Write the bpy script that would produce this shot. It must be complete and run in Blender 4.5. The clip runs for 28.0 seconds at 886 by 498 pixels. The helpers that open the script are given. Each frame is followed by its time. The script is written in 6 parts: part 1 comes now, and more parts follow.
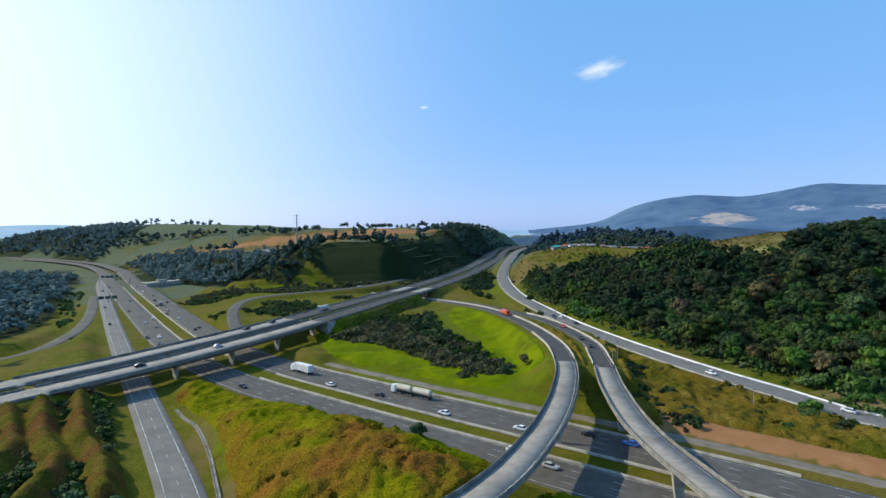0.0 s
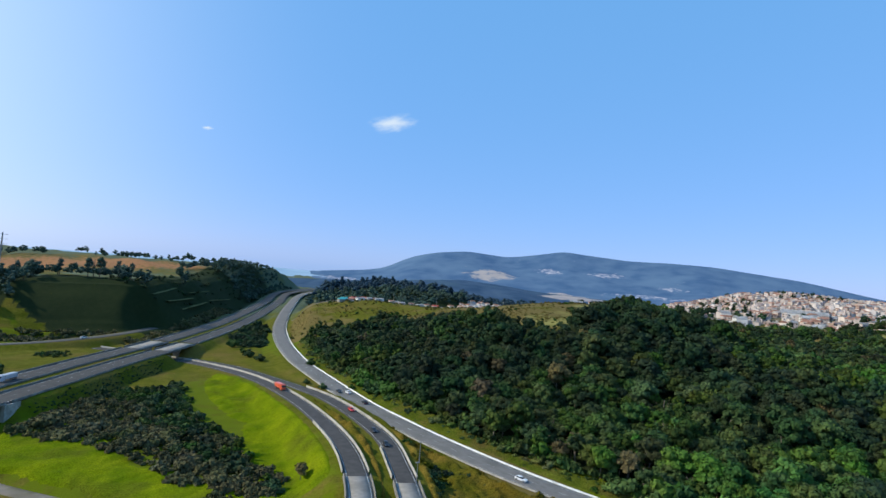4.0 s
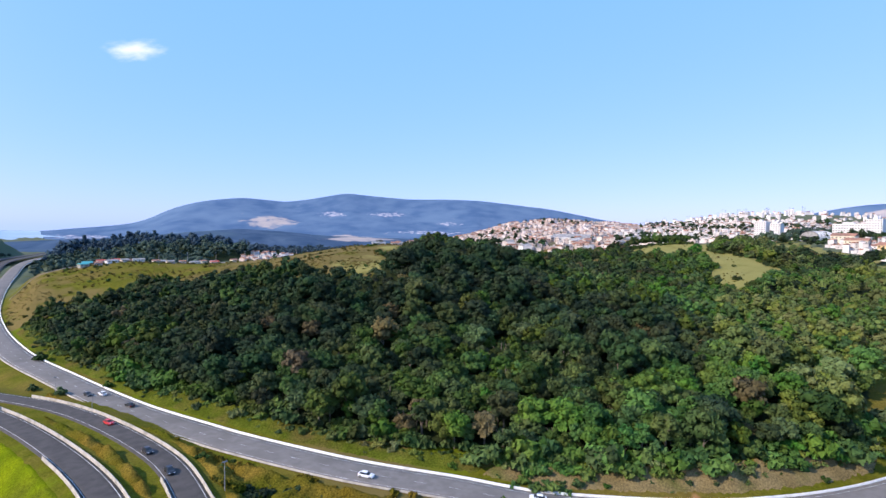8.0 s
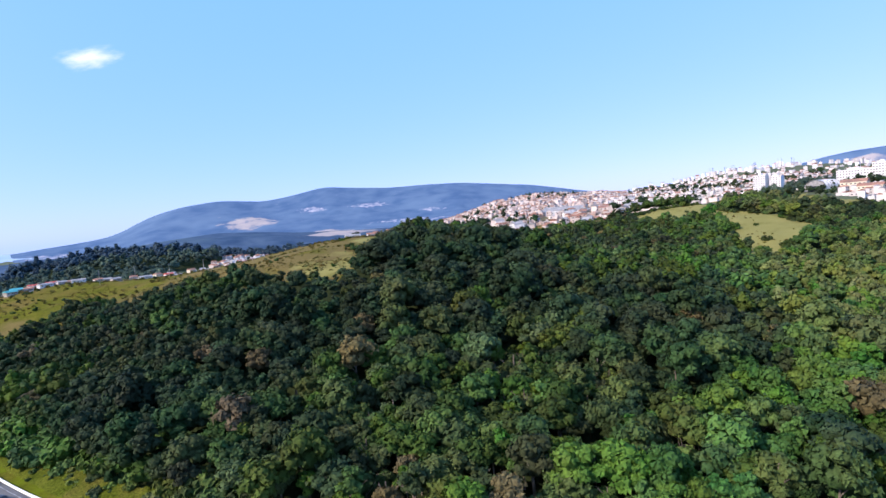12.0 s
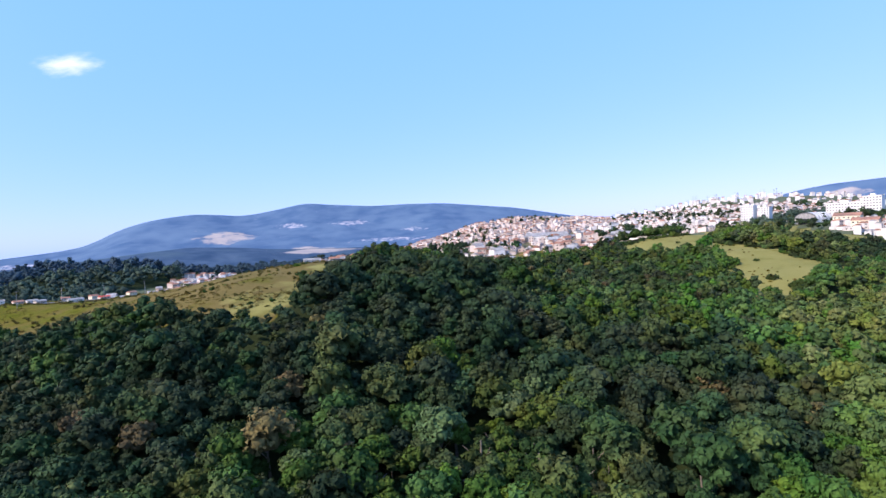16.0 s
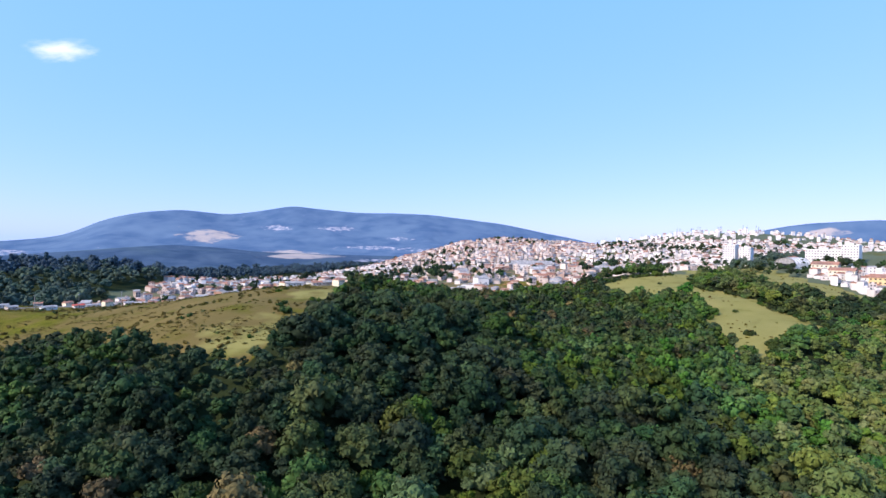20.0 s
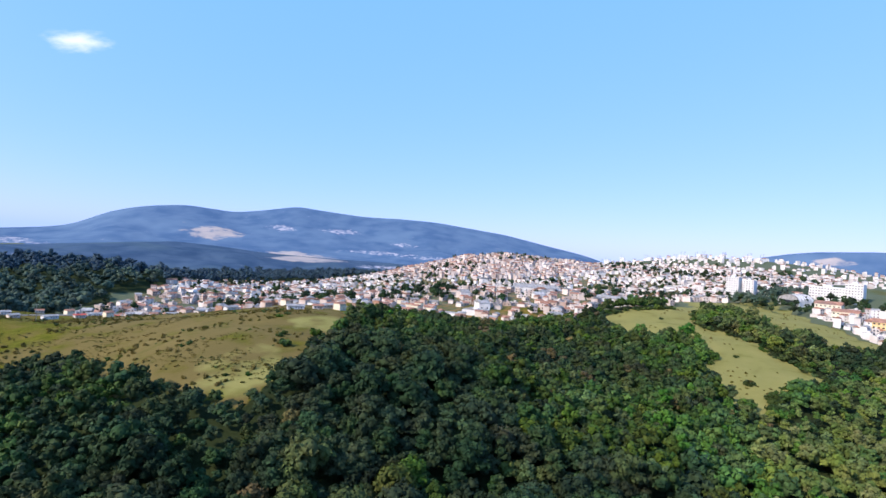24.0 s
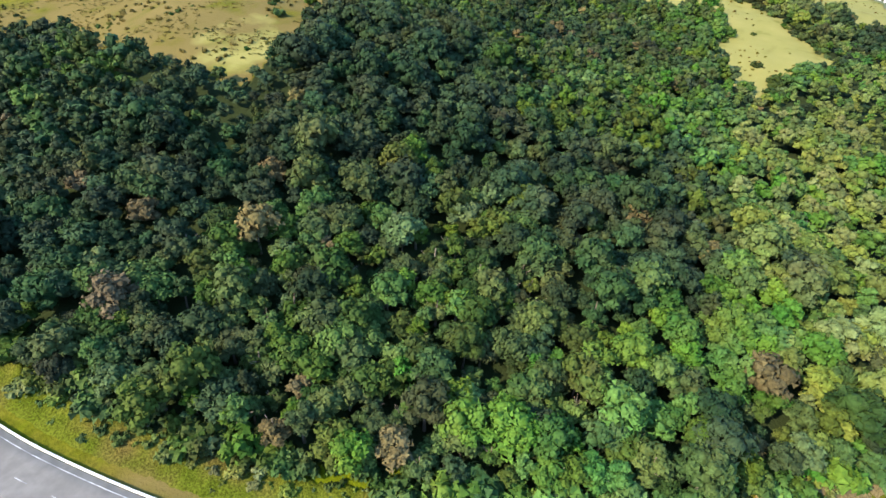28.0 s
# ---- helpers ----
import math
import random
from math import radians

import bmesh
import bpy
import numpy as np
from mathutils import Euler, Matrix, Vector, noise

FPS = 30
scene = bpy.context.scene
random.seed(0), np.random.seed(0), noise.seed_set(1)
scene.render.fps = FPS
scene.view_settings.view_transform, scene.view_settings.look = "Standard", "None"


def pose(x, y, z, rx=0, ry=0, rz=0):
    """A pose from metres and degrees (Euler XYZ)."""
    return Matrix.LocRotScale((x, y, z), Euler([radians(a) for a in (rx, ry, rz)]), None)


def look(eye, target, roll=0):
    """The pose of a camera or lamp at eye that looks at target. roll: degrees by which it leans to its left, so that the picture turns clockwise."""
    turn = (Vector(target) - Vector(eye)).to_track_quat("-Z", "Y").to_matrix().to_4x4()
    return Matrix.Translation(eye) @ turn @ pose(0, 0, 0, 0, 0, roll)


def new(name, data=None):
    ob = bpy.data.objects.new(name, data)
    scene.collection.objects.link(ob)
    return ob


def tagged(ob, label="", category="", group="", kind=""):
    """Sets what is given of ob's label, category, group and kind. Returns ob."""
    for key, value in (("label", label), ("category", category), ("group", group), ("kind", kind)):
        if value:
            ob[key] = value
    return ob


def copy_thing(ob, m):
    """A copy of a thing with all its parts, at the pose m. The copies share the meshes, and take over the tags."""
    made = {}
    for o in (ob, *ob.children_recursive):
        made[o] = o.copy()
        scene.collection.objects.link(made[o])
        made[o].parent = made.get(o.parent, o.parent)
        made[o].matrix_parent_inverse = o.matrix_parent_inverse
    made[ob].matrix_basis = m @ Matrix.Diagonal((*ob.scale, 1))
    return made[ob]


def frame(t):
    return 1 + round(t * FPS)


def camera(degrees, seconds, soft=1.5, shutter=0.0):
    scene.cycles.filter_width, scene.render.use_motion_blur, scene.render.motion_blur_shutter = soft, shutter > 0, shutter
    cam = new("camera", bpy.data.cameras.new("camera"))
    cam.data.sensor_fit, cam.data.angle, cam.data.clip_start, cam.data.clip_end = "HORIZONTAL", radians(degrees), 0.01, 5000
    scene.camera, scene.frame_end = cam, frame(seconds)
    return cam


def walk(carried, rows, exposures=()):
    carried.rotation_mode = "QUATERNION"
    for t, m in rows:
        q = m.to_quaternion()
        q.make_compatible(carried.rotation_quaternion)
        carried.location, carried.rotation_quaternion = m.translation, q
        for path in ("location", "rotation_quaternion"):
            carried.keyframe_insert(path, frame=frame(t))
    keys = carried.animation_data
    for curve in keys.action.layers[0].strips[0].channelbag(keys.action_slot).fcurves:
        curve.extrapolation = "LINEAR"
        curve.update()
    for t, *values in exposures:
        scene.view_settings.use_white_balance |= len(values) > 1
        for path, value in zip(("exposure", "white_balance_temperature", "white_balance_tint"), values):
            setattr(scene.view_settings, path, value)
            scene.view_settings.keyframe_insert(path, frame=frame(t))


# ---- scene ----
cam = camera(78.6, 28.0)
METRES, EYE, TILT, LEAN, TURN = 230.0, 60.0, -2.4, 0.0, 0.0
ROWS = [
    (0.0, 0.0, 0.0, 0.0, 0.0, 0.0, -0.0),
    (0.5, 0.0032, 0.0281, 0.007, -0.54, 0.62, -0.64),
    (1.0, 0.0055, 0.0556, 0.014, -1.11, 1.23, -1.35),
    (1.5, 0.0072, 0.0827, 0.0204, -1.68, 1.91, -2.24),
    (2.0, 0.0096, 0.1098, 0.027, -2.27, 2.57, -3.05),
    (2.5, 0.0103, 0.1361, 0.0334, -2.88, 3.14, -3.91),
    (3.0, 0.0105, 0.1618, 0.0382, -3.43, 3.3, -4.74),
    (3.5, 0.0162, 0.1855, 0.0415, -9.34, 4.09, -4.88),
    (4.0, 0.012, 0.2086, 0.0445, -22.97, 5.19, -4.03),
    (4.5, 0.0135, 0.2345, 0.0456, -23.98, 4.79, -4.12),
    (6.5, 0.0395, 0.337, 0.049, -28.97, 2.04, -1.64),
    (7.0, 0.0517, 0.3583, 0.0498, -34.13, 1.29, -0.56),
    (7.5, 0.0606, 0.383, 0.0497, -43.4, 0.53, 0.3),
    (8.0, 0.0742, 0.4068, 0.0504, -45.56, -0.27, 0.9),
    (8.5, 0.0906, 0.429, 0.0506, -46.35, -0.85, 1.61),
    (9.0, 0.109, 0.4502, 0.0505, -47.0, -1.32, 2.53),
    (9.5, 0.1285, 0.471, 0.0504, -47.44, -1.71, 3.48),
    (10.0, 0.1496, 0.4911, 0.0502, -47.61, -1.98, 4.38),
    (10.5, 0.1719, 0.5102, 0.0504, -47.5, -2.18, 5.09),
    (11.0, 0.1951, 0.5288, 0.0506, -47.34, -2.21, 5.61),
    (11.5, 0.2188, 0.5467, 0.0509, -47.23, -2.11, 5.99),
    (12.0, 0.2449, 0.5654, 0.0521, -47.12, -1.96, 6.18),
    (12.5, 0.2692, 0.5822, 0.0525, -47.02, -1.8, 6.24),
    (14.5, 0.3581, 0.6388, 0.0597, -47.07, -0.44, 5.48),
    (15.0, 0.3731, 0.6467, 0.0623, -47.17, -0.27, 5.3),
    (15.5, 0.3846, 0.6525, 0.0646, -47.59, -0.1, 4.97),
    (16.0, 0.391, 0.6557, 0.0682, -48.98, -0.03, 4.56),
    (16.5, 0.3917, 0.6563, 0.075, -49.72, 0.12, 3.98),
    (17.0, 0.3913, 0.6559, 0.0834, -49.95, 0.28, 3.38),
    (17.5, 0.3915, 0.6559, 0.0923, -50.11, 0.34, 2.83),
    (18.0, 0.3925, 0.6559, 0.0997, -50.23, 0.49, 2.34),
    (18.5, 0.3934, 0.6559, 0.1065, -50.37, 0.66, 1.86),
    (19.0, 0.394, 0.6551, 0.1131, -50.48, 0.81, 1.51),
    (19.5, 0.394, 0.6544, 0.12, -50.54, 0.91, 1.2),
    (20.0, 0.3938, 0.6539, 0.1268, -50.58, 0.99, 0.84),
    (20.5, 0.3933, 0.6539, 0.1336, -50.61, 1.07, 0.42),
    (21.0, 0.3932, 0.6538, 0.1418, -50.61, 1.15, -0.05),
    (21.5, 0.3928, 0.654, 0.1492, -50.59, 1.26, -0.45),
    (23.5, 0.392, 0.6547, 0.1838, -50.39, 1.56, -1.84),
    (24.0, 0.392, 0.6545, 0.192, -50.31, 1.63, -2.09),
    (24.5, 0.3918, 0.6543, 0.1996, -50.27, 1.7, -2.33),
    (25.0, 0.3918, 0.6537, 0.2072, -50.19, 1.75, -2.53),
    (25.5, 0.3919, 0.6531, 0.2146, -50.12, 1.81, -2.66),
    (26.0, 0.392, 0.6526, 0.2215, -50.09, 1.87, -2.74),
    (26.5, 0.3908, 0.6504, 0.2199, -50.06, -2.58, -2.81),
    (27.0, 0.3886, 0.648, 0.2202, -49.96, -13.22, -2.96),
    (27.5, 0.3869, 0.6453, 0.2194, -49.73, -23.16, -3.09),
    (28.0, 0.385, 0.6428, 0.2185, -49.56, -32.81, -3.1),
]
walk(cam, [(t, pose(0, 0, EYE, TILT, LEAN, TURN) @ pose(METRES * x, METRES * y, METRES * z, 90 + pitch, roll, yaw)) for t, x, y, z, yaw, pitch, roll in ROWS],
     [(0.0, -0.01, 6100, 3), (3.0, -0.05, 5950, 4), (4.5, -0.09, 5930, 5), (7.0, 0.33, 6020, 19), (12.5, 0.48, 5930, 23), (20.0, 0.46, 5930, 22), (26.2, 0.37, 5900, 17), (27.0, 0.48, 5950, 17), (28.0, 1.24, 6500, 11)])

# ---------------------------------------------------------------- light
SUN_AZ, SUN_EL = -73.0, 35.0          # degrees: from straight ahead to the right; above the horizon
world = bpy.data.worlds.new("sky")
scene.world = world
world.use_nodes = True
wn = world.node_tree
sky = wn.nodes.new("ShaderNodeTexSky")
sky.sky_type, sky.sun_disc = "NISHITA", False
sky.sun_elevation, sky.sun_rotation = radians(SUN_EL), radians(SUN_AZ)
sky.air_density, sky.dust_density, sky.ozone_density, sky.altitude = 1.0, 1.4, 1.2, 1200
veil = wn.nodes.new("ShaderNodeMix")          # thin high haze evens the blue out
veil.data_type = "RGBA"
veil.inputs[0].default_value = 0.62
veil.inputs[7].default_value = (1.5, 4.15, 7.6, 1)
warm = wn.nodes.new("ShaderNodeMix")          # city air takes a little green out of the horizon
warm.data_type, warm.blend_type = "RGBA", "MULTIPLY"
warm.inputs[0].default_value = 1.0
warm.inputs[7].default_value = (1.165, 0.74, 0.985, 1)
wn.links.new(sky.outputs[0], warm.inputs[6])
wn.links.new(warm.outputs[2], veil.inputs[6])
wn.links.new(veil.outputs[2], wn.nodes["Background"].inputs[0])
wn.nodes["Background"].inputs[1].default_value = 0.145
sun = new("sun", bpy.data.lights.new("sun", "SUN"))
sun.data.energy, sun.data.angle, sun.data.color = 4.5, radians(0.5), (1.0, 0.87, 0.67)
to_sun = Vector((math.sin(radians(SUN_AZ)) * math.cos(radians(SUN_EL)), math.cos(radians(SUN_AZ)) * math.cos(radians(SUN_EL)), math.sin(radians(SUN_EL))))
sun.matrix_world = Matrix.Translation((0, 0, 400)) @ to_sun.to_track_quat("Z", "Y").to_matrix().to_4x4()


# ---------------------------------------------------------------- materials
def mat(name, a, b, scale=0.5, rough=0.85, bump=0.0, fine=8.0, c=None, mix=0.5, metal=0.0, island=0.0, objrand=0.0, spec=0.3, wide=0.06, speck=0.0, tint=0.0):
    """Two tones mixed by a noise of `scale`, a third by a wide noise, fine relief, and a spread of brightness from piece to piece."""
    m = bpy.data.materials.new(name)
    m.use_nodes = True
    nt = m.node_tree
    N, L = nt.nodes, nt.links
    bs = N["Principled BSDF"]
    geo = N.new("ShaderNodeNewGeometry")
    pos = geo.outputs["Position"]

    def noi(sc, det=3.0):
        n = N.new("ShaderNodeTexNoise")
        n.inputs["Scale"].default_value, n.inputs["Detail"].default_value = sc, det
        L.new(pos, n.inputs["Vector"])
        return n.outputs["Fac"]

    def ramp(f, lo, hi):
        r = N.new("ShaderNodeMapRange")
        r.inputs[1].default_value, r.inputs[2].default_value = lo, hi
        L.new(f, r.inputs[0])
        return r.outputs[0]

    def blend(f, x, y):
        k = N.new("ShaderNodeMix")
        k.data_type = "RGBA"
        if f is None:
            k.inputs[0].default_value = 0.5
        else:
            L.new(f, k.inputs[0])
        for i, v in ((6, x), (7, y)):
            if isinstance(v, tuple):
                k.inputs[i].default_value = (*v, 1)
            else:
                L.new(v, k.inputs[i])
        return k.outputs[2]

    col = blend(ramp(noi(scale), 0.35, 0.65), a, b)
    if c:
        col = blend(ramp(noi(wide, 2.0), mix, mix + 0.2), col, c)
    if speck:
        k = N.new("ShaderNodeHueSaturation")
        r = N.new("ShaderNodeMapRange")
        r.inputs[1].default_value, r.inputs[2].default_value, r.inputs[3].default_value, r.inputs[4].default_value = 0.3, 0.7, 1 - speck, 1 + speck
        L.new(noi(fine, 3.0), r.inputs[0])
        L.new(r.outputs[0], k.inputs["Value"])
        L.new(col, k.inputs["Color"])
        col = k.outputs[0]
    hs = None
    if island or objrand:
        hs = N.new("ShaderNodeHueSaturation")
        rr = N.new("ShaderNodeMapRange")
        k = island or objrand
        rr.inputs[3].default_value, rr.inputs[4].default_value = 1 - k, 1 + k
        if island:
            L.new(geo.outputs["Random Per Island"], rr.inputs[0])
        else:
            L.new(N.new("ShaderNodeObjectInfo").outputs["Random"], rr.inputs[0])
        L.new(rr.outputs[0], hs.inputs["Value"])
        L.new(col, hs.inputs["Color"])
        col = hs.outputs[0]
    if tint:
        # each tree its own hue, strength and depth of green
        at, add = N.new("ShaderNodeAttribute"), N.new("ShaderNodeMath")
        at.attribute_name = "tree_tint"
        L.new(at.outputs["Fac"], add.inputs[0])
        L.new(N.new("ShaderNodeObjectInfo").outputs["Random"], add.inputs[1])
        hs = N.new("ShaderNodeHueSaturation")
        for sock, mul, lo, hi in (("Hue", 1.0, 0.5 - 0.026 * tint, 0.5 + 0.03 * tint), ("Saturation", 3.7, 1 - 0.16 * tint, 1 + 0.2 * tint), ("Value", 7.3, 1 - 0.42 * tint, 1 + 0.46 * tint)):
            k, r = N.new("ShaderNodeMath"), N.new("ShaderNodeMapRange")
            k.operation, k.inputs[1].default_value = "MULTIPLY", mul
            f = N.new("ShaderNodeMath")
            f.operation = "FRACT"
            r.inputs[3].default_value, r.inputs[4].default_value = lo, hi
            L.new(add.outputs[0], k.inputs[0])
            L.new(k.outputs[0], f.inputs[0])
            L.new(f.outputs[0], r.inputs[0])
            L.new(r.outputs[0], hs.inputs[sock])
        L.new(col, hs.inputs["Color"])
        col = hs.outputs[0]
    L.new(col, bs.inputs["Base Color"])
    bs.inputs["Roughness"].default_value, bs.inputs["Metallic"].default_value = rough, metal
    bs.inputs["Specular IOR Level"].default_value = spec
    if bump:
        bp = N.new("ShaderNodeBump")
        bp.inputs["Strength"].default_value, bp.inputs["Distance"].default_value = min(1.0, bump), max(0.05, bump * 0.3)
        L.new(noi(fine, 4.0), bp.inputs["Height"])
        L.new(bp.outputs[0], bs.inputs["Normal"])
    return m


ASPHALT = mat("asphalt", (0.080, 0.071, 0.062), (0.104, 0.093, 0.082), 0.35, 0.9, 0.2, 14, c=(0.125, 0.113, 0.100), wide=0.09, mix=0.55)
ASPHALT_DARK = mat("dark_asphalt", (0.052, 0.047, 0.044), (0.075, 0.068, 0.062), 0.4, 0.9, 0.2, 14)
DECK = mat("deck_concrete_pavement", (0.235, 0.213, 0.186), (0.30, 0.272, 0.238), 0.6, 0.9, 0.15, 10, c=(0.19, 0.172, 0.150), wide=0.12)
PALE_ROAD = mat("pale_asphalt", (0.150, 0.138, 0.125), (0.19, 0.175, 0.160), 0.4, 0.9, 0.15, 12, c=(0.135, 0.125, 0.112), wide=0.1)
GRAVEL = mat("pale_earth_track", (0.165, 0.138, 0.108), (0.22, 0.185, 0.145), 0.3, 0.95, 0.3, 9, c=(0.12, 0.105, 0.06), wide=0.12)
CONCRETE = mat("weathered_concrete", (0.34, 0.31, 0.26), (0.45, 0.41, 0.34), 0.8, 0.9, 0.25, 6, c=(0.24, 0.22, 0.18), wide=0.25)
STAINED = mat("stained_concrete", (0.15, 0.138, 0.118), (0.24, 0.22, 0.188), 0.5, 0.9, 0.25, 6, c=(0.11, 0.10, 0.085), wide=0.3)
WHITEWALL = mat("whitewashed_concrete", (0.62, 0.61, 0.57), (0.74, 0.73, 0.69), 0.7, 0.85, 0.15, 6, c=(0.45, 0.43, 0.38), wide=0.2, mix=0.6)
PAINT = mat("road_paint", (0.20, 0.20, 0.20), (0.60, 0.60, 0.58), 0.5, 0.8)
STEEL = mat("galvanised_steel", (0.38, 0.39, 0.40), (0.5, 0.5, 0.5), 1.0, 0.5, metal=0.6)
BARK = mat("bark", (0.11, 0.085, 0.06), (0.17, 0.14, 0.105), 1.5, 0.95, 0.4, 9)
LEAF = mat("leaves", (0.024, 0.046, 0.011), (0.054, 0.084, 0.019), 0.13, 0.8, 0.7, 1.5, c=(0.056, 0.068, 0.020), wide=0.06, mix=0.52, island=0.14, spec=0.15, speck=0.26, tint=1.0)
LEAF_BRIGHT = mat("bright_leaves", (0.033, 0.082, 0.016), (0.070, 0.126, 0.026), 0.1, 0.75, 0.7, 1.5, c=(0.072, 0.110, 0.024), wide=0.06, island=0.14, spec=0.15, speck=0.24, tint=0.7)
LEAF_PALE = mat("pale_olive_leaves", (0.074, 0.106, 0.027), (0.120, 0.148, 0.040), 0.12, 0.85, 0.7, 1.5, c=(0.110, 0.110, 0.042), wide=0.06, mix=0.54, island=0.14, spec=0.1, speck=0.24, tint=0.7)
SWARD_LIT_BENCH = mat("sunlit_bench_grass", (0.105, 0.110, 0.045), (0.165, 0.160, 0.070), 0.1, 0.95, 0.8, 1.5, c=(0.07, 0.08, 0.03), wide=0.05, spec=0.02)
LEAF_TWIG = mat("twiggy_grey_brown_leaves", (0.074, 0.072, 0.034), (0.122, 0.110, 0.054), 0.2, 0.9, 0.8, 1.7, c=(0.050, 0.060, 0.020), wide=0.08, island=0.2, spec=0.05, speck=0.3, tint=0.6)
LEAF_DRY = mat("dry_leaves", (0.074, 0.062, 0.024), (0.112, 0.088, 0.036), 0.25, 0.9, 0.8, 1.7, island=0.2, speck=0.35, tint=0.6)
LEAF_DARK = mat("dark_leaves", (0.013, 0.029, 0.012), (0.030, 0.053, 0.019), 0.13, 0.8, 0.7, 1.5, c=(0.036, 0.043, 0.017), wide=0.06, island=0.14, spec=0.15, speck=0.26, tint=0.9)
# leaves of distant trees: bluish distance haze is mixed into their base colours
LEAF_GUM_HAZED = mat("hazed_gum_leaves", (0.040, 0.066, 0.048), (0.066, 0.094, 0.066), 0.05, 0.8, island=0.12, spec=0.1, speck=0.35, fine=0.8, tint=0.6)
LEAF_VALLEY_HAZED = mat("hazed_valley_leaves", (0.034, 0.060, 0.078), (0.054, 0.082, 0.098), 0.03, 0.9, island=0.1, spec=0.05, speck=0.3, fine=0.3, tint=0.4)
LEAF_FAR_HAZED = mat("hazed_far_leaves", (0.125, 0.160, 0.142), (0.165, 0.200, 0.172), 0.03, 0.9, island=0.1, spec=0.05, speck=0.3, fine=0.3, tint=0.4)
GLASS = mat("dark_glass", (0.012, 0.015, 0.018), (0.02, 0.024, 0.028), 1.0, 0.32, spec=0.5)
RUBBER = mat("tyre_rubber", (0.018, 0.018, 0.018), (0.03, 0.03, 0.03), 3.0, 0.9)
CLAY = mat("clay_roof_tiles", (0.24, 0.115, 0.075), (0.38, 0.205, 0.14), 0.6, 0.9, c=(0.20, 0.12, 0.09), wide=0.08, island=0.35)
CEMENT = mat("fibre_cement_roof", (0.20, 0.195, 0.19), (0.33, 0.32, 0.31), 0.4, 0.9, island=0.4)
RENDER = mat("house_render", (0.50, 0.40, 0.335), (0.68, 0.61, 0.56), 0.05, 0.9, c=(0.42, 0.275, 0.205), wide=0.045, mix=0.52, island=0.28)
PALE_RENDER = mat("pale_house_render", (0.60, 0.53, 0.48), (0.76, 0.73, 0.70), 0.05, 0.9, c=(0.50, 0.38, 0.30), wide=0.045, mix=0.58, island=0.24)
WHITE = mat("white_paint", (0.62, 0.60, 0.57), (0.74, 0.72, 0.69), 0.15, 0.8, c=(0.50, 0.48, 0.45), wide=0.12, mix=0.6)


def layer(m, col, attr, a, b, sc):
    """Lays two mixed tones over a colour where the mesh's own cover says so, with a ragged edge."""
    N, L = m.node_tree.nodes, m.node_tree.links
    n = N.new("ShaderNodeTexNoise")
    n.inputs["Scale"].default_value, n.inputs["Detail"].default_value = sc, 5
    L.new(N.new("ShaderNodeNewGeometry").outputs["Position"], n.inputs["Vector"])
    at = N.new("ShaderNodeAttribute")
    at.attribute_name = attr
    tone = N.new("ShaderNodeMix")
    tone.data_type = "RGBA"
    tone.inputs[6].default_value, tone.inputs[7].default_value = (*a, 1), (*b, 1)
    L.new(n.outputs["Fac"], tone.inputs[0])
    add = N.new("ShaderNodeMath")
    add.operation = "MULTIPLY_ADD"
    L.new(n.outputs["Fac"], add.inputs[0])
    add.inputs[1].default_value = 2.0
    L.new(at.outputs["Fac"], add.inputs[2])
    r = N.new("ShaderNodeMapRange")
    r.inputs[1].default_value, r.inputs[2].default_value = 1.42, 1.85
    L.new(add.outputs[0], r.inputs[0])
    k = N.new("ShaderNodeMix")
    k.data_type = "RGBA"
    L.new(r.outputs[0], k.inputs[0])
    L.new(col, k.inputs[6])
    L.new(tone.outputs[2], k.inputs[7])
    return k.outputs[2]


def ground_material():
    """Turf that goes from green to dry straw and bare earth by the ground's own kinds of cover, and to painted haze far
    off.
    """
    m = mat("turf", (0.074, 0.080, 0.004), (0.112, 0.106, 0.010), 0.22, 0.95, 0.9, 1.3, c=(0.130, 0.098, 0.020), wide=0.035, mix=0.48, speck=0.25, spec=0.05)
    bs = m.node_tree.nodes["Principled BSDF"]
    col = bs.inputs["Base Color"].links[0].from_socket
    col = layer(m, col, "haze_fade", (0.078, 0.098, 0.056), (0.112, 0.126, 0.074), 0.02)
    col = layer(m, col, "lush", (0.074, 0.102, 0.002), (0.118, 0.138, 0.005), 0.16)
    col = layer(m, col, "dry", (0.092, 0.074, 0.020), (0.172, 0.128, 0.042), 0.07)
    col = layer(m, col, "meadow", (0.165, 0.160, 0.040), (0.265, 0.235, 0.078), 0.06)
    col = layer(m, col, "soil", (0.24, 0.105, 0.042), (0.34, 0.180, 0.085), 0.2)
    col = layer(m, col, "litter_shade", (0.014, 0.024, 0.008), (0.030, 0.038, 0.014), 0.3)
    m.node_tree.links.new(col, bs.inputs["Base Color"])
    return m


TURF = ground_material()


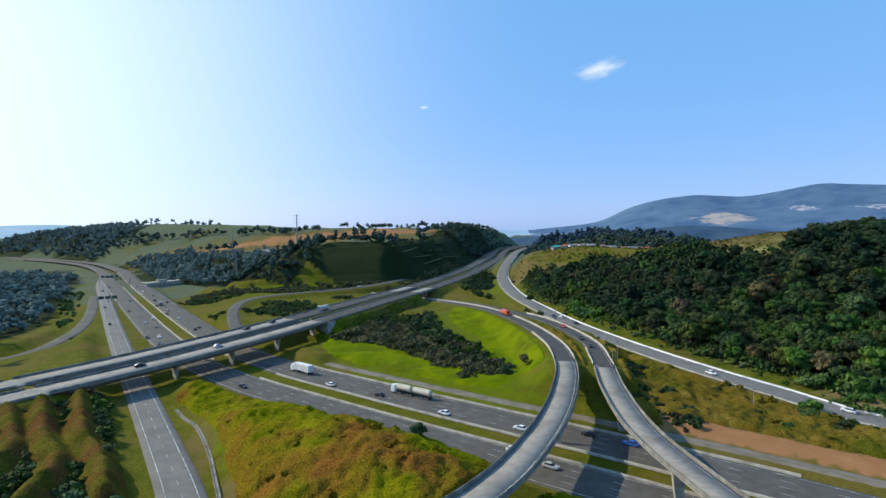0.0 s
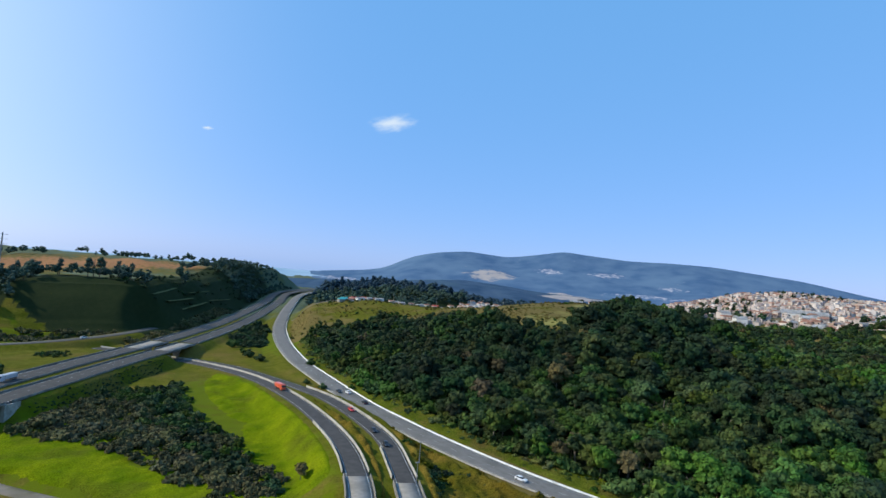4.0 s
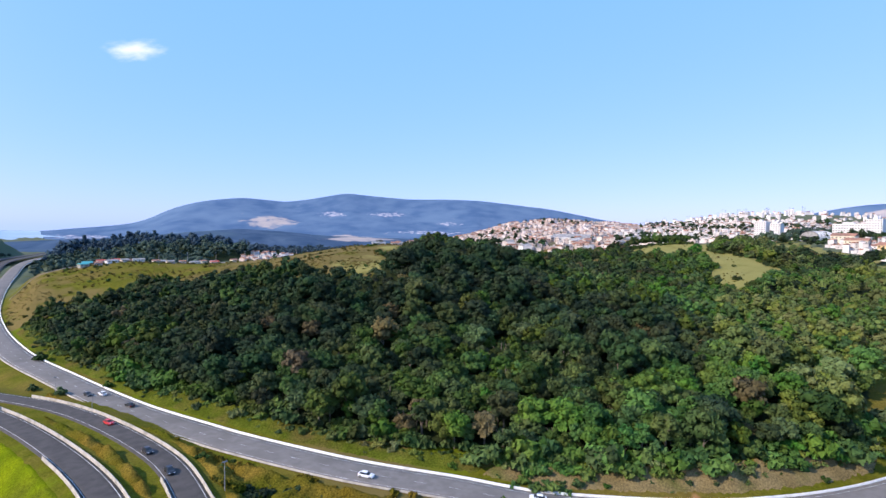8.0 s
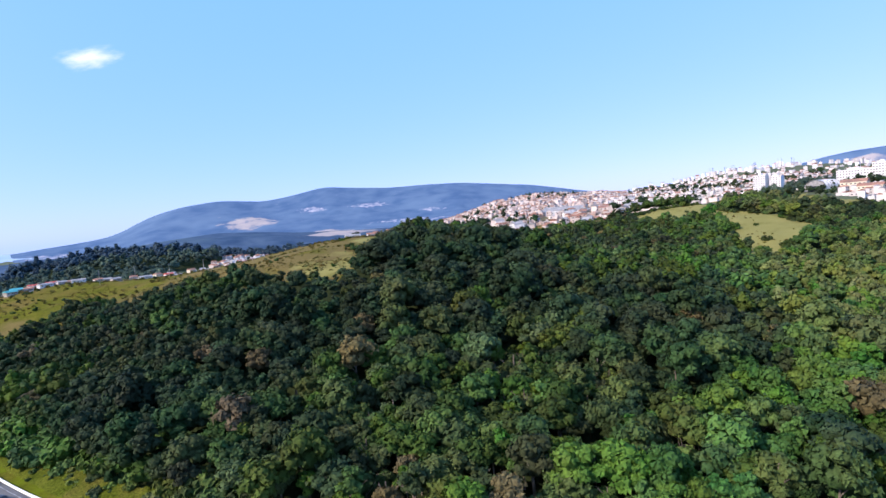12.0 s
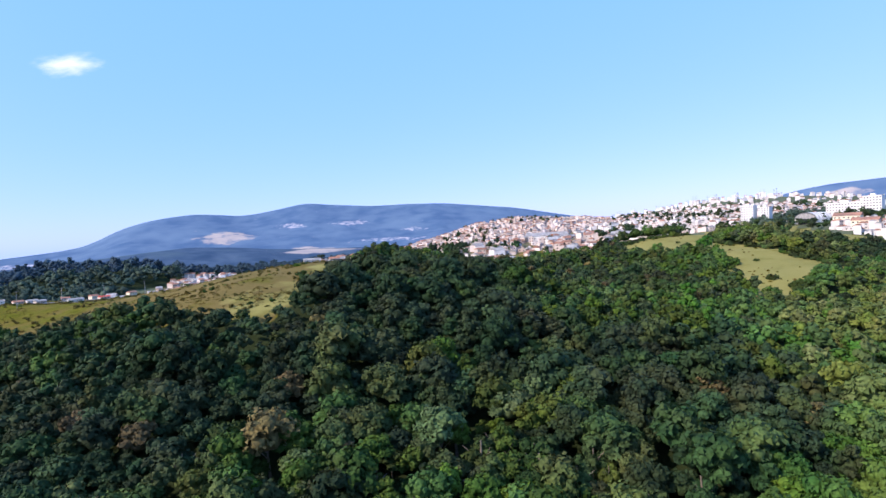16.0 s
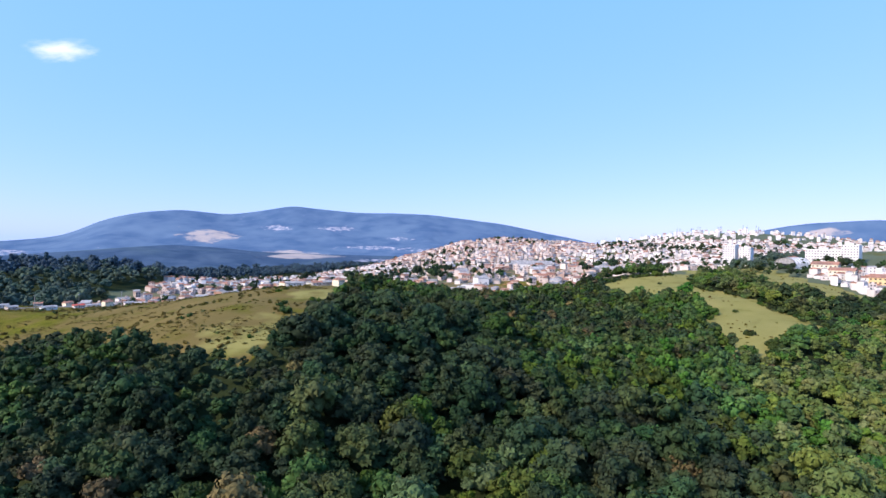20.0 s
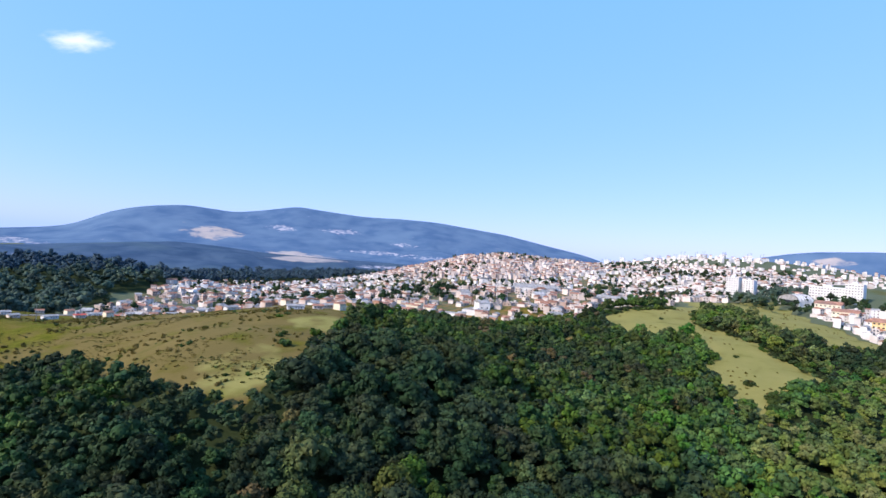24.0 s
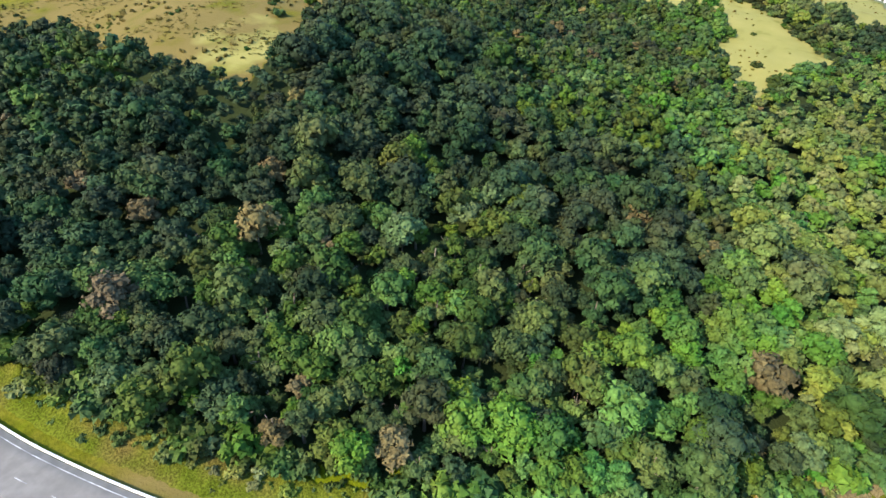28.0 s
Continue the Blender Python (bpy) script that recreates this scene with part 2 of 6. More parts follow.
# ---------------------------------------------------------------- mesh helpers
def mesh(name, verts, faces, mats, index=None, smooth=False):
    """A mesh from arrays: faces is an (n, 3) or (n, 4) array or a list of tuples."""
    me = bpy.data.meshes.new(name)
    if isinstance(faces, np.ndarray):
        v = np.asarray(verts, np.float32)
        n, k = faces.shape
        me.vertices.add(len(v))
        me.vertices.foreach_set("co", v.ravel())
        me.loops.add(n * k)
        me.loops.foreach_set("vertex_index", faces.astype(np.int32).ravel())
        me.polygons.add(n)
        me.polygons.foreach_set("loop_start", np.arange(0, n * k, k, dtype=np.int32))
        me.update(calc_edges=True)
    else:
        me.from_pydata([tuple(p) for p in verts], [], faces)
        me.update()
    for x in mats if isinstance(mats, (list, tuple)) else [mats]:
        me.materials.append(x)
    if index is not None:
        me.polygons.foreach_set("material_index", np.asarray(index, np.int32))
    if smooth:
        me.polygons.foreach_set("use_smooth", np.ones(len(me.polygons), bool))
    return me


def thing(name, label, category, group="", kind="", at=None):
    ob = new(name)
    ob.empty_display_size = 0.5
    if at is not None:
        ob.matrix_basis = at
    return tagged(ob, label, category, group, kind)


def child(name, me, parent, label="", at=None):
    ob = new(name, me)
    ob.parent = parent
    if at is not None:
        ob.matrix_basis = at
    return tagged(ob, label)


class Soup:
    """Collects boxes and quads into one mesh."""

    def __init__(self):
        self.v, self.f, self.m = [], [], []

    def poly(self, pts, faces, mi=0):
        o = len(self.v)
        self.v += [tuple(p) for p in pts]
        self.f += [tuple(i + o for i in q) for q in faces]
        self.m += [mi] * len(faces)

    def box(self, x0, y0, z0, x1, y1, z1, mi=0, m=None, taper=1.0):
        cx, cy = (x0 + x1) / 2, (y0 + y1) / 2
        p = [Vector((x, y, z0)) for x, y in ((x0, y0), (x1, y0), (x1, y1), (x0, y1))]
        p += [Vector((cx + (x - cx) * taper, cy + (y - cy) * taper, z1)) for x, y in ((x0, y0), (x1, y0), (x1, y1), (x0, y1))]
        if m is not None:
            p = [m @ q for q in p]
        self.poly(p, [(3, 2, 1, 0), (4, 5, 6, 7), (0, 1, 5, 4), (1, 2, 6, 5), (2, 3, 7, 6), (3, 0, 4, 7)], mi)

    def tube(self, r0, r1, z0, z1, n=8, mi=0, m=None):
        p = []
        for r, z in ((r0, z0), (r1, z1)):
            p += [Vector((r * math.cos(2 * math.pi * i / n), r * math.sin(2 * math.pi * i / n), z)) for i in range(n)]
        if m is not None:
            p = [m @ q for q in p]
        self.poly(p, [(i, (i + 1) % n, n + (i + 1) % n, n + i) for i in range(n)] + [tuple(range(n))[::-1], tuple(range(n, 2 * n))], mi)

    def mesh(self, name, mats, smooth=False):
        return mesh(name, self.v, self.f, mats, self.m if isinstance(mats, (list, tuple)) else None, smooth)


# ---------------------------------------------------------------- the plan of the roads
def spline(pts, step=3.0):
    """A smooth line through the points of the plan, in even steps."""
    p = np.array(pts, float)
    p = np.vstack([2 * p[0] - p[1], p, 2 * p[-1] - p[-2]])
    out = []
    for i in range(1, len(p) - 2):
        a, b, c, d = p[i - 1:i + 3]
        n = max(2, int(np.linalg.norm(c - b) / step))
        for t in np.arange(n) / n:
            out.append(0.5 * (2 * b + (c - a) * t + (2 * a - 5 * b + 4 * c - d) * t * t + (3 * b - a - 3 * c + d) * t ** 3))
    out.append(p[-2])
    return np.array(out)


def side(path):
    """The unit vector to the right of the line at each of its points."""
    t = np.gradient(path[:, :2], axis=0)
    t /= np.linalg.norm(t, axis=1)[:, None]
    return np.stack([t[:, 1], -t[:, 0]], 1)


def shifted(path, off, dz=0.0):
    q = path.copy()
    q[:, :2] += side(path) * off
    q[:, 2] += dz
    return q


def sweep(name, path, profile, mats, closed=False, index=None):
    """A profile of (across, up) drawn along the line."""
    s = side(path)
    k, n = len(profile), len(path)
    v = np.empty((n, k, 3))
    for j, (a, z) in enumerate(profile):
        v[:, j, :2] = path[:, :2] + s * a
        v[:, j, 2] = path[:, 2] + z
    kk = k if closed else k - 1
    i, j = np.meshgrid(np.arange(n - 1), np.arange(kk), indexing="ij")
    f = np.stack([i * k + j, i * k + (j + 1) % k, (i + 1) * k + (j + 1) % k, (i + 1) * k + j], -1).reshape(-1, 4)
    f = f[:, ::-1]
    return mesh(name, v.reshape(-1, 3), f, mats, None if index is None else np.tile(index, n - 1))


def cut(path, test):
    keep = np.array([test(*p) for p in path])
    return path[keep]


MEDIAN = spline([(300, -45, 0), (190, 27, 0), (110, 81, 0), (64, 118, -0.3), (28, 144.5, -0.6), (-1.5, 166, -1.0), (-36.5, 193, -1.6), (-77.8, 227, -2.2), (-129.3, 283.7, -3), (-222, 412.5, -4.7),
                 (-368, 620.5, -6), (-527, 846, -7), (-692, 1010, -7), (-963, 1178, -8), (-1400, 1350, -8)])
OVERPASS = spline([(-345, -20, 3), (-228, 75, 3.5), (-178, 132, 4), (-138, 191, 5), (-115, 226, 6), (-85, 285, 7.2), (-48, 386, 7.4), (-13, 480, 7.6), (28, 622, 8), (80, 850, 11), (125, 1080, 15), (230, 1350, 15)])
RAMP_A = spline([(-60, 40, 8), (-28, 65, 9), (6, 99, 9), (25, 132, 9), (38, 167, 9.2), (46, 202, 9.2), (48, 243, 9), (41, 303, 7.5), (26, 362, 5), (2, 412, 2.2), (-30, 450, 0.6), (-70, 480, 0.5)])
RAMP_B = spline([(75, 10, 8), (60, 60, 8), (54, 101, 8), (51, 136, 8), (55, 173, 7.8), (61.5, 208, 7.8), (65, 245, 8), (57, 300, 7.5), (40, 350, 5.5), (18, 402, 3), (-10, 440, 1)])
WALLROAD = spline([(303, 70, 5), (216, 100, 0.5), (167, 127, 0), (131.3, 162, 1), (115.2, 187.3, 2.5), (100.6, 210.5, 4), (87.8, 240.6, 5), (80.6, 265, 5.2), (72, 299, 5.6), (64, 352, 6), (56.5, 413, 7),
                   (57, 500, 8), (68, 610, 9), (100, 800, 12), (155, 1060, 15), (260, 1340, 15)])
TRACK = shifted(MEDIAN[44:150], 29.5)
COLLECTOR = spline([(-10, 20, 1), (-38, 84, 0.2), (-57.7, 117.5, -0.4), (-74.5, 143, -1), (-103, 185, -1.9), (-162, 271, -2.5), (-237, 383, -4), (-323, 513, -5.3), (-388, 612, -6), (-428, 680, -6.5), (-464, 740, -6.8)])
LOOP = spline([(-112, 300, 0), (-128, 330, 1), (-146, 377, 2.5), (-151, 421, 3), (-133, 449, 3.5), (-95, 470, 4.5), (-62, 500, 6), (-38, 545, 7)])
LOWROAD = spline([(-350, 110, -4), (-262, 185, -3), (-210, 250, -3), (-214, 304, -3), (-252, 383, -4.2), (-327, 505, -5.4)])
# the roads' ends behind the first viewpoint
RAMP_A_END = spline([(-480, -135, 1.4), (-280, -75, 1.6), (-200, -45, 3.5), (-140, -15, 6), (-95, 14, 7.5), (-60, 40, 8)])
RAMP_B_END = spline([(330, -420, 1.4), (190, -240, 1.6), (130, -130, 4), (95, -50, 7), (75, 10, 8)])
COLLECTOR_END = spline([(330, -380, 1), (160, -200, 1), (50, -70, 1), (-10, 20, 1)])
MEDIAN_END = spline([(900, -420, 0), (600, -240, 0), (430, -130, 0), (300, -45, 0)])
WALLROAD_END = spline([(900, -150, 5), (600, -40, 5), (420, 24, 5), (303, 70, 5)])
# line, half width of the level strip, width of the bank, where it runs on a bridge
BRIDGE_1, BRIDGE_2 = (184, 303), (430, 466)
ROADS = [
    (OVERPASS, 17.0, 8, lambda x, y: BRIDGE_1[0] - 5 < y < BRIDGE_1[1] + 14 or BRIDGE_2[0] < y < BRIDGE_2[1]),
    (TRACK, 3.2, 8, lambda x, y: False),
    (WALLROAD, 7.0, 14, lambda x, y: False),
    (RAMP_A, 5.2, 13, lambda x, y: y < 200),
    (RAMP_B, 5.2, 13, lambda x, y: y < 196),
    (LOOP, 5.5, 10, lambda x, y: False),
    (LOWROAD, 5.0, 12, lambda x, y: False),
    (COLLECTOR, 8.5, 10, lambda x, y: False),
    (MEDIAN, 21.6, 8, lambda x, y: False),
    (RAMP_A_END, 5.2, 13, lambda x, y: x > -215),
    (RAMP_B_END, 5.2, 13, lambda x, y: y > -150),
    (COLLECTOR_END, 8.5, 10, lambda x, y: False),
    (WALLROAD_END, 7.0, 14, lambda x, y: False),
    (MEDIAN_END, 21.6, 8, lambda x, y: False),
]

# ---------------------------------------------------------------- the ground
HILLS = [(265, 375, 80, 34.2), (250, 270, 45, 19.1), (450, 310, 75, 5.5), (257, 245, 22, -6.0), (168, 428, 28, -7.0), (165, 300, 45, 17.3), (180, 380, 45, 11.7), (385, 200, 70, 6.7), (255, 190, 55, 10.3)]
HILLS += [(175, 450, 65, 10.5), (340, 500, 90, 30.0), (302, 334, 34, 4.5), (560, 220, 120, 22.2), (620, 480, 160, 40.7), (800, 260, 150, 12.6), (150, 602, 82, 33.0)]
HILLS += [(1150, 900, 170, 66.0), (1250, 560, 230, 18.9), (1400, 250, 330, 10.6), (1850, 600, 380, 94.4), (1050, 60, 250, 59.7), (430, 80, 110, 17.6), (1900, 150, 400, 46.4)]
# north: the terraced hill, the brown upland, the far rises
NORTH = [(-760, 1300, 230, 30), (330, 1050, 140, 38), (560, 640, 110, 10)]
# foreground: mounds between the roads
MOUNDS = [(-52, 148, 14, 7), (-25, 130, 14, 8), (-5, 112, 13, 7), (-150, 140, 16, 5), (-120, 105, 16, 3)]
# worn earth ribs beside the overpass approach
RIBS = [([(-140, 186, 0), (-133, 177, 0), (-107, 143, 0), (-92, 127, 0), (-86, 110, 0), (-84, 98, 0)], 4.6, 3.0), ([(-128, 188, 0), (-121, 178, 0), (-99, 146, 0), (-84, 130, 0), (-69, 109, 0)], 4.4, 2.8), ([(-152, 184, 0), (-140, 171, 0), (-118, 146, 0), (-108, 131, 0), (-106, 114, 0)], 4.2, 3.2)]


def smooth(a, b, x):
    t = np.clip((x - a) / (b - a), 0, 1)
    return t * t * (3 - 2 * t)


def lumps(x, y):
    return (1.2 * np.sin(x / 31 + 1.3) * np.cos(y / 27 + 0.4) + 0.7 * np.sin(x / 13 + y / 17) + 0.45 * np.cos(x / 7.1 - y / 9.3) * np.sin(y / 6.3))


def west_of_overpass(x, y):
    """Metres to the west of the overpass road's edge."""
    return np.interp(y, OVERPASS[:, 1], OVERPASS[:, 0]) - 21 - x


def road_gap_to(path, x, y):
    return near_line(path, x, y, 60)[0]


def ribs(x, y):
    """Height of the worn earth ribs above the ground."""
    z = np.zeros(x.shape)
    for line, h, w in RIBS:
        d = near_line(spline(line), x, y, 18)[0]
        z = np.maximum(z, h * (1 + 0.05 * np.sin(y / 9.3 + w)) * np.exp(-(np.minimum(d, 50) / w) ** 2))
    return z


def cut_face(x, y):
    """How far up the stepped face beside the overpass a point lies, 0 to 1."""
    return smooth(0, 52, west_of_overpass(x, y)) * smooth(513, 568, y) * (1 - smooth(1020, 1200, y)) * smooth(-260, -120, x)


def natural(x, y):
    z = np.full(x.shape, 1.0)
    for cx, cy, s, h in HILLS + NORTH + MOUNDS:
        z = z + h * np.exp(-((x - cx) ** 2 + (y - cy) ** 2) / (2 * s * s))
    z = z - 9 * smooth(-120, -260, x) * smooth(250, 420, y) * smooth(900, 600, y)
    z = z - 34 * np.exp(-((x + 800) ** 2 / (2 * 250 ** 2) + (y - 920) ** 2 / (2 * 150 ** 2)))
    far = np.hypot(x - 90, y - 150)
    z = z + lumps(x, y) * (0.55 + 1.5 * smooth(200, 900, far))
    # the flat-topped hill beside the overpass, its face cut in steps, rising slowly to the upland behind it
    e = west_of_overpass(x, y)
    face = cut_face(x, y)
    stepped = 40 * face + 1.9 * np.sin(face * 6 * 2 * math.pi) * (face > 0.02) * (face < 0.98)
    back = y - 520 - 0.63 * np.maximum(0, -x - 100)
    upland = (22 * smooth(10, 150, back) + 31 * smooth(110, 430, back)) * (1 - 0.35 * smooth(-400, -900, x)) * smooth(0, 60, e) * (1 - 0.9 * smooth(1150, 1700, y))
    z = z + np.maximum(stepped, upland)
    # low ground between the overpass and the road beside the wood
    o = np.argsort(WALLROAD[:, 1])
    gap = (e < -25) & (x < np.interp(y, WALLROAD[o, 1], WALLROAD[o, 0]) - 4) & (y > 410) & (y < 760)
    z = np.where(gap, np.minimum(z, 4.5), z)
    # level ground under the long overpass
    under = (road_gap_to(OVERPASS, x, y) < 25) & (y > 196) & (y < 290)
    z = np.where(under, np.minimum(z, -1.8), z)
    return z


def near_line(path, x, y, reach):
    """Distance to a line and its height at the nearest point, for points within reach."""
    d = np.full(x.shape, 1e9)
    zz = np.zeros(x.shape)
    p = path[::2]
    for i0 in range(0, len(p), 40):
        q = p[i0:i0 + 41]
        sel = (x > q[:, 0].min() - reach) & (x < q[:, 0].max() + reach) & (y > q[:, 1].min() - reach) & (y < q[:, 1].max() + reach)
        if not sel.any():
            continue
        xs, ys = x[sel], y[sel]
        dd, hh = d[sel], zz[sel]
        for a, b in zip(q[:-1], q[1:]):
            e = b - a
            t = np.clip(((xs - a[0]) * e[0] + (ys - a[1]) * e[1]) / (e[0] ** 2 + e[1] ** 2), 0, 1)
            k = np.hypot(xs - a[0] - t * e[0], ys - a[1] - t * e[1])
            hit = k < dd
            dd[hit] = k[hit]
            hh[hit] = (a[2] + t * e[2])[hit]
        d[sel], zz[sel] = dd, hh
    return d, zz


def ground(x, y):
    x, y = np.asarray(x, float), np.asarray(y, float)
    z = natural(x, y)
    for path, half, bank, bridge in ROADS:
        on = np.array([not bridge(p[0], p[1]) for p in path])
        runs = np.split(np.arange(len(path)), np.where(np.diff(on.astype(int)) != 0)[0] + 1)
        for r in runs:
            if not on[r[0]] or len(r) < 4:
                continue
            d, h = near_line(path[r], x, y, half + bank + 70)
            wide = bank * (0.5 + 0.06 * np.clip(np.abs(z - h), 0, 20))
            out = smooth(480, 950, np.hypot(x - 90, y - 150))
            w = 1 - smooth(half + 14 * out, half + wide + 30 * out, d)
            z = z * (1 - w) + (h - 0.22 - 3.0 * out) * w
    return z


def grown(lo, hi, step, far_lo, far_hi, k=1.07):
    a = list(np.arange(lo, hi, step))
    s, v, up = step, a[-1], []
    while v < far_hi:
        s *= k
        v += s
        up.append(v)
    s, v, down = step, a[0], []
    while v > far_lo:
        s *= k
        v -= s
        down.append(v)
    return np.array(down[::-1] + a + up)


GX, GY = grown(-320, 470, 3.0, -4600, 4600), grown(84, 680, 3.0, -3500, 4600)
gx, gy = np.meshgrid(GX, GY, indexing="ij")
gz = ground(gx.ravel(), gy.ravel()).reshape(gx.shape)


def height(x, y):
    """Height of the finished sheet, between its own grid points."""
    i = np.clip(np.searchsorted(GX, x) - 1, 0, len(GX) - 2)
    j = np.clip(np.searchsorted(GY, y) - 1, 0, len(GY) - 2)
    u, v = (x - GX[i]) / (GX[i + 1] - GX[i]), (y - GY[j]) / (GY[j + 1] - GY[j])
    return gz[i, j] * (1 - u) * (1 - v) + gz[i + 1, j] * u * (1 - v) + gz[i, j + 1] * (1 - u) * v + gz[i + 1, j + 1] * u * v


def blob(x, y, cx, cy, rx, ry, turn=0.0):
    """1 inside an ellipse of the plan, falling to 0 outside it."""
    c, s = math.cos(radians(turn)), math.sin(radians(turn))
    u, v = ((x - cx) * c + (y - cy) * s) / rx, (-(x - cx) * s + (y - cy) * c) / ry
    return 1 - smooth(0.4, 1.6, np.hypot(u, v))


# kinds of cover: dry pasture, lush grass, bare earth
PASTURE_W = [(60, 478), (76, 480), (92, 503), (118, 496), (138, 480), (151, 453), (161, 449), (173, 432), (171, 408), (164, 377), (161, 353), (170, 348), (177, 334), (177, 324), (183, 309), (190, 312), (200, 318), (218, 324), (230, 340), (243, 349), (258, 355), (275, 366), (292, 385), (318, 410), (320, 470), (300, 520), (250, 600), (150, 640), (80, 620)]
PASTURE_E = [(542, 349), (499, 321), (475, 298), (475, 280), (490, 266), (489, 254), (461, 240), (436, 238), (407, 226), (396, 215), (386, 208), (377, 197), (375, 189), (379, 184), (400, 190), (425, 189), (426, 182), (442, 175), (453, 177), (472, 187), (486, 197), (500, 212), (519, 220), (538, 236), (544, 253), (552, 265), (589, 279), (658, 292), (731, 313), (678, 321), (610, 315), (570, 338)]
PASTURE_S = [(694, 267), (632, 246), (566, 215), (560, 207), (590, 197), (524, 185), (533, 172), (551, 155), (634, 152), (688, 181), (725, 209), (802, 237), (823, 274), (760, 285)]

TOWN = [(200, 590), (322, 535), (340, 450), (372, 415), (430, 378), (500, 350), (560, 352), (620, 342), (780, 335), (860, 290), (1250, 230), (1500, 200), (1500, 1000), (1300, 1150), (1000, 1150), (820, 1180), (640, 1150), (480, 1000), (400, 900), (300, 790), (245, 680)]


def inside(poly, x, y):
    """Whether points lie inside an outline of the plan."""
    ok = np.zeros(x.shape, bool)
    for (x0, y0), (x1, y1) in zip(poly, poly[1:] + poly[:1]):
        k = ((y0 > y) != (y1 > y))
        ok ^= k & (x < (x1 - x0) * (y - y0) / (y1 - y0 + 1e-9) + x0)
    return ok


DRY = [(-220, 900, 260, 110, 0), (-420, 900, 160, 70, 0), (100, 190, 18, 60, -25), (130, 135, 60, 16, -35), (-66, 146, 5, 20, 15), (-44, 122, 8, 14, 20), (-55, 165, 6, 9, 0), (-20, 112, 12, 7, 0), (88, 165, 14, 30, -30)]
LUSH = [(-36, 262, 20, 60, 22), (-5, 216, 30, 22, -30), (-5, 270, 40, 70, 10), (20, 230, 24, 60, 0), (-45, 150, 26, 18, -35), (-15, 125, 28, 14, -35), (5, 330, 26, 40, 0), (-150, 500, 60, 30, 0),  (192, 330, 14, 16, 40), (-120, 150, 16, 14, 0), (120, 200, 14, 10, 0), (60, 480, 24, 60, 0), (88, 320, 12, 60, 6), (112, 240, 12, 40, 20), (150, 180, 14, 30, 45), (80, 420, 24, 50, 0)]
SOIL = [(-170, 900, 130, 60, 0), (-100, 146, 1.6, 9, 30), (-120, 880, 130, 34, 10), (-330, 900, 110, 30, 0), (150, 145, 30, 5, -40)]


def cover(shapes, x, y):
    k = np.zeros(x.shape)
    for s in shapes:
        k = np.maximum(k, blob(x, y, *s))
    return k


def east_of_wall(x, y):
    """Metres to the east of the road along the wood."""
    o = np.argsort(WALLROAD[:, 1])
    return x - np.interp(y, WALLROAD[o, 1], WALLROAD[o, 0])


def woodland(x, y):
    """Where the hillside wood grows."""
    d = near_line(WALLROAD, x, y, 80)[0]
    ok = (east_of_wall(x, y) > 0) & (d > 18.5 + 2.5 * np.sin(y / 23)) & (y > 118) & (x < 640) & (y < 480)
    ok &= ~(inside(PASTURE_W, x, y) | inside(PASTURE_E, x, y) | inside(PASTURE_S, x, y))
    ok &= ~inside(TOWN, x, y) & ~((x > 262) & (y > 400)) & ~((x > 480) & (y < 150))
    return ok


i, j = np.meshgrid(np.arange(len(GX) - 1), np.arange(len(GY) - 1), indexing="ij")
n = len(GY)
quads = np.stack([i * n + j, (i + 1) * n + j, (i + 1) * n + j + 1, i * n + j + 1], -1).reshape(-1, 4)
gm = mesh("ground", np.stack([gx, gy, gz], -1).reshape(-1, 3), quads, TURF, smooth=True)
pasture = 0.9 * inside(PASTURE_W, gx, gy) + 0.58 * (inside(PASTURE_E, gx, gy) | inside(PASTURE_S, gx, gy))
for attr, shapes in (("dry", DRY), ("lush", LUSH), ("soil", SOIL), ("litter_shade", []), ("haze_fade", []), ("meadow", [])):
    k = cover(shapes, gx.ravel(), gy.ravel())
    if attr == "litter_shade":
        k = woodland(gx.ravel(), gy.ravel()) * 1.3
    # distance haze painted into the turf, growing away from the middle of the plan
    if attr == "haze_fade":
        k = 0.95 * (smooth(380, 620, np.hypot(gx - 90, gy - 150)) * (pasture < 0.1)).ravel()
    if attr == "meadow":
        k = np.maximum(1.0 * ((gx > 480) & (gx < 880) & (gy > 0.42 * gx - 95) & (gy < 0.42 * gx + 20) & ~inside(TOWN, gx, gy) | inside(PASTURE_E, gx, gy) | inside(PASTURE_S, gx, gy)), inside(PASTURE_W, gx, gy) * 0.8 * cover([(200, 335, 26, 16, 40), (270, 385, 24, 16, 40)], gx, gy)).ravel()
    if attr == "soil":
        k = np.maximum(k, 0.45 * inside(TOWN, gx, gy).ravel())
        d = near_line(MEDIAN, gx.ravel(), gy.ravel(), 60)[0]
        k = np.maximum(k, 1.35 * smooth(31.5, 35, d) * (1 - smooth(41, 45.5, d)) * ((0.55 * gx.ravel() + 0.83 * gy.ravel() > 150) & (gx.ravel() > 66) & (gx.ravel() < 240) & (gy.ravel() < 175)))
    if attr == "dry":
        k = np.maximum(k, pasture.ravel() - 0.75 * cover([(150, 560, 50, 60, 0), (190, 590, 30, 60, 0)], gx.ravel(), gy.ravel()))
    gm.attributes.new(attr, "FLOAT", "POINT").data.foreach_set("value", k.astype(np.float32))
tagged(new("ground", gm), "rolling grassy ground with dry pasture and bare red earth", "ground", kind="structure")


# ---------------------------------------------------------------- roads
def strip(name, path, half, material, label, lift=0.0, category="road"):
    prof = [(-half - 0.3, lift - 0.5), (-half, lift), (-half * 0.5, lift + 0.04), (0, lift + 0.06), (half * 0.5, lift + 0.04), (half, lift), (half + 0.3, lift - 0.5)]
    return tagged(new(name, sweep(name, path, prof, material)), label, category, kind="structure")


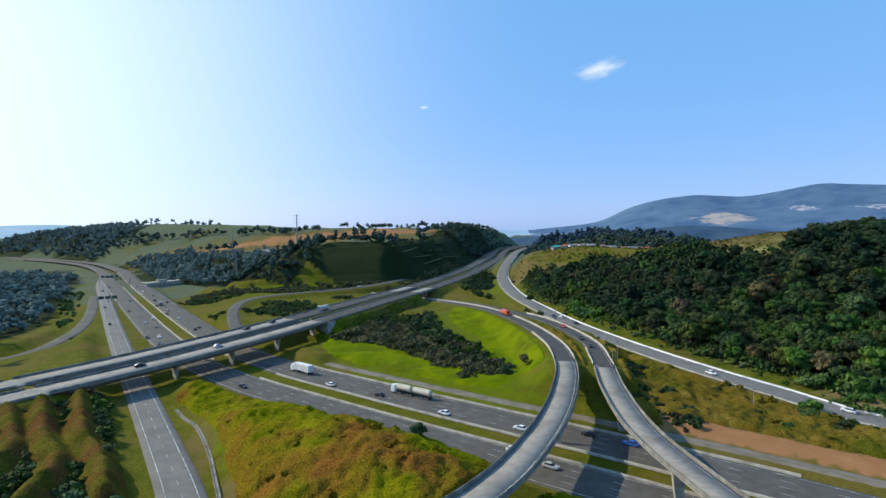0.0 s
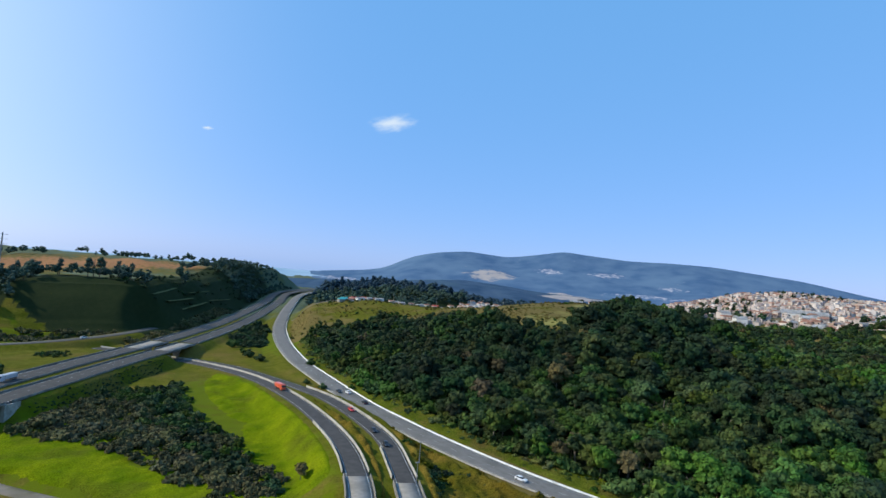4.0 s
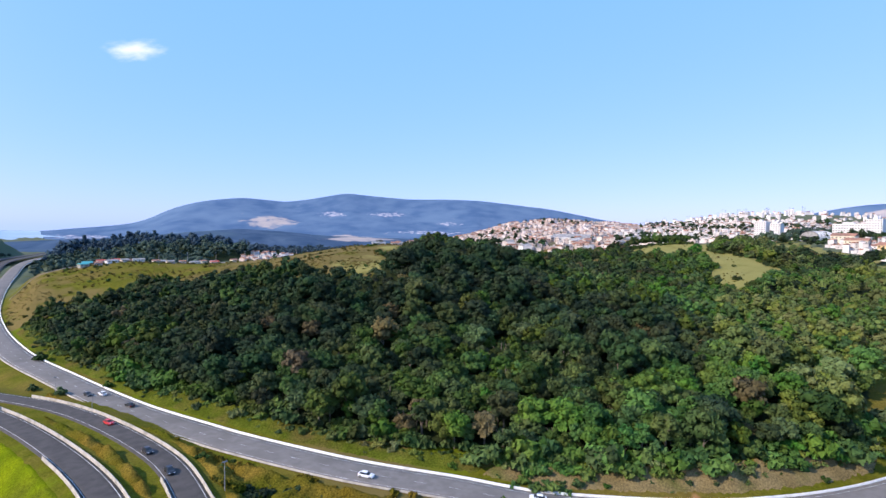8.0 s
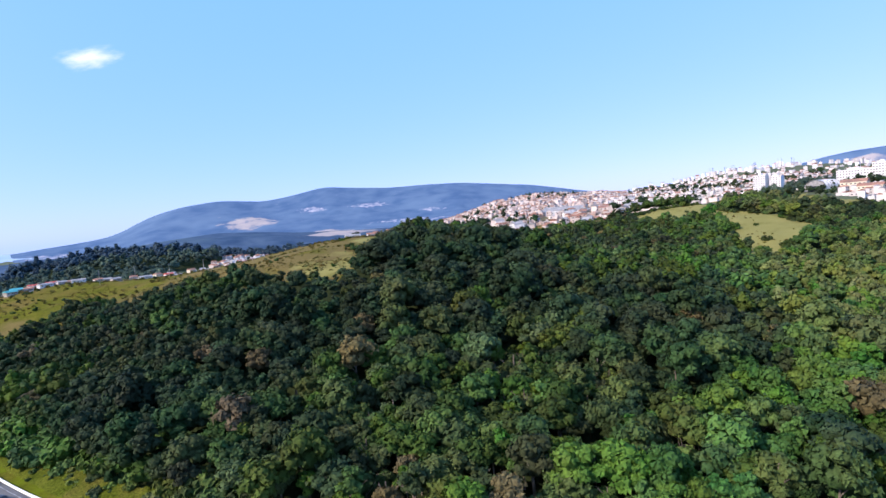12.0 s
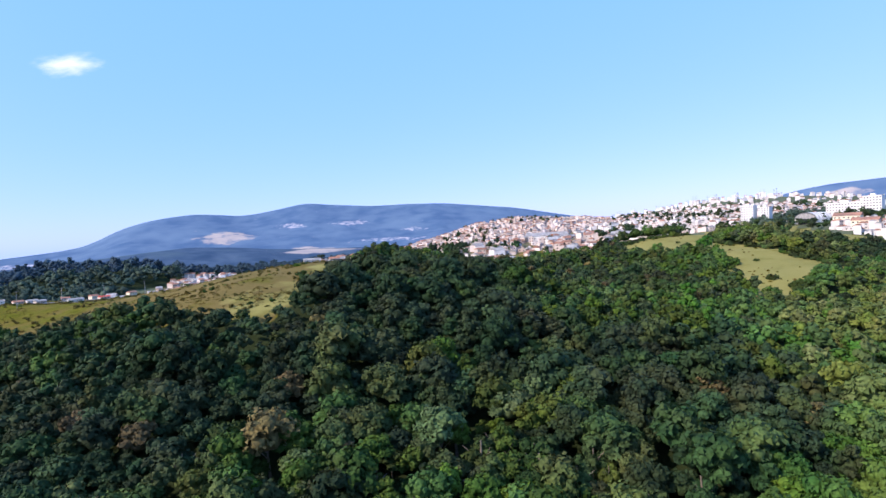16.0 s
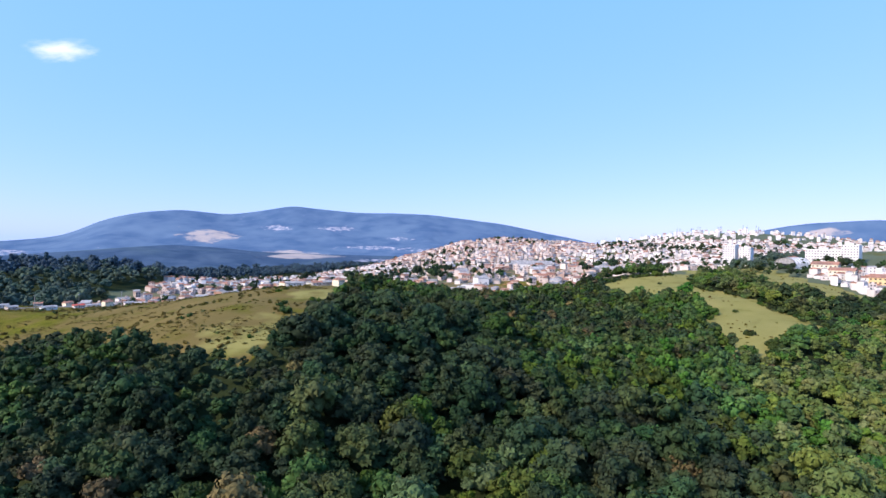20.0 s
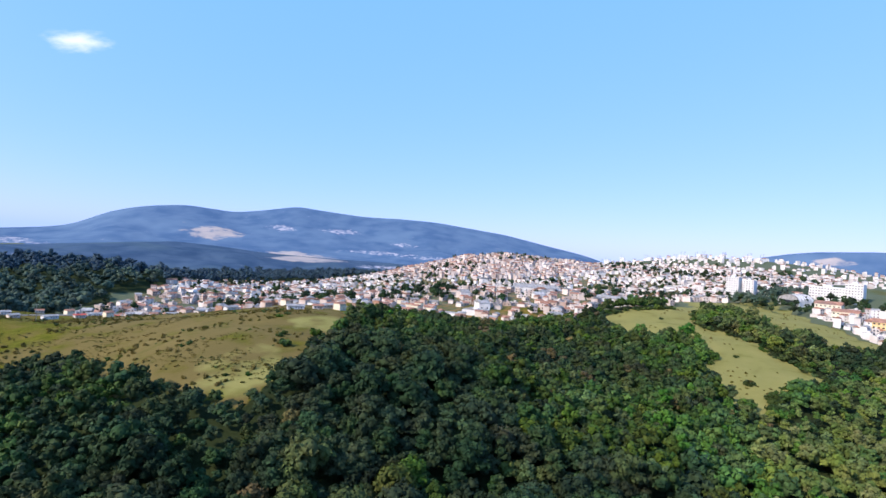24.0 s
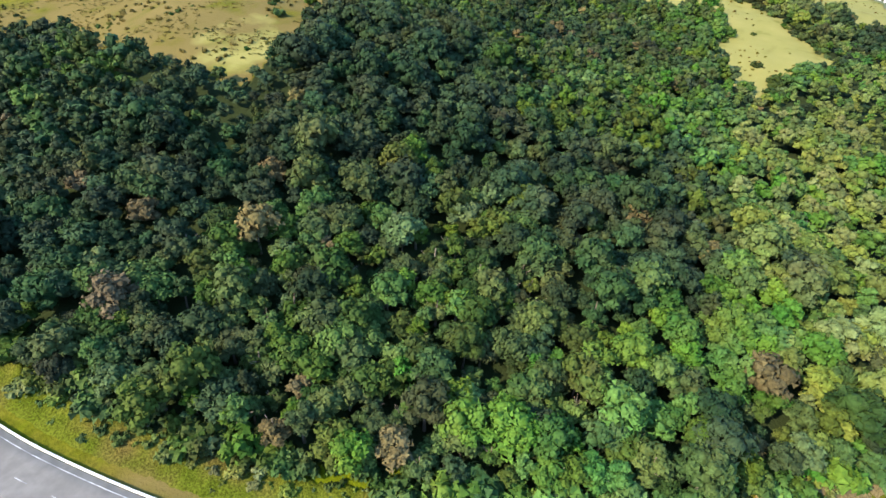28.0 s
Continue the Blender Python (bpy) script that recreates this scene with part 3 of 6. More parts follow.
def dashes(soup, path, off, dash, gap, wide=0.16, lift=0.09, every=1):
    """Painted marks along the line, as thin raised strips; gap 0 makes them run on."""
    q = shifted(path, off, lift)
    s = side(path)
    run = np.concatenate([[0], np.cumsum(np.linalg.norm(np.diff(q[:, :2], axis=0), axis=1))])
    at = lambda d: np.array([np.interp(d, run, q[:, k]) for k in range(3)])
    sd = lambda d: np.array([np.interp(d, run, s[:, k]) for k in range(2)])
    d = 0.0
    step = dash if gap else 6.0
    while d + step < run[-1]:
        a, b, sa, sb = at(d), at(d + step), sd(d), sd(d + step)
        w = wide / 2
        soup.poly([(a[0] - sa[0] * w, a[1] - sa[1] * w, a[2]), (a[0] + sa[0] * w, a[1] + sa[1] * w, a[2]), (b[0] + sb[0] * w, b[1] + sb[1] * w, b[2]), (b[0] - sb[0] * w, b[1] - sb[1] * w, b[2])], [(0, 1, 2, 3)])
        d += step + gap


# the line runs from the right-hand end: its left side is the near carriageway
strip("road_near_carriageway", shifted(MEDIAN, -11.6), 7.6, ASPHALT, "grey asphalt motorway carriageway with four marked lanes")
strip("road_far_carriageway", shifted(MEDIAN, 12.6), 8.4, ASPHALT, "grey asphalt motorway carriageway with four marked lanes")
strip("service_track", TRACK, 2.3, GRAVEL, "grey gravel service track beside the motorway", category="track")
strip("road_collector", COLLECTOR, 4.9, PALE_ROAD, "pale two-lane collector road with white edge lines")
strip("road_ramp_a", cut(RAMP_A, lambda x, y, z: y > 200), 3.6, ASPHALT_DARK, "dark asphalt slip road curving down the bank")
strip("road_ramp_b", cut(RAMP_B, lambda x, y, z: y > 196), 3.5, ASPHALT_DARK, "dark asphalt slip road curving down the bank")
strip("road_beside_wood", WALLROAD, 5.8, PALE_ROAD, "two-lane asphalt road with a white wall along the wood")
for nm, off in (("road_overpass_near", 9.2), ("road_overpass_far", -9.2)):
    for test in (lambda x, y, z: y < BRIDGE_1[0] + 2, lambda x, y, z: BRIDGE_1[1] - 2 < y < BRIDGE_2[0] + 2, lambda x, y, z: y > BRIDGE_2[1] - 2):
        low = cut(OVERPASS, test)
        strip(nm, shifted(low, off), 5.9, DECK if low[0][1] < BRIDGE_1[0] else ASPHALT_DARK, "asphalt road on an embankment")
for nm, line, half, stuff_of, lab in (("road_near_carriageway", shifted(MEDIAN_END, -11.6), 7.6, ASPHALT, "grey asphalt motorway carriageway"), ("road_far_carriageway", shifted(MEDIAN_END, 12.6), 8.4, ASPHALT, "grey asphalt motorway carriageway"),
                                     ("road_collector", COLLECTOR_END, 5.2, PALE_ROAD, "pale two-lane collector road"), ("road_beside_wood", WALLROAD_END, 5.8, PALE_ROAD, "two-lane asphalt road"),
                                     ("road_ramp_a", cut(RAMP_A_END, lambda x, y, z: x < -213), 3.6, ASPHALT_DARK, "dark asphalt slip road"), ("road_ramp_b", cut(RAMP_B_END, lambda x, y, z: y < -148), 3.5, ASPHALT_DARK, "dark asphalt slip road")):
    strip(nm, line, half, stuff_of, lab)
strip("road_loop", LOOP, 3.6, ASPHALT, "single-lane asphalt loop ramp")
strip("road_low", LOWROAD, 3.6, ASPHALT, "narrow asphalt service road")
marks = Soup()
for mid, lane in ((-11.6, 3.4), (12.6, 3.6)):
    for k in (-1, 0, 1):
        dashes(marks, MEDIAN[:260], mid + k * lane, 3.0, 8.0, 0.14)
    for k in (-2, 2):
        dashes(marks, MEDIAN[:330], mid + k * lane, 3, 0, 0.2)
for k in (-3.2, 3.2):
    dashes(marks, COLLECTOR, k, 3, 0, 0.2)
dashes(marks, COLLECTOR, 0, 3, 6, 0.18)
for path, h in ((RAMP_A, 2.9), (RAMP_B, 2.8), (WALLROAD, 4.6)):
    for k in (-h, h):
        dashes(marks, path[:200], k, 3, 0, 0.16)
dashes(marks, WALLROAD[:200], 0, 3, 6, 0.14)
for off in (9.2, -9.2):
    for k in (-4.6, 4.6):
        dashes(marks, OVERPASS[60:330], off + k, 3, 0, 0.16)
    dashes(marks, OVERPASS[60:330], off, 3, 6, 0.15)
tagged(new("lane_markings", marks.mesh("lane_markings", PAINT)), "white painted lane lines on the roads", "markings", kind="stuff")

# ---------------------------------------------------------------- bridges
PARAPET = [(-0.22, 0.0), (-0.14, 0.35), (-0.09, 0.95), (0.09, 0.95), (0.14, 0.35), (0.22, 0.0)]


def parapet(name, path, label, parent=None, h=1.0, material=None):
    me = sweep(name, path, [(a, z * h - 0.05) for a, z in PARAPET], material or CONCRETE)
    if parent:
        return child(name, me, parent, label)
    return tagged(new(name, me), label, "barrier", kind="structure")


def bridge(name, label, path, half, depth, piers, along=None):
    """A deck on box girders with parapets, on leaning piers at the given steps of the line."""
    b = thing(name, label, "bridge", kind="structure")
    child("deck", sweep("deck", path, [(-half - 0.5, -0.28), (-half - 0.5, 0.05), (half + 0.5, 0.05), (half + 0.5, -0.28)], DECK, True), b)
    for off in (-half * 0.5, half * 0.5):
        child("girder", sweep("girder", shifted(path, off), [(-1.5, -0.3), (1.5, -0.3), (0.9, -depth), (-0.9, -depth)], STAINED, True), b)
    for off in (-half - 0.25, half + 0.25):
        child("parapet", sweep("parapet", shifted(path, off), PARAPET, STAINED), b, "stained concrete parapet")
    s = side(path)
    for d in piers:
        p, q = path[d], s[d]
        if along is not None:
            e = along[int(np.argmin(np.hypot(along[:, 0] - p[0], along[:, 1] - p[1])))] - along[int(np.argmin(np.hypot(along[:, 0] - p[0], along[:, 1] - p[1]))) - 2]
            q = -e[:2] / np.hypot(e[0], e[1])
        t = Vector((-q[1], q[0], 0))
        m = Matrix.Translation((p[0], p[1], 0)) @ Matrix(((q[0], t.x, 0, 0), (q[1], t.y, 0, 0), (0, 0, 1, 0), (0, 0, 0, 1)))
        g = height(p[0], p[1])
        sp = Soup()
        w = half * 0.5
        top, bot = p[2] - depth - 0.05, g - 0.8
        pts = [m @ Vector(v) for v in ((-w * 0.4, -0.35, bot), (w * 0.4, -0.35, bot), (w * 0.4, 0.35, bot), (-w * 0.4, 0.35, bot), (-w, -0.45, top), (w, -0.45, top), (w, 0.45, top), (-w, 0.45, top))]
        sp.poly(pts, [(3, 2, 1, 0), (4, 5, 6, 7), (0, 1, 5, 4), (1, 2, 6, 5), (2, 3, 7, 6), (3, 0, 4, 7)])
        sp.box(-w - 0.3, -0.6, top, w + 0.3, 0.6, top + 0.3, 0, m)
        child("pier", sp.mesh("pier", CONCRETE), b, "flared concrete pier")
    return b


over_1 = cut(OVERPASS, lambda x, y, z: BRIDGE_1[0] <= y <= BRIDGE_1[1])
over_2 = cut(OVERPASS, lambda x, y, z: BRIDGE_2[0] <= y <= BRIDGE_2[1])
nb = len(over_1)
for off, lab in ((9.2, "long concrete overpass carrying the nearer carriageway over the motorway"), (-9.2, "long concrete overpass carrying the farther carriageway over the motorway")):
    bridge("overpass_bridge", lab, shifted(over_1, off), 5.9, 2.2, [int(nb * k) for k in (0.12, 0.34, 0.56, 0.76, 0.95)], MEDIAN)
    bridge("short_bridge", "short concrete bridge over the slip roads", shifted(over_2, off), 5.9, 1.2, [len(over_2) // 2])
for off in (9.2, -9.2):
    wall = shifted(over_1, off)
    p, q = wall[-1], side(wall)[-1]
    ab = thing("bridge_abutment", "tall pale concrete abutment wall at the end of the overpass", "abutment", kind="structure", at=Matrix.Translation((p[0], p[1], 0)) @ Matrix(((q[0], -q[1], 0, 0), (q[1], q[0], 0, 0), (0, 0, 1, 0), (0, 0, 0, 1))))
    s = Soup()
    s.box(-6.6, -0.6, -5, 6.6, 0.6, p[2] - 0.3)
    child("wall", s.mesh("wall", CONCRETE), ab)
    for x in (-6.4, 6.4):
        s = Soup()
        s.box(x - 0.3, -0.6, -5, x + 0.3, 7.0, p[2] - 0.35)
        child("wing_wall", s.mesh("wing_wall", CONCRETE), ab)
        s = Soup()
        s.box(x - 0.55, -1.3, -5, x + 0.55, -0.6, p[2] - 0.4, 0, None, 1.25)
        child("buttress", s.mesh("buttress", CONCRETE), ab)
fly_a = cut(RAMP_A, lambda x, y, z: y <= 203)
fly_b = cut(RAMP_B, lambda x, y, z: y <= 199)
ia = lambda path, y: int(np.argmin(np.abs(path[:, 1] - y)))
bridge("flyover_ramp", "curved concrete flyover ramp with pale parapets", fly_a, 3.6, 1.4, [ia(fly_a, v) for v in (70, 108, 150, 186)])
bridge("flyover_ramp", "gently curved concrete flyover ramp with pale parapets", fly_b, 3.5, 1.4, [ia(fly_b, v) for v in (60, 116, 158)])
bridge("flyover_ramp", "concrete flyover ramp with pale parapets running down to the ground", cut(RAMP_A_END, lambda x, y, z: x > -217), 3.6, 1.2, [8, 22, 36, 50])
bridge("flyover_ramp", "concrete flyover ramp with pale parapets running down to the ground", cut(RAMP_B_END, lambda x, y, z: y > -152), 3.5, 1.2, [10, 26, 42])
for nm, path, off in (("ramp_barrier", cut(RAMP_A, lambda x, y, z: y > 203), 3.9), ("ramp_barrier", cut(RAMP_A, lambda x, y, z: 203 < y < 260), -3.9), ("ramp_barrier", cut(RAMP_B, lambda x, y, z: 199 < y < 330), 3.8), ("ramp_barrier", cut(RAMP_B, lambda x, y, z: 199 < y < 230), -3.8)):
    parapet(nm, shifted(path, off), "low pale concrete barrier along a slip road")
parapet("roadside_kerb", shifted(WALLROAD[60:190], -6.0), "low concrete kerb along the road", h=0.45)
parapet("road_wall", shifted(WALLROAD, 6.2), "long white concrete wall between road and wood", h=0.66, material=WHITEWALL)
for off in (15.4, 3.0, -3.0, -15.4):
    for test in (lambda x, y, z: y < BRIDGE_1[0], lambda x, y, z: BRIDGE_1[1] < y < BRIDGE_2[0], lambda x, y, z: BRIDGE_2[1] < y < 900):
        parapet("embankment_barrier", shifted(cut(OVERPASS, test), off), "low stained concrete barrier on the road embankment", h=0.85, material=STAINED)
for off, run in ((-3.8, MEDIAN[:150]), (3.9, MEDIAN[:150]), (21.4, MEDIAN[90:152]), (-3.8, MEDIAN[165:300]), (3.9, MEDIAN[165:300])):
    parapet("median_barrier", shifted(run, off), "low concrete barrier beside the grassed central strip", h=0.8)

DRAIN = spline([(-90, 180, 0), (-83, 171, 0), (-75, 162, 0), (-63, 143, 0), (-54, 126, 0), (-49, 116, 0), (-42, 98, 0)], 2.0)
DRAIN[:, 2] = height(DRAIN[:, 0], DRAIN[:, 1]) + 0.4
tagged(new("drain_channel", sweep("drain_channel", DRAIN, [(-0.5, -0.5), (-0.5, 0.1), (-0.34, 0.1), (-0.22, -0.08), (0.22, -0.08), (0.34, 0.1), (0.5, 0.1), (0.5, -0.5)], STAINED)), "narrow concrete drain channel along the foot of the bank", "drain", kind="structure")

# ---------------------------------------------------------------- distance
# far ridges: blue haze is painted into base colour and emission
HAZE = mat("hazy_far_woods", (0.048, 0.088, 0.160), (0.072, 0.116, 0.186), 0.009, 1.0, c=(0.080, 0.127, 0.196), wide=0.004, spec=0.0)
def scarred(m):
    """Adds the bare rock and the far houses of a hazy slope to its material."""
    bs = m.node_tree.nodes["Principled BSDF"]
    col = bs.inputs["Base Color"].links[0].from_socket
    col = layer(m, col, "rock", (0.14, 0.16, 0.20), (0.36, 0.30, 0.26), 0.018)
    col = layer(m, col, "houses", (0.16, 0.19, 0.26), (0.36, 0.34, 0.37), 0.040)
    m.node_tree.links.new(col, bs.inputs["Base Color"])


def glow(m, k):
    """Makes a far backdrop emit its own colour, in place of the light of the air in front of it."""
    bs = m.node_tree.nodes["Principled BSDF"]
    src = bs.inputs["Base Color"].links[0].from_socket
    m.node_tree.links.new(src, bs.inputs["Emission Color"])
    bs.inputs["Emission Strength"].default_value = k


# skyline hills washed pale by painted haze
FAINT = mat("haze_paled_far_hills", (0.17, 0.25, 0.34), (0.22, 0.30, 0.39), 0.004, 1.0, spec=0.0)
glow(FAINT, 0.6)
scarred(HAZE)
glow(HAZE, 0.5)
RIDGE_AZ = [8, 11, 13, 15.7, 18.5, 21.2, 24.5, 29, 32, 34.9, 38, 41.3, 45, 49.6, 53, 56.8, 62.8, 65, 68, 72]
RIDGE_Z = [30, 53, 69, 100, 200, 252, 284, 260, 295, 338, 318, 300, 303, 292, 268, 238, 154, 125, 60, 20]


def cloudy(x, y, octaves=5, seed=3):
    """Fractal noise of two coordinates, about -1 to 1."""
    rng = np.random.default_rng(seed)
    tab = rng.uniform(-1, 1, (64, 64))
    out, amp = 0, 1.0
    for _ in range(octaves):
        i, j = np.floor(x).astype(int), np.floor(y).astype(int)
        u, v = x - i, y - j
        u, v = u * u * (3 - 2 * u), v * v * (3 - 2 * v)
        t = lambda a, b: tab[a % 64, b % 64]
        out = out + amp * (t(i, j) * (1 - u) * (1 - v) + t(i + 1, j) * u * (1 - v) + t(i, j + 1) * (1 - u) * v + t(i + 1, j + 1) * u * v)
        x, y, amp = x * 2.03 + 7, y * 2.03 + 3, amp * 0.52
    return out


def ridge(name, az, zz, r0, r1, r2, label, material, rough=9.0, patches=()):
    a = np.linspace(az[0], az[-1], 260)
    r = np.concatenate([np.linspace(r0, r1, 44), np.linspace(r1, r2, 8)[1:]])
    aa, rr = np.meshgrid(a, r, indexing="ij")
    top = np.interp(a, az, zz)
    k = np.ones(9) / 9
    top = np.convolve(np.pad(top, 4, mode="edge"), k, mode="valid")[:, None]
    t = np.clip((rr - r0) / (r1 - r0), 0, 1)
    z = top * (0.25 * t + 0.75 * t ** 2.2) * (1 - 0.75 * np.clip((rr - r1) / (r2 - r1), 0, 1) ** 2)
    ux, uy = rr * np.sin(np.radians(aa)) / 330, rr * np.cos(np.radians(aa)) / 330
    gul = cloudy(ux + 40, uy + 40) + 0.6 * cloudy(ux * 0.4 + 40, uy * 0.4 + 40, 3, 9)
    z = z + gul * rough * (np.sin(np.pi * t) + 0.12) - 2
    x, y = 90 + rr * np.sin(np.radians(aa)), 150 + rr * np.cos(np.radians(aa))
    m = len(r)
    i, j = np.meshgrid(np.arange(len(a) - 1), np.arange(m - 1), indexing="ij")
    f = np.stack([i * m + j, i * m + j + 1, (i + 1) * m + j + 1, (i + 1) * m + j], -1).reshape(-1, 4)
    me = mesh(name, np.stack([x, y, z], -1).reshape(-1, 3), f, material, smooth=True)
    for attr, which in (("rock", 1), ("houses", 2)):
        k = np.zeros(aa.shape)
        for pa, pz, wa, wz, kind in patches:
            if kind == which:
                lift = (aa - pa) / wa
                far_off = np.sqrt(lift ** 2 + ((z - pz) / (wz * (1 - 0.35 * np.abs(lift)).clip(0.3, 1))) ** 2)
                k = np.maximum(k, np.clip((0.95 if kind == 1 else 0.62) * (1.9 - 1.4 * far_off), 0, 0.95 if kind == 1 else 0.62) * (rr < r1))
        me.attributes.new(attr, "FLOAT", "POINT").data.foreach_set("value", k.ravel().astype(np.float32))
    return tagged(new(name, me), label, "mountain", kind="structure")


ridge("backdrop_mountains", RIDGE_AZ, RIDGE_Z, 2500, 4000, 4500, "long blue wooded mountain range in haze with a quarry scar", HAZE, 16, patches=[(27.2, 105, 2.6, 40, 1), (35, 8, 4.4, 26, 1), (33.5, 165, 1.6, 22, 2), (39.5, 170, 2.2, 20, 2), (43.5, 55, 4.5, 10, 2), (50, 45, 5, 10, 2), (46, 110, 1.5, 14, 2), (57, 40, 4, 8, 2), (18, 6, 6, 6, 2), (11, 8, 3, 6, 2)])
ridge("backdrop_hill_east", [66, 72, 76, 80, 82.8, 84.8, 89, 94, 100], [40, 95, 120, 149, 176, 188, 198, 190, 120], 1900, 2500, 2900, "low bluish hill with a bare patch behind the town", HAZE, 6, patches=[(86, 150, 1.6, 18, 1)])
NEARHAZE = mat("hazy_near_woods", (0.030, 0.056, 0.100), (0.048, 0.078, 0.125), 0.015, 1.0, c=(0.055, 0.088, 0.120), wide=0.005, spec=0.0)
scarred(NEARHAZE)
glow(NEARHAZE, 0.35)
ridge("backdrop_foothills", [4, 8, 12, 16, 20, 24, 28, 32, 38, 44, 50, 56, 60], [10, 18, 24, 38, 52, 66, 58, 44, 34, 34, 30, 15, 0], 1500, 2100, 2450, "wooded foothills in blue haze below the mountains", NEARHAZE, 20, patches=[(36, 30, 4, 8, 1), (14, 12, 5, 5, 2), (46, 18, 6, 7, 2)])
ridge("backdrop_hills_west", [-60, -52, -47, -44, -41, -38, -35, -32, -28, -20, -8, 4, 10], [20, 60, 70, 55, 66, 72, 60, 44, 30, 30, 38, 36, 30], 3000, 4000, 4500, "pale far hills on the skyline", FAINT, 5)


# ---------------------------------------------------------------- trees
def ico(level):
    bm = bmesh.new()
    bmesh.ops.create_icosphere(bm, subdivisions=level, radius=1)
    v = np.array([p.co[:] for p in bm.verts])
    f = np.array([[q.index for q in t.verts] for t in bm.faces])
    bm.free()
    return v, f


ICO0, ICO1 = ico(1), ico(2)


def crown(rng, R, H, base, lobes, leaves, leaf, fine=True, tall=1.0, plump=1.0):
    """A domed crown of overlapping leafy lobes with an uneven outline: (vertices, triangles)."""
    V, F, o = [], [], 0
    mid, half = base + (H - base) * 0.45, (H - base) * 0.5
    for k in range(lobes):
        core = ICO1 if fine and k == 0 else ICO0
        if k == 0:
            c, r = np.array([0.0, 0.0, mid]), R * 0.62
        else:
            nz = 1.0 - 1.2 * (k - 0.5) / (lobes - 1) + rng.uniform(-0.15, 0.15)
            a, d = 2.4 * k + rng.uniform(-0.5, 0.5), math.sqrt(max(0.05, 1 - min(1, nz * nz)))
            c = np.array([0.66 * R * d * math.cos(a), 0.66 * R * d * math.sin(a), mid + half * 0.62 * nz * tall])
            r = R * plump * rng.uniform(0.30, 0.48)
        sq = rng.uniform(0.75, 1.0)
        wob = 1 + 0.2 * np.sin(7 * core[0][:, 0] + 5 * core[0][:, 1] + k) * np.cos(6 * core[0][:, 2] + 2 * k)
        V.append(core[0] * wob[:, None] * np.array([r, r, max(r, half * 0.5 if k == 0 else r) * sq]) * 0.80 + c)
        F.append(core[1] + o)
        o += len(core[0])
        m = leaves
        nz = rng.uniform(-0.3, 1, m)
        ph = rng.uniform(0, 2 * math.pi, m)
        rr = np.sqrt(np.clip(1 - nz * nz, 0, 1))
        nrm = np.stack([rr * np.cos(ph), rr * np.sin(ph), nz], 1)
        p = c + nrm * np.array([r, r, r * sq]) * rng.uniform(0.74, 1.16, m)[:, None]
        w = nrm + rng.normal(0, 0.38, (m, 3)) + np.array([0, 0, 0.25])
        w /= np.linalg.norm(w, axis=1)[:, None]
        t = np.cross(w, rng.normal(0, 1, (m, 3)))
        t /= np.linalg.norm(t, axis=1)[:, None]
        b = np.cross(w, t)
        s = leaf * rng.uniform(0.5, 1.3, m)[:, None]
        q = np.stack([p - t * s + w * s * 0.15, p + t * s * 0.55 + b * s * 0.8 - w * s * 0.1, p + t * s * 0.55 - b * s * 0.8 - w * s * 0.1], 1)
        V.append(q.reshape(-1, 3))
        F.append(np.arange(m)[:, None] * 3 + o + [0, 1, 2])
        o += 3 * m
    return np.concatenate(V), np.concatenate(F)


def trunk(rng, H, r, limbs=4):
    s = Soup()
    lean = Matrix.Rotation(rng.uniform(-0.08, 0.08), 4, "X") @ Matrix.Rotation(rng.uniform(-0.08, 0.08), 4, "Y")
    s.tube(r, r * 0.7, -0.6, H * 0.3, 7, 0, lean)
    s.tube(r * 0.7, r * 0.35, H * 0.3, H * 0.72, 7, 0, lean)
    for k in range(limbs):
        m = lean @ Matrix.Translation((0, 0, H * rng.uniform(0.28, 0.5))) @ Matrix.Rotation(rng.uniform(0, 6.28), 4, "Z") @ Matrix.Rotation(rng.uniform(0.5, 0.95), 4, "X")
        s.tube(r * 0.4, r * 0.12, 0, H * rng.uniform(0.28, 0.42), 5, 0, m)
    return s.mesh("trunk", BARK)


RNG = np.random.default_rng(7)
# kinds of tree: radius, height, foot of the crown, lobes, leaf clumps a lobe, size of a clump
FULL = [crown(RNG, R, H, b * 0.5, n, 62, lf * 0.98) for R, H, b, n, lf in ((3.4, 9.5, 1.6, 9, 0.46), (4.2, 11, 2.0, 10, 0.5), (2.8, 8.5, 1.4, 8, 0.42), (3.8, 8.5, 1.2, 10, 0.46), (2.5, 10.5, 2.2, 9, 0.42), (4.8, 12, 2.4, 11, 0.52), (3.1, 7.5, 1.0, 8, 0.44))]
HALF = [crown(RNG, R, H, b * 0.6, n, 26, lf * 0.86, False) for R, H, b, n, lf in ((3.5, 9.5, 1.6, 7, 0.75), (4.3, 11, 2.0, 7, 0.8), (2.9, 8.5, 1.4, 6, 0.7), (3.8, 8.5, 1.2, 7, 0.75), (2.5, 10.5, 2.5, 6, 0.65))]
LITE = [crown(RNG, R, H, b, n, 11, lf * 0.66, False, 0.95, 1.25) for R, H, b, n, lf in ((3.8, 10, 0.5, 5, 1.2), (4.6, 12, 1.0, 5, 1.4), (3.0, 13, 1, 5, 1.1), (4.0, 8.5, 0.5, 5, 1.2))]
BUSH = [crown(RNG, R, H, -0.8, n, 28, lf * 1.0, False) for R, H, n, lf in ((1.6, 2.2, 5, 0.36), (2.2, 2.8, 6, 0.4), (1.2, 1.5, 4, 0.3))]
LOWBUSH = [crown(RNG, R, H, -0.8, n, 14, lf, False) for R, H, n, lf in ((1.8, 2.2, 4, 0.5), (2.4, 2.6, 4, 0.58))]
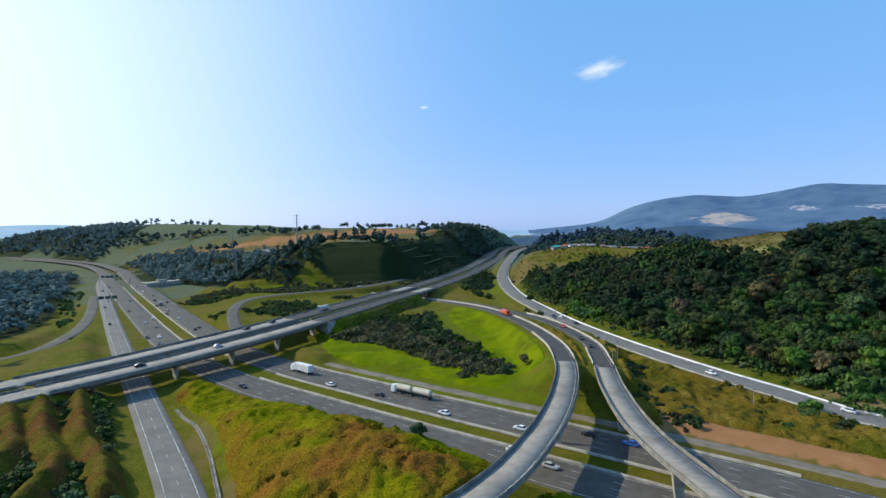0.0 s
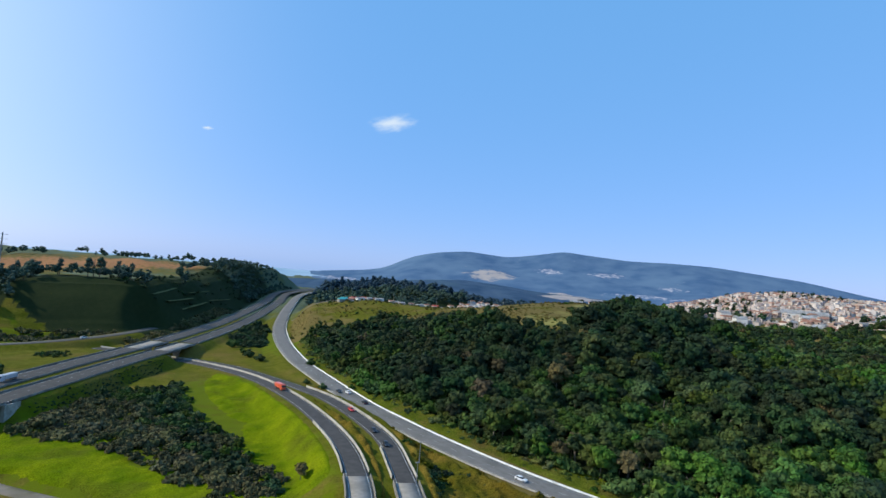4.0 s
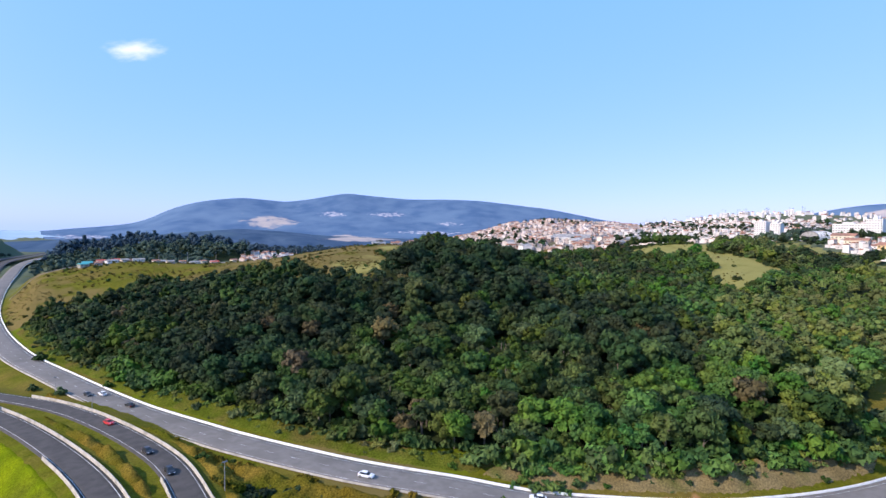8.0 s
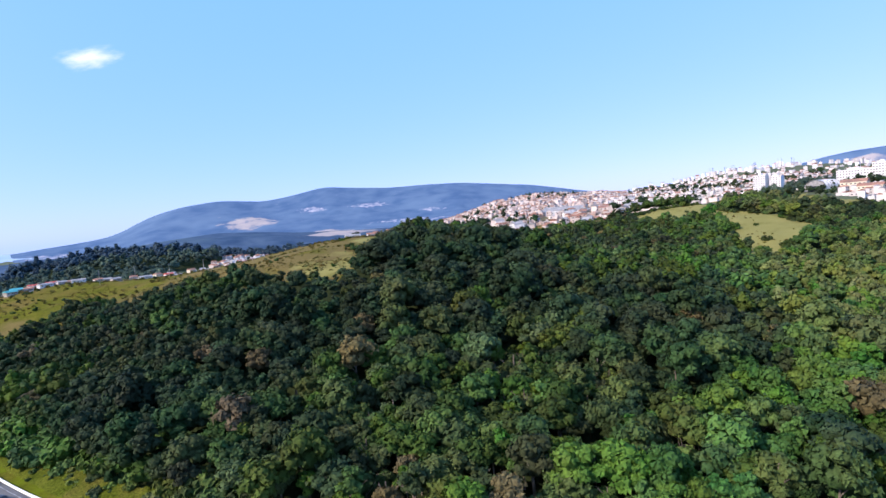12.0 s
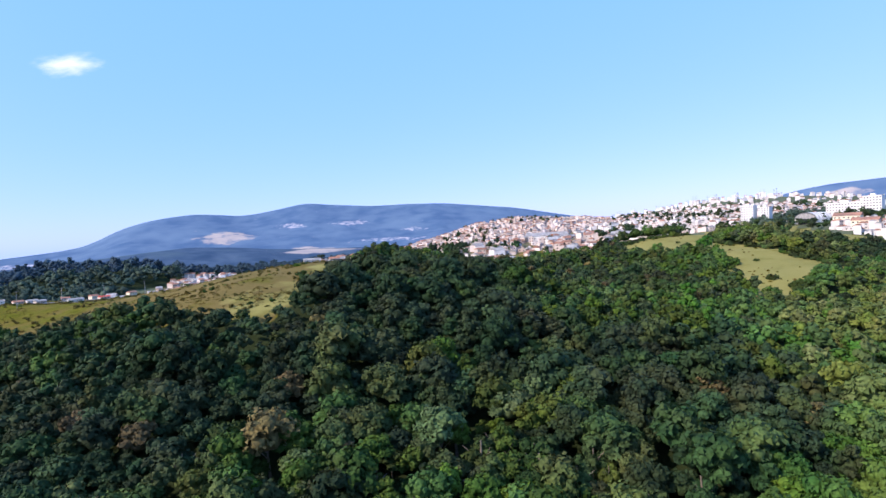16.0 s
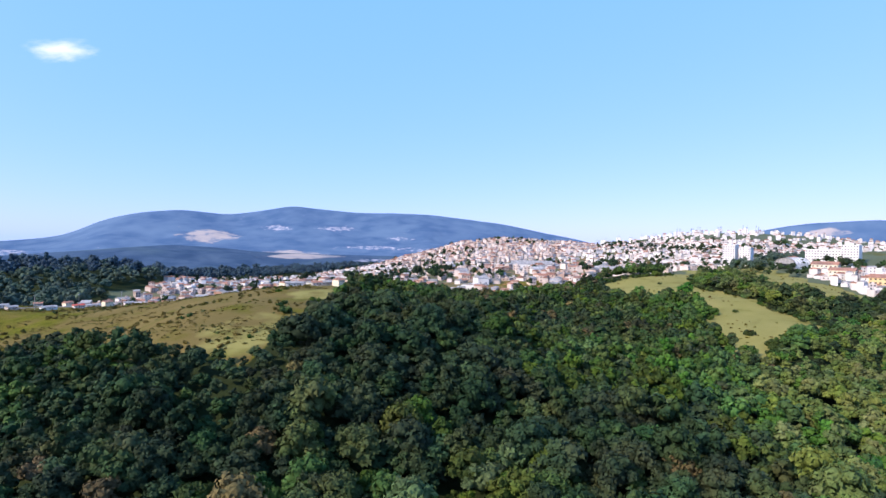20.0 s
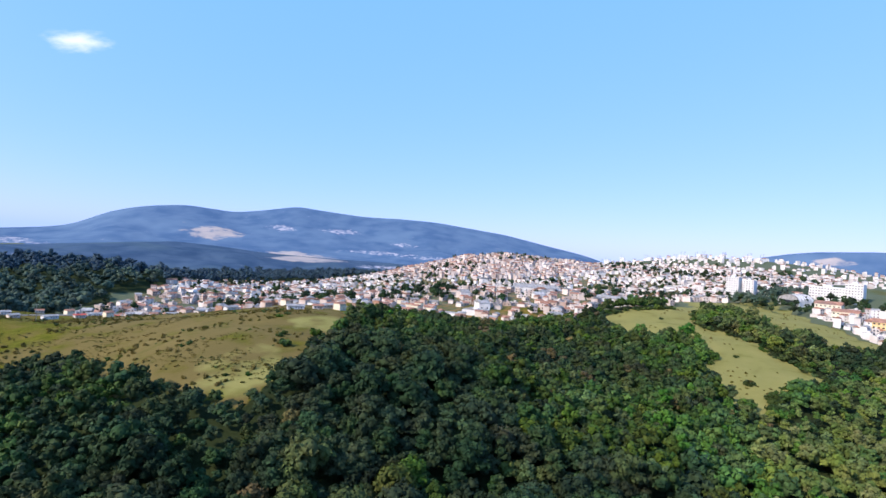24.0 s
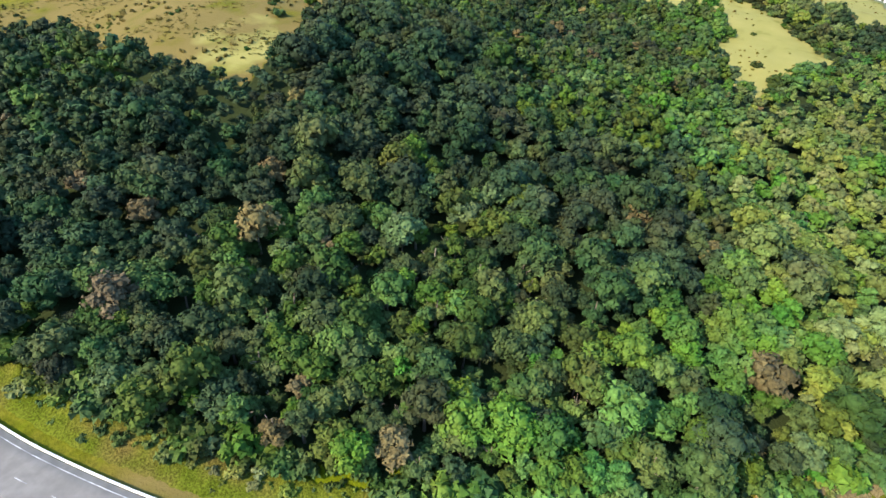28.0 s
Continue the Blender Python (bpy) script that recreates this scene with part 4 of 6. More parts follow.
GUM = [crown(RNG, R, H, b - 3, n + 2, 20, lf * 0.8, False, 1.25, 1.45) for R, H, b, n, lf in ((3.0, 20, 6, 8, 0.9), (3.6, 24, 8, 9, 1.0), (2.6, 17, 5, 7, 0.8))]


def scatter(kinds, spots, rng, lo=0.8, hi=1.25, sink=0.25):
    """Many crowns as one pair of arrays."""
    V, F, T, o = [], [], [], 0
    for x, y, z in spots:
        v, f = kinds[rng.integers(len(kinds))]
        s = rng.uniform(lo, hi)
        a = rng.uniform(0, 2 * math.pi)
        c, sn = math.cos(a) * s, math.sin(a) * s
        w = np.stack([v[:, 0] * c - v[:, 1] * sn + x, v[:, 0] * sn + v[:, 1] * c + y, v[:, 2] * s * rng.uniform(0.85, 1.15) + z - sink], 1)
        V.append(w)
        F.append(f + o)
        T.append(np.full(len(v), rng.random(), np.float32))
        o += len(v)
    return np.concatenate(V), np.concatenate(F), np.concatenate(T)


def stuff(name, kinds, spots, material, label, category, rng=RNG, **k):
    if not len(spots):
        return
    v, f, tints = scatter(kinds, spots, rng, **k)
    me = mesh(name, v, f, material, smooth=True)
    me.attributes.new("tree_tint", "FLOAT", "POINT").data.foreach_set("value", tints)
    tagged(new(name, me), label, category, kind="stuff")


def grid_spots(x0, y0, x1, y1, step, keep, rng, jitter=0.42):
    gx, gy = np.meshgrid(np.arange(x0, x1, step), np.arange(y0, y1, step), indexing="ij")
    gx, gy = gx.ravel().astype(float), gy.ravel().astype(float)
    gx += (np.round((gy - y0) / step) % 2) * step * 0.5
    gx += rng.uniform(-jitter, jitter, gx.shape) * step
    gy += rng.uniform(-jitter, jitter, gy.shape) * step
    k = keep(gx, gy)
    gx, gy = gx[k], gy[k]
    return np.stack([gx, gy, height(gx, gy)], 1)


def road_gap(x, y, path, reach=80):
    return near_line(path, x, y, reach)[0]


def field(x, y):
    return inside(PASTURE_W, x, y) | inside(PASTURE_E, x, y) | inside(PASTURE_S, x, y)



RNG2 = np.random.default_rng(11)


trees = grid_spots(60, 110, 640, 500, 5.0, woodland, RNG2)
near = (trees[:, 0] - trees[:, 1] * 0.25 < 198) & (trees[:, 1] < 320) | (trees[:, 0] < 270) & (trees[:, 1] < 165)
hue = np.sin(trees[:, 0] / 23 + 1) + np.cos(trees[:, 1] / 19) + RNG2.normal(0, 0.9, len(trees))
fresh_zone = cover([(172, 172, 42, 15, -38), (215, 155, 40, 15, -25), (268, 160, 46, 15, 35), (304, 204, 34, 9, 45), (260, 136, 40, 18, -10), (360, 165, 60, 14, 15), (300, 150, 60, 26, 10), (420, 155, 60, 12, 15), (330, 130, 80, 16, 0), (335, 198, 30, 14, 20), (380, 176, 50, 16, 15)], trees[:, 0], trees[:, 1])
dry_zone = cover([(262, 150, 34, 24, 0), (330, 170, 50, 20, 0), (196, 140, 20, 10, 0)], trees[:, 0], trees[:, 1])
# darker leaf kinds in this zone stand in for shade in the hollow
hue -= 2.3 * cover([(150, 350, 45, 70, 0), (160, 420, 30, 50, 0), (195, 290, 70, 60, 0), (155, 430, 36, 40, 0)], trees[:, 0], trees[:, 1])
roll = RNG2.random(len(trees))
bright = (hue > 2.4) | (fresh_zone * 0.85 > roll)
# second zone: brighter leaves along the hedge stand in for haze over it
bright |= 0.55 * cover([(390, 195, 90, 36, 20), (500, 255, 130, 40, 25)], trees[:, 0], trees[:, 1]) > RNG2.random(len(trees))
roll = RNG2.random(len(trees))
dry = ~bright & (roll < 0.02 + 0.10 * dry_zone)
dark = ~bright & ~dry & (hue < -0.6)
low = inside(PASTURE_W, trees[:, 0] + 9, trees[:, 1] + 11) & (trees[:, 0] > 172) | (cover([(425, 160, 80, 22, 15), (368, 190, 22, 26, 0), (176, 300, 22, 16, 30), (450, 225, 40, 14, 25)], trees[:, 0], trees[:, 1]) > 0.5)
order = np.argsort(np.hypot(trees[:, 0] - 120, trees[:, 1] - 190))
single = np.zeros(len(trees), bool)
single[order[:280]] = True
PALE_SIDE = [(470, 236), (330, 190), (245, 165), (205, 140), (180, 100), (640, 60), (640, 150), (500, 150), (430, 172), (385, 182), (400, 200)]
# hedge between the pastures, given pale leaves in place of haze
HAZED_HEDGE = [(445, 174), (520, 182), (560, 205), (700, 268), (730, 310), (590, 280), (545, 250), (520, 220), (488, 197)]
pale = (inside(PALE_SIDE, trees[:, 0], trees[:, 1]) | inside(HAZED_HEDGE, trees[:, 0], trees[:, 1])) & (RNG2.random(len(trees)) < 0.62)
bright, dry, dark = bright & ~pale, dry & ~pale, dark & ~pale
for sel, material, nm, lab in ((~bright & ~dry & ~dark & ~pale, LEAF, "wood", "dense mixed broadleaf wood on the hillside"), (pale, LEAF_PALE, "pale_scrub", "pale olive scrubby trees on the sunny side of the wood, and hedge trees paled for haze"), (bright, LEAF_BRIGHT, "bright_wood", "fresh green broadleaf trees within the wood"), (dry, LEAF_DRY, "dry_trees", "brownish half-bare trees within the wood"), (dark, LEAF_DARK, "dark_wood", "dark trees within the wood, many darkened for a shaded hollow")):
    s = sel & ~single & ~low
    stuff("low_" + nm, HALF, trees[sel & ~single & low], material, lab + ", low along the pasture", "trees", RNG2, lo=0.55, hi=0.85)
    stuff(nm, FULL, trees[s & near], material, lab, "trees", RNG2, lo=0.65, hi=1.5)
    stuff(nm + "_beyond", HALF, trees[s & ~near], material, lab, "trees", RNG2, lo=0.7, hi=1.4)

TRUNKS = [trunk(RNG2, H, r) for H, r in ((9, 0.28), (10, 0.34), (8, 0.24))]
CROWNS = {}
for nm, material in (("broadleaf", LEAF), ("bright", LEAF_BRIGHT), ("dry", LEAF_DRY), ("dark", LEAF_DARK), ("pale", LEAF_PALE)):
    CROWNS[nm] = [mesh("crown", v, f, material, smooth=True) for v, f in FULL]
LABEL = {"broadleaf": "broadleaf tree with a full mid-green crown in the wood", "bright": "broadleaf tree with a fresh bright green crown in the wood",
         "pale": "scrubby tree with a pale olive crown in the wood", "dry": "half-bare tree with a brownish dry crown in the wood", "dark": "dense tree with a dark green crown in the wood"}


def tree(x, y, z, which, rng, size=1.0):
    ob = thing("tree", LABEL[which], "tree", "trees of the hillside wood", at=Matrix.Translation((x, y, z - 0.25)) @ Matrix.Rotation(rng.uniform(0, 6.28), 4, "Z") @ Matrix.Diagonal((size, size, size * rng.uniform(0.9, 1.15), 1)))
    child("trunk", TRUNKS[rng.integers(3)], ob)
    child("crown", CROWNS[which][rng.integers(len(FULL))], ob)


for k in np.where(single)[0]:
    which = "bright" if bright[k] else "dry" if dry[k] else "dark" if dark[k] else "pale" if pale[k] else "broadleaf"
    tree(*trees[k], which, RNG2, RNG2.uniform(0.75, 1.35))

# roadside scrub: a skirt of bushes along the foot of the wood, thinning into the verge
edge = lambda lo, hi, share: (lambda x, y: (lambda d, e: (e > 0) & (d > lo) & (d < hi) & (RNG2.random(x.shape) < share))(road_gap(x, y, WALLROAD), east_of_wall(x, y)))
skirt = grid_spots(40, 110, 330, 480, 2.9, edge(12.5, 21.0, 0.95), RNG2)
fresh = (skirt[:, 1] > 300) & (skirt[:, 1] < 350) | (skirt[:, 1] < 190) & (RNG2.random(len(skirt)) < 0.5)
stuff("fresh_wood_edge", BUSH, skirt[fresh], LEAF_BRIGHT, "fresh green bushes along the foot of the wood", "bushes", lo=1.1, hi=2.8)
thin = ~fresh & (road_gap(skirt[:, 0], skirt[:, 1], WALLROAD, 40) < 16.5)
stuff("wood_edge", BUSH, skirt[~fresh & ~thin], LEAF, "dense bushes along the foot of the wood", "bushes", lo=1.1, hi=2.6)
stuff("pale_wood_edge", BUSH, skirt[thin], LEAF_PALE, "pale olive bushes on the verge before the wood", "bushes", lo=0.5, hi=1.4)
scrub = grid_spots(40, 110, 330, 480, 3.4, edge(9.5, 14.5, 0.42), RNG2)
stuff("roadside_scrub", BUSH, scrub, LEAF, "low scrub on the verge below the wood", "bushes", lo=0.4, hi=1.0)
HOLLOW = [(-56, 276), (-50, 318), (-30, 345), (-8, 348), (6, 285), (20, 250), (27, 228), (25, 208), (13, 204), (0, 226), (-22, 258), (-40, 270)]
hollow = grid_spots(-70, 190, 45, 390, 2.5, lambda x, y: inside(HOLLOW, x + 3 * cloudy(x / 7, y / 7, 3, 6), y + 4 * cloudy(x / 8, y / 6, 3, 16)) & (road_gap(x, y, OVERPASS, 60) > 24) & (road_gap(x, y, RAMP_A, 40) > 11), RNG2)
pick = RNG2.random(len(hollow))
west = hollow[:, 0] + 0.55 * (hollow[:, 1] - 290) + 14 * cloudy(hollow[:, 0] / 12, hollow[:, 1] / 12, 3, 92) < -12
east = hollow[:, 0] + 8 * cloudy(hollow[:, 0] / 9, hollow[:, 1] / 9, 3, 93) > 8
stuff("dry_bushes_in_hollow", BUSH, hollow[west & (pick < 0.85)], LEAF_TWIG, "grey-brown twiggy bushes on one side of the hollow", "bushes", lo=0.7, hi=1.8)
stuff("bushes_in_hollow", BUSH, hollow[~west & east & (pick < 0.7)], LEAF_TWIG, "olive-brown bushes along the edge of the hollow", "bushes", lo=0.6, hi=1.6)
stuff("green_bushes_in_hollow", BUSH, hollow[~west & ~east & (pick < 0.6)], LEAF, "green bushes in the middle of the hollow", "bushes", lo=0.6, hi=1.7)
stuff("dark_bushes_in_hollow", BUSH, hollow[~west & (pick >= 0.7) & (pick < 0.88)], LEAF_DARK, "dark green bushes in the hollow between the roads", "bushes", lo=0.8, hi=1.9)
stuff("small_trees_in_hollow", HALF, hollow[(pick > 0.91) & ~west], LEAF, "small trees in the hollow between the roads", "trees", lo=0.35, hi=0.75)
ISLAND = [(22, 470), (42, 470), (47, 520), (50, 560), (48, 625), (34, 615), (26, 560), (20, 520)]
island = grid_spots(0, 400, 70, 640, 3.2, lambda x, y: inside(ISLAND, x + 4 * cloudy(x / 9, y / 9, 3, 61), y) & (road_gap(x, y, OVERPASS, 60) > 18.5) & (road_gap(x, y, WALLROAD, 60) > 9), RNG2)
stuff("bushes_between_roads", BUSH, island, LEAF_DARK, "dark bushes on the narrow island between the roads", "bushes", lo=0.8, hi=2.2)
# dark leaves put the shade of this grassy slope into colour
bank = grid_spots(-110, 304, -20, 430, 1.9, lambda x, y: (lambda d: (d > 18) & (d < 25) & (x > np.interp(y, OVERPASS[:, 1], OVERPASS[:, 0])))(road_gap(x, y, OVERPASS, 60)), RNG2)
stuff("embankment_scrub", LOWBUSH, bank, LEAF_DARK, "dark low growth standing in for shaded grass on the steep side of the embankment", "bushes", lo=0.2, hi=0.42)
gullies = grid_spots(-150, 98, -66, 186, 3.2, lambda x, y: (np.minimum.reduce([road_gap(x, y, spline(line), 40) for line, _, _ in RIBS]) > 3.6) & (x < -0.72 * (y - 108) - 60) & (road_gap(x, y, COLLECTOR, 40) > 12) & (road_gap(x, y, OVERPASS, 60) > 19), RNG2)
THICKET = [crown(RNG, R, H, -0.8, n, 44, lf, False) for R, H, n, lf in ((1.7, 2.0, 4, 0.34), (2.2, 2.4, 4, 0.38))]
stuff("gully_scrub", THICKET, gullies, LEAF, "dark scrub in the gullies between the worn earth ribs", "bushes", lo=0.9, hi=1.7)

# grassy benches along the stepped cutting, coloured paler for the sun they catch
for y0, y1, up in ((568, 610, 12.5), (590, 668, 20.5), (574, 640, 27.0), (640, 720, 31.0), (566, 622, 36.5), (680, 790, 22.0)):
    yy = np.arange(y0, y1, 5.0)
    xx = np.interp(yy, OVERPASS[:, 1], OVERPASS[:, 0]) - 21 - up + 0.4 * np.sin(yy / 17 + up)
    strip("grass_bench", np.stack([xx, yy, np.polyval(np.polyfit(yy, height(xx, yy), 1), yy) + 0.7], 1), 1.4, SWARD_LIT_BENCH, "grassy bench cut into the dark slope, toned pale for the sun it catches", category="bench")

# woods to the north and west
NORTH_WOOD = [(-150, 590, 120, 36, -8), (-250, 660, 110, 42, -25), (-380, 780, 130, 50, -45), (-140, 640, 60, 30, -5), (-520, 930, 150, 50, -35), (-640, 1080, 150, 60, -30), (-860, 1270, 200, 70, -25), (-480, 1000, 110, 40, -20), (-760, 1130, 170, 50, -35), (-930, 1290, 200, 60, -25), (-600, 985, 90, 40, -40), (-1000, 1230, 160, 40, -20)]
foot = lambda x, y: y - 520 - 0.63 * np.maximum(0, -x - 100)
NORTH_BAND = lambda x, y: (foot(x, y) > np.interp(x, [-290, -220, -150, -118], [-24, -40, -30, 44])) & (y > 508) & (foot(x, y) < np.where(x > -150, 74, 110) + 40 * cloudy(x / 40, y / 40, 3, 71)) & (x > -430) & (west_of_overpass(x, y) > np.where(y < 620, 40, 8)) & ~((west_of_overpass(x, y) < 66) & (y > 590))
NORTH_MASK = lambda x, y: NORTH_BAND(x, y) | (x < -330) & ((foot(x, y) < 120) | (x < -660)) & (cover(NORTH_WOOD, x, y) + 0.18 * cloudy(x / 30, y / 24, 3, 19) > 0.52)
north = grid_spots(-1050, 505, 130, 1350, 8.0, lambda x, y: NORTH_MASK(x, y) & (road_gap(x, y, OVERPASS, 60) > 24) & (road_gap(x, y, MEDIAN, 60) > 36) & (road_gap(x, y, LOOP, 40) > 14), RNG2)
# scrub of the cutting; its dark leaves also stand in for shade on the face
terrace = grid_spots(-190, 530, 140, 1100, 8.6, lambda x, y: (west_of_overpass(x, y) > 3) & (west_of_overpass(x, y) < 72) & (x > -190) & (y > 560) & (road_gap(x, y, WALLROAD, 40) > 14) & (road_gap(x, y, OVERPASS, 60) > 22) & (cloudy(x / 22, y / 22, 3, 88) > 0.12), RNG2)
stuff("terrace_scrub", LOWBUSH, terrace, LEAF_DARK, "dark scrub on the stepped cutting, partly standing in for its shade", "bushes", lo=0.8, hi=1.5)
toe = grid_spots(-230, 478, 60, 720, 4.0, lambda x, y: (((y > 488) & (y < 524) & (x < 0)) | (y >= 480) & (west_of_overpass(x, y) < 13)) & (west_of_overpass(x, y) > 1) & (road_gap(x, y, LOOP, 40) > 9) & (cloudy(x / 14, y / 9, 3, 87) > -0.45), RNG2)
stuff("toe_scrub", LOWBUSH, toe, LEAF_TWIG, "grey-green scrub along the foot of the stepped cutting", "bushes", lo=0.8, hi=1.6)
bend = grid_spots(0, 850, 170, 1250, 10, lambda x, y: (west_of_overpass(x, y) > 6) & (west_of_overpass(x, y) < 100) & (road_gap(x, y, OVERPASS, 60) > 24), RNG2)
stuff("bend_wood", LITE, bend, LEAF_GUM_HAZED, "dark wood where the overpass road bends away", "trees", lo=0.6, hi=1.0)
crest = grid_spots(-70, 600, 60, 820, 6.0, lambda x, y: (cover([(-22, 642, 13, 9, 10), (-2, 682, 10, 9, 0), (24, 745, 12, 6, 0)], x, y) > 0.5) & (west_of_overpass(x, y) > 34), RNG2)
stuff("crest_gum_trees", GUM, crest, LEAF_GUM_HAZED, "tall gum trees on the crest of the stepped hill", "trees", lo=0.75, hi=1.0)
gum = (RNG2.random(len(north)) < 0.10) & (north[:, 0] > -330)
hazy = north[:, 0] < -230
stuff("far_north_wood", LITE, north[~gum & hazy], LEAF_FAR_HAZED, "wood beyond the far end of the motorway, tinted for haze", "trees", lo=0.8, hi=1.3)
stuff("north_wood", LITE, north[~gum & ~hazy], LEAF_GUM_HAZED, "dark wood along the foot of the northern hill", "trees", lo=0.8, hi=1.3)
stems = Soup()
for x, y, z in north[gum]:
    stems.tube(0.4, 0.2, -1, 15, 5, 0, Matrix.Translation((x, y, z)))
tagged(new("gum_trunks", stems.mesh("gum_trunks", BARK)), "pale slender trunks of the gum trees", "trunks", kind="stuff")
stuff("gum_trees", GUM, north[gum], LEAF_GUM_HAZED, "tall slender gum trees above the wood", "trees", lo=0.55, hi=0.95)
WEST_EDGE = lambda x, y: (road_gap(x, y, MEDIAN, 90) > 47 + 8 * np.sin(y / 30)) & (road_gap(x, y, LOWROAD, 60) > 24)
west = grid_spots(-640, 230, -215, 700, 11.5, lambda x, y: WEST_EDGE(x, y) & (x < -0.62 * (y - 300) - 225), RNG2)
brush = grid_spots(-420, 230, -190, 560, 5.0, lambda x, y: (road_gap(x, y, MEDIAN, 90) < 60) & (road_gap(x, y, LOWROAD, 60) > 10) & (road_gap(x, y, COLLECTOR, 60) > 16) & (x < -0.62 * (y - 300) - 205) & (cloudy(x / 16, y / 16, 3, 41) > -0.15), RNG2)
stuff("west_brush", LOWBUSH, brush, LEAF_BRIGHT, "fresh green brush between the motorway and the wood", "bushes", lo=0.5, hi=1.3)
stuff("west_wood", LITE, west, LEAF_FAR_HAZED, "dark wood beside the motorway", "trees", lo=0.9, hi=1.5)
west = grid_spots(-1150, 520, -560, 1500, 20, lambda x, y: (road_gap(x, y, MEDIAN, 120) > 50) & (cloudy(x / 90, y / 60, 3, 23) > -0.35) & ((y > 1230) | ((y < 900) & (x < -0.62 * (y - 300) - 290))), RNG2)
stuff("far_west_wood", LITE, west, LEAF_FAR_HAZED, "bluish wood in the haze beyond the motorway", "trees", lo=0.9, hi=1.5)
upland = grid_spots(-1000, 840, 120, 1150, 11, lambda x, y: (cover([(-760, 1130, 220, 60, -20), (-250, 985, 90, 12, 0), (-330, 1010, 60, 14, 0), (-120, 1040, 160, 10, 4), (-470, 1060, 120, 12, 0), (30, 830, 80, 90, 0), (-380, 850, 60, 12, 10)], x, y) > 0.5) & (cloudy(x / 45, y / 30, 3, 14) > -0.25) & (road_gap(x, y, MEDIAN, 60) > 32) & (road_gap(x, y, OVERPASS, 60) > 25) & (road_gap(x, y, WALLROAD, 60) > 25), RNG2)
stuff("upland_trees", LITE, upland, LEAF_GUM_HAZED, "rows of trees on the far upland", "trees", lo=0.8, hi=1.5)
VALLEY = [(185, 692, 90, 26, 0), (250, 745, 80, 36, -20), (330, 1050, 200, 170, 20), (560, 1150, 220, 110, 0), (200, 800, 60, 90, 0), (170, 720, 60, 40, 0), (420, 1000, 150, 90, 0), (800, 1250, 260, 120, 0), (1000, 1330, 220, 90, 0), (250, 900, 90, 90, 0)]
valley = grid_spots(60, 690, 1250, 1550, 15, lambda x, y: (cover(VALLEY, x, y) + 0.15 * cloudy(x / 60, y / 50, 3, 29) > 0.42) & ~inside(TOWN, x, y) & (road_gap(x, y, WALLROAD, 60) > 25) & (road_gap(x, y, OVERPASS, 60) > 25), RNG2)
close = valley[:, 1] < 960
stuff("near_valley_woods", LITE, valley[close], LEAF_GUM_HAZED, "dark woods in the valley behind the houses", "trees", lo=1.4, hi=2.2)
stuff("valley_woods", LITE, valley[~close], LEAF_VALLEY_HAZED, "dark woods in the valley before the mountains, tinted blue for haze", "trees", lo=1.2, hi=2.1)
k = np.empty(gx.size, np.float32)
gm.attributes["litter_shade"].data.foreach_get("value", k)
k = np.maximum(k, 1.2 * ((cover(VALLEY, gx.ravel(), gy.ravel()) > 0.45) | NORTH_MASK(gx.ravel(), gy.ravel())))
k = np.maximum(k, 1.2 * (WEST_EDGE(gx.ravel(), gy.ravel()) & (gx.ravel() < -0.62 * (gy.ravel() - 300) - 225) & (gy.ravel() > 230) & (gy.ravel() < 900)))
# forest-floor tone carried over the stepped face, standing in for its shade
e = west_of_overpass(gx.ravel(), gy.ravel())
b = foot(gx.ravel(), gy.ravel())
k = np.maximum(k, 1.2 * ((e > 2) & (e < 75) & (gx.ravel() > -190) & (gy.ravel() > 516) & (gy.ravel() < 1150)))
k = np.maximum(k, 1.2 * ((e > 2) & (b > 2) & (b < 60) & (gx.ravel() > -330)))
gm.attributes["litter_shade"].data.foreach_set("value", k.astype(np.float32))


# ---------------------------------------------------------------- the town
def house_into(s, x, y, z, w, d, h, turn, roof, rng, storeys):
    m = Matrix.Translation((x, y, z)) @ Matrix.Rotation(turn, 4, "Z")
    s.box(-w / 2, -d / 2, -3, w / 2, d / 2, h, 0, m)
    if roof:
        e, r = 0.4, min(w, d) * 0.26
        p = [m @ Vector(v) for v in ((-w / 2 - e, -d / 2 - e, h - 0.1), (w / 2 + e, -d / 2 - e, h - 0.1), (w / 2 + e, d / 2 + e, h - 0.1), (-w / 2 - e, d / 2 + e, h - 0.1), (0, -d / 2 - e, h + r), (0, d / 2 + e, h + r))]
        s.poly(p, [(0, 1, 4), (2, 3, 5), (3, 0, 4, 5), (1, 2, 5, 4), (3, 2, 1, 0)], roof)
    else:
        s.box(-w / 2 + 0.2, -d / 2 + 0.2, h - 0.3, w / 2 - 0.2, d / 2 - 0.2, h + 0.06, 2, m)
        s.box(-w * 0.3, -d * 0.2, h, -w * 0.05, d * 0.1, h + 1.5, 0, m)
    for k in range(storeys):
        zz = k * 2.9 + 1.0
        for u in (-0.25, 0.25):
            s.box(u * w - 0.6, -d / 2 - 0.04, zz, u * w + 0.6, -d / 2 + 0.1, zz + 1.2, 3, m)
            s.box(-w / 2 - 0.04, u * d - 0.6, zz, -w / 2 + 0.1, u * d + 0.6, zz + 1.2, 3, m)


TOWN_MATS = [RENDER, CLAY, CEMENT, GLASS]
PALE_MATS = [PALE_RENDER, CLAY, CEMENT, GLASS]


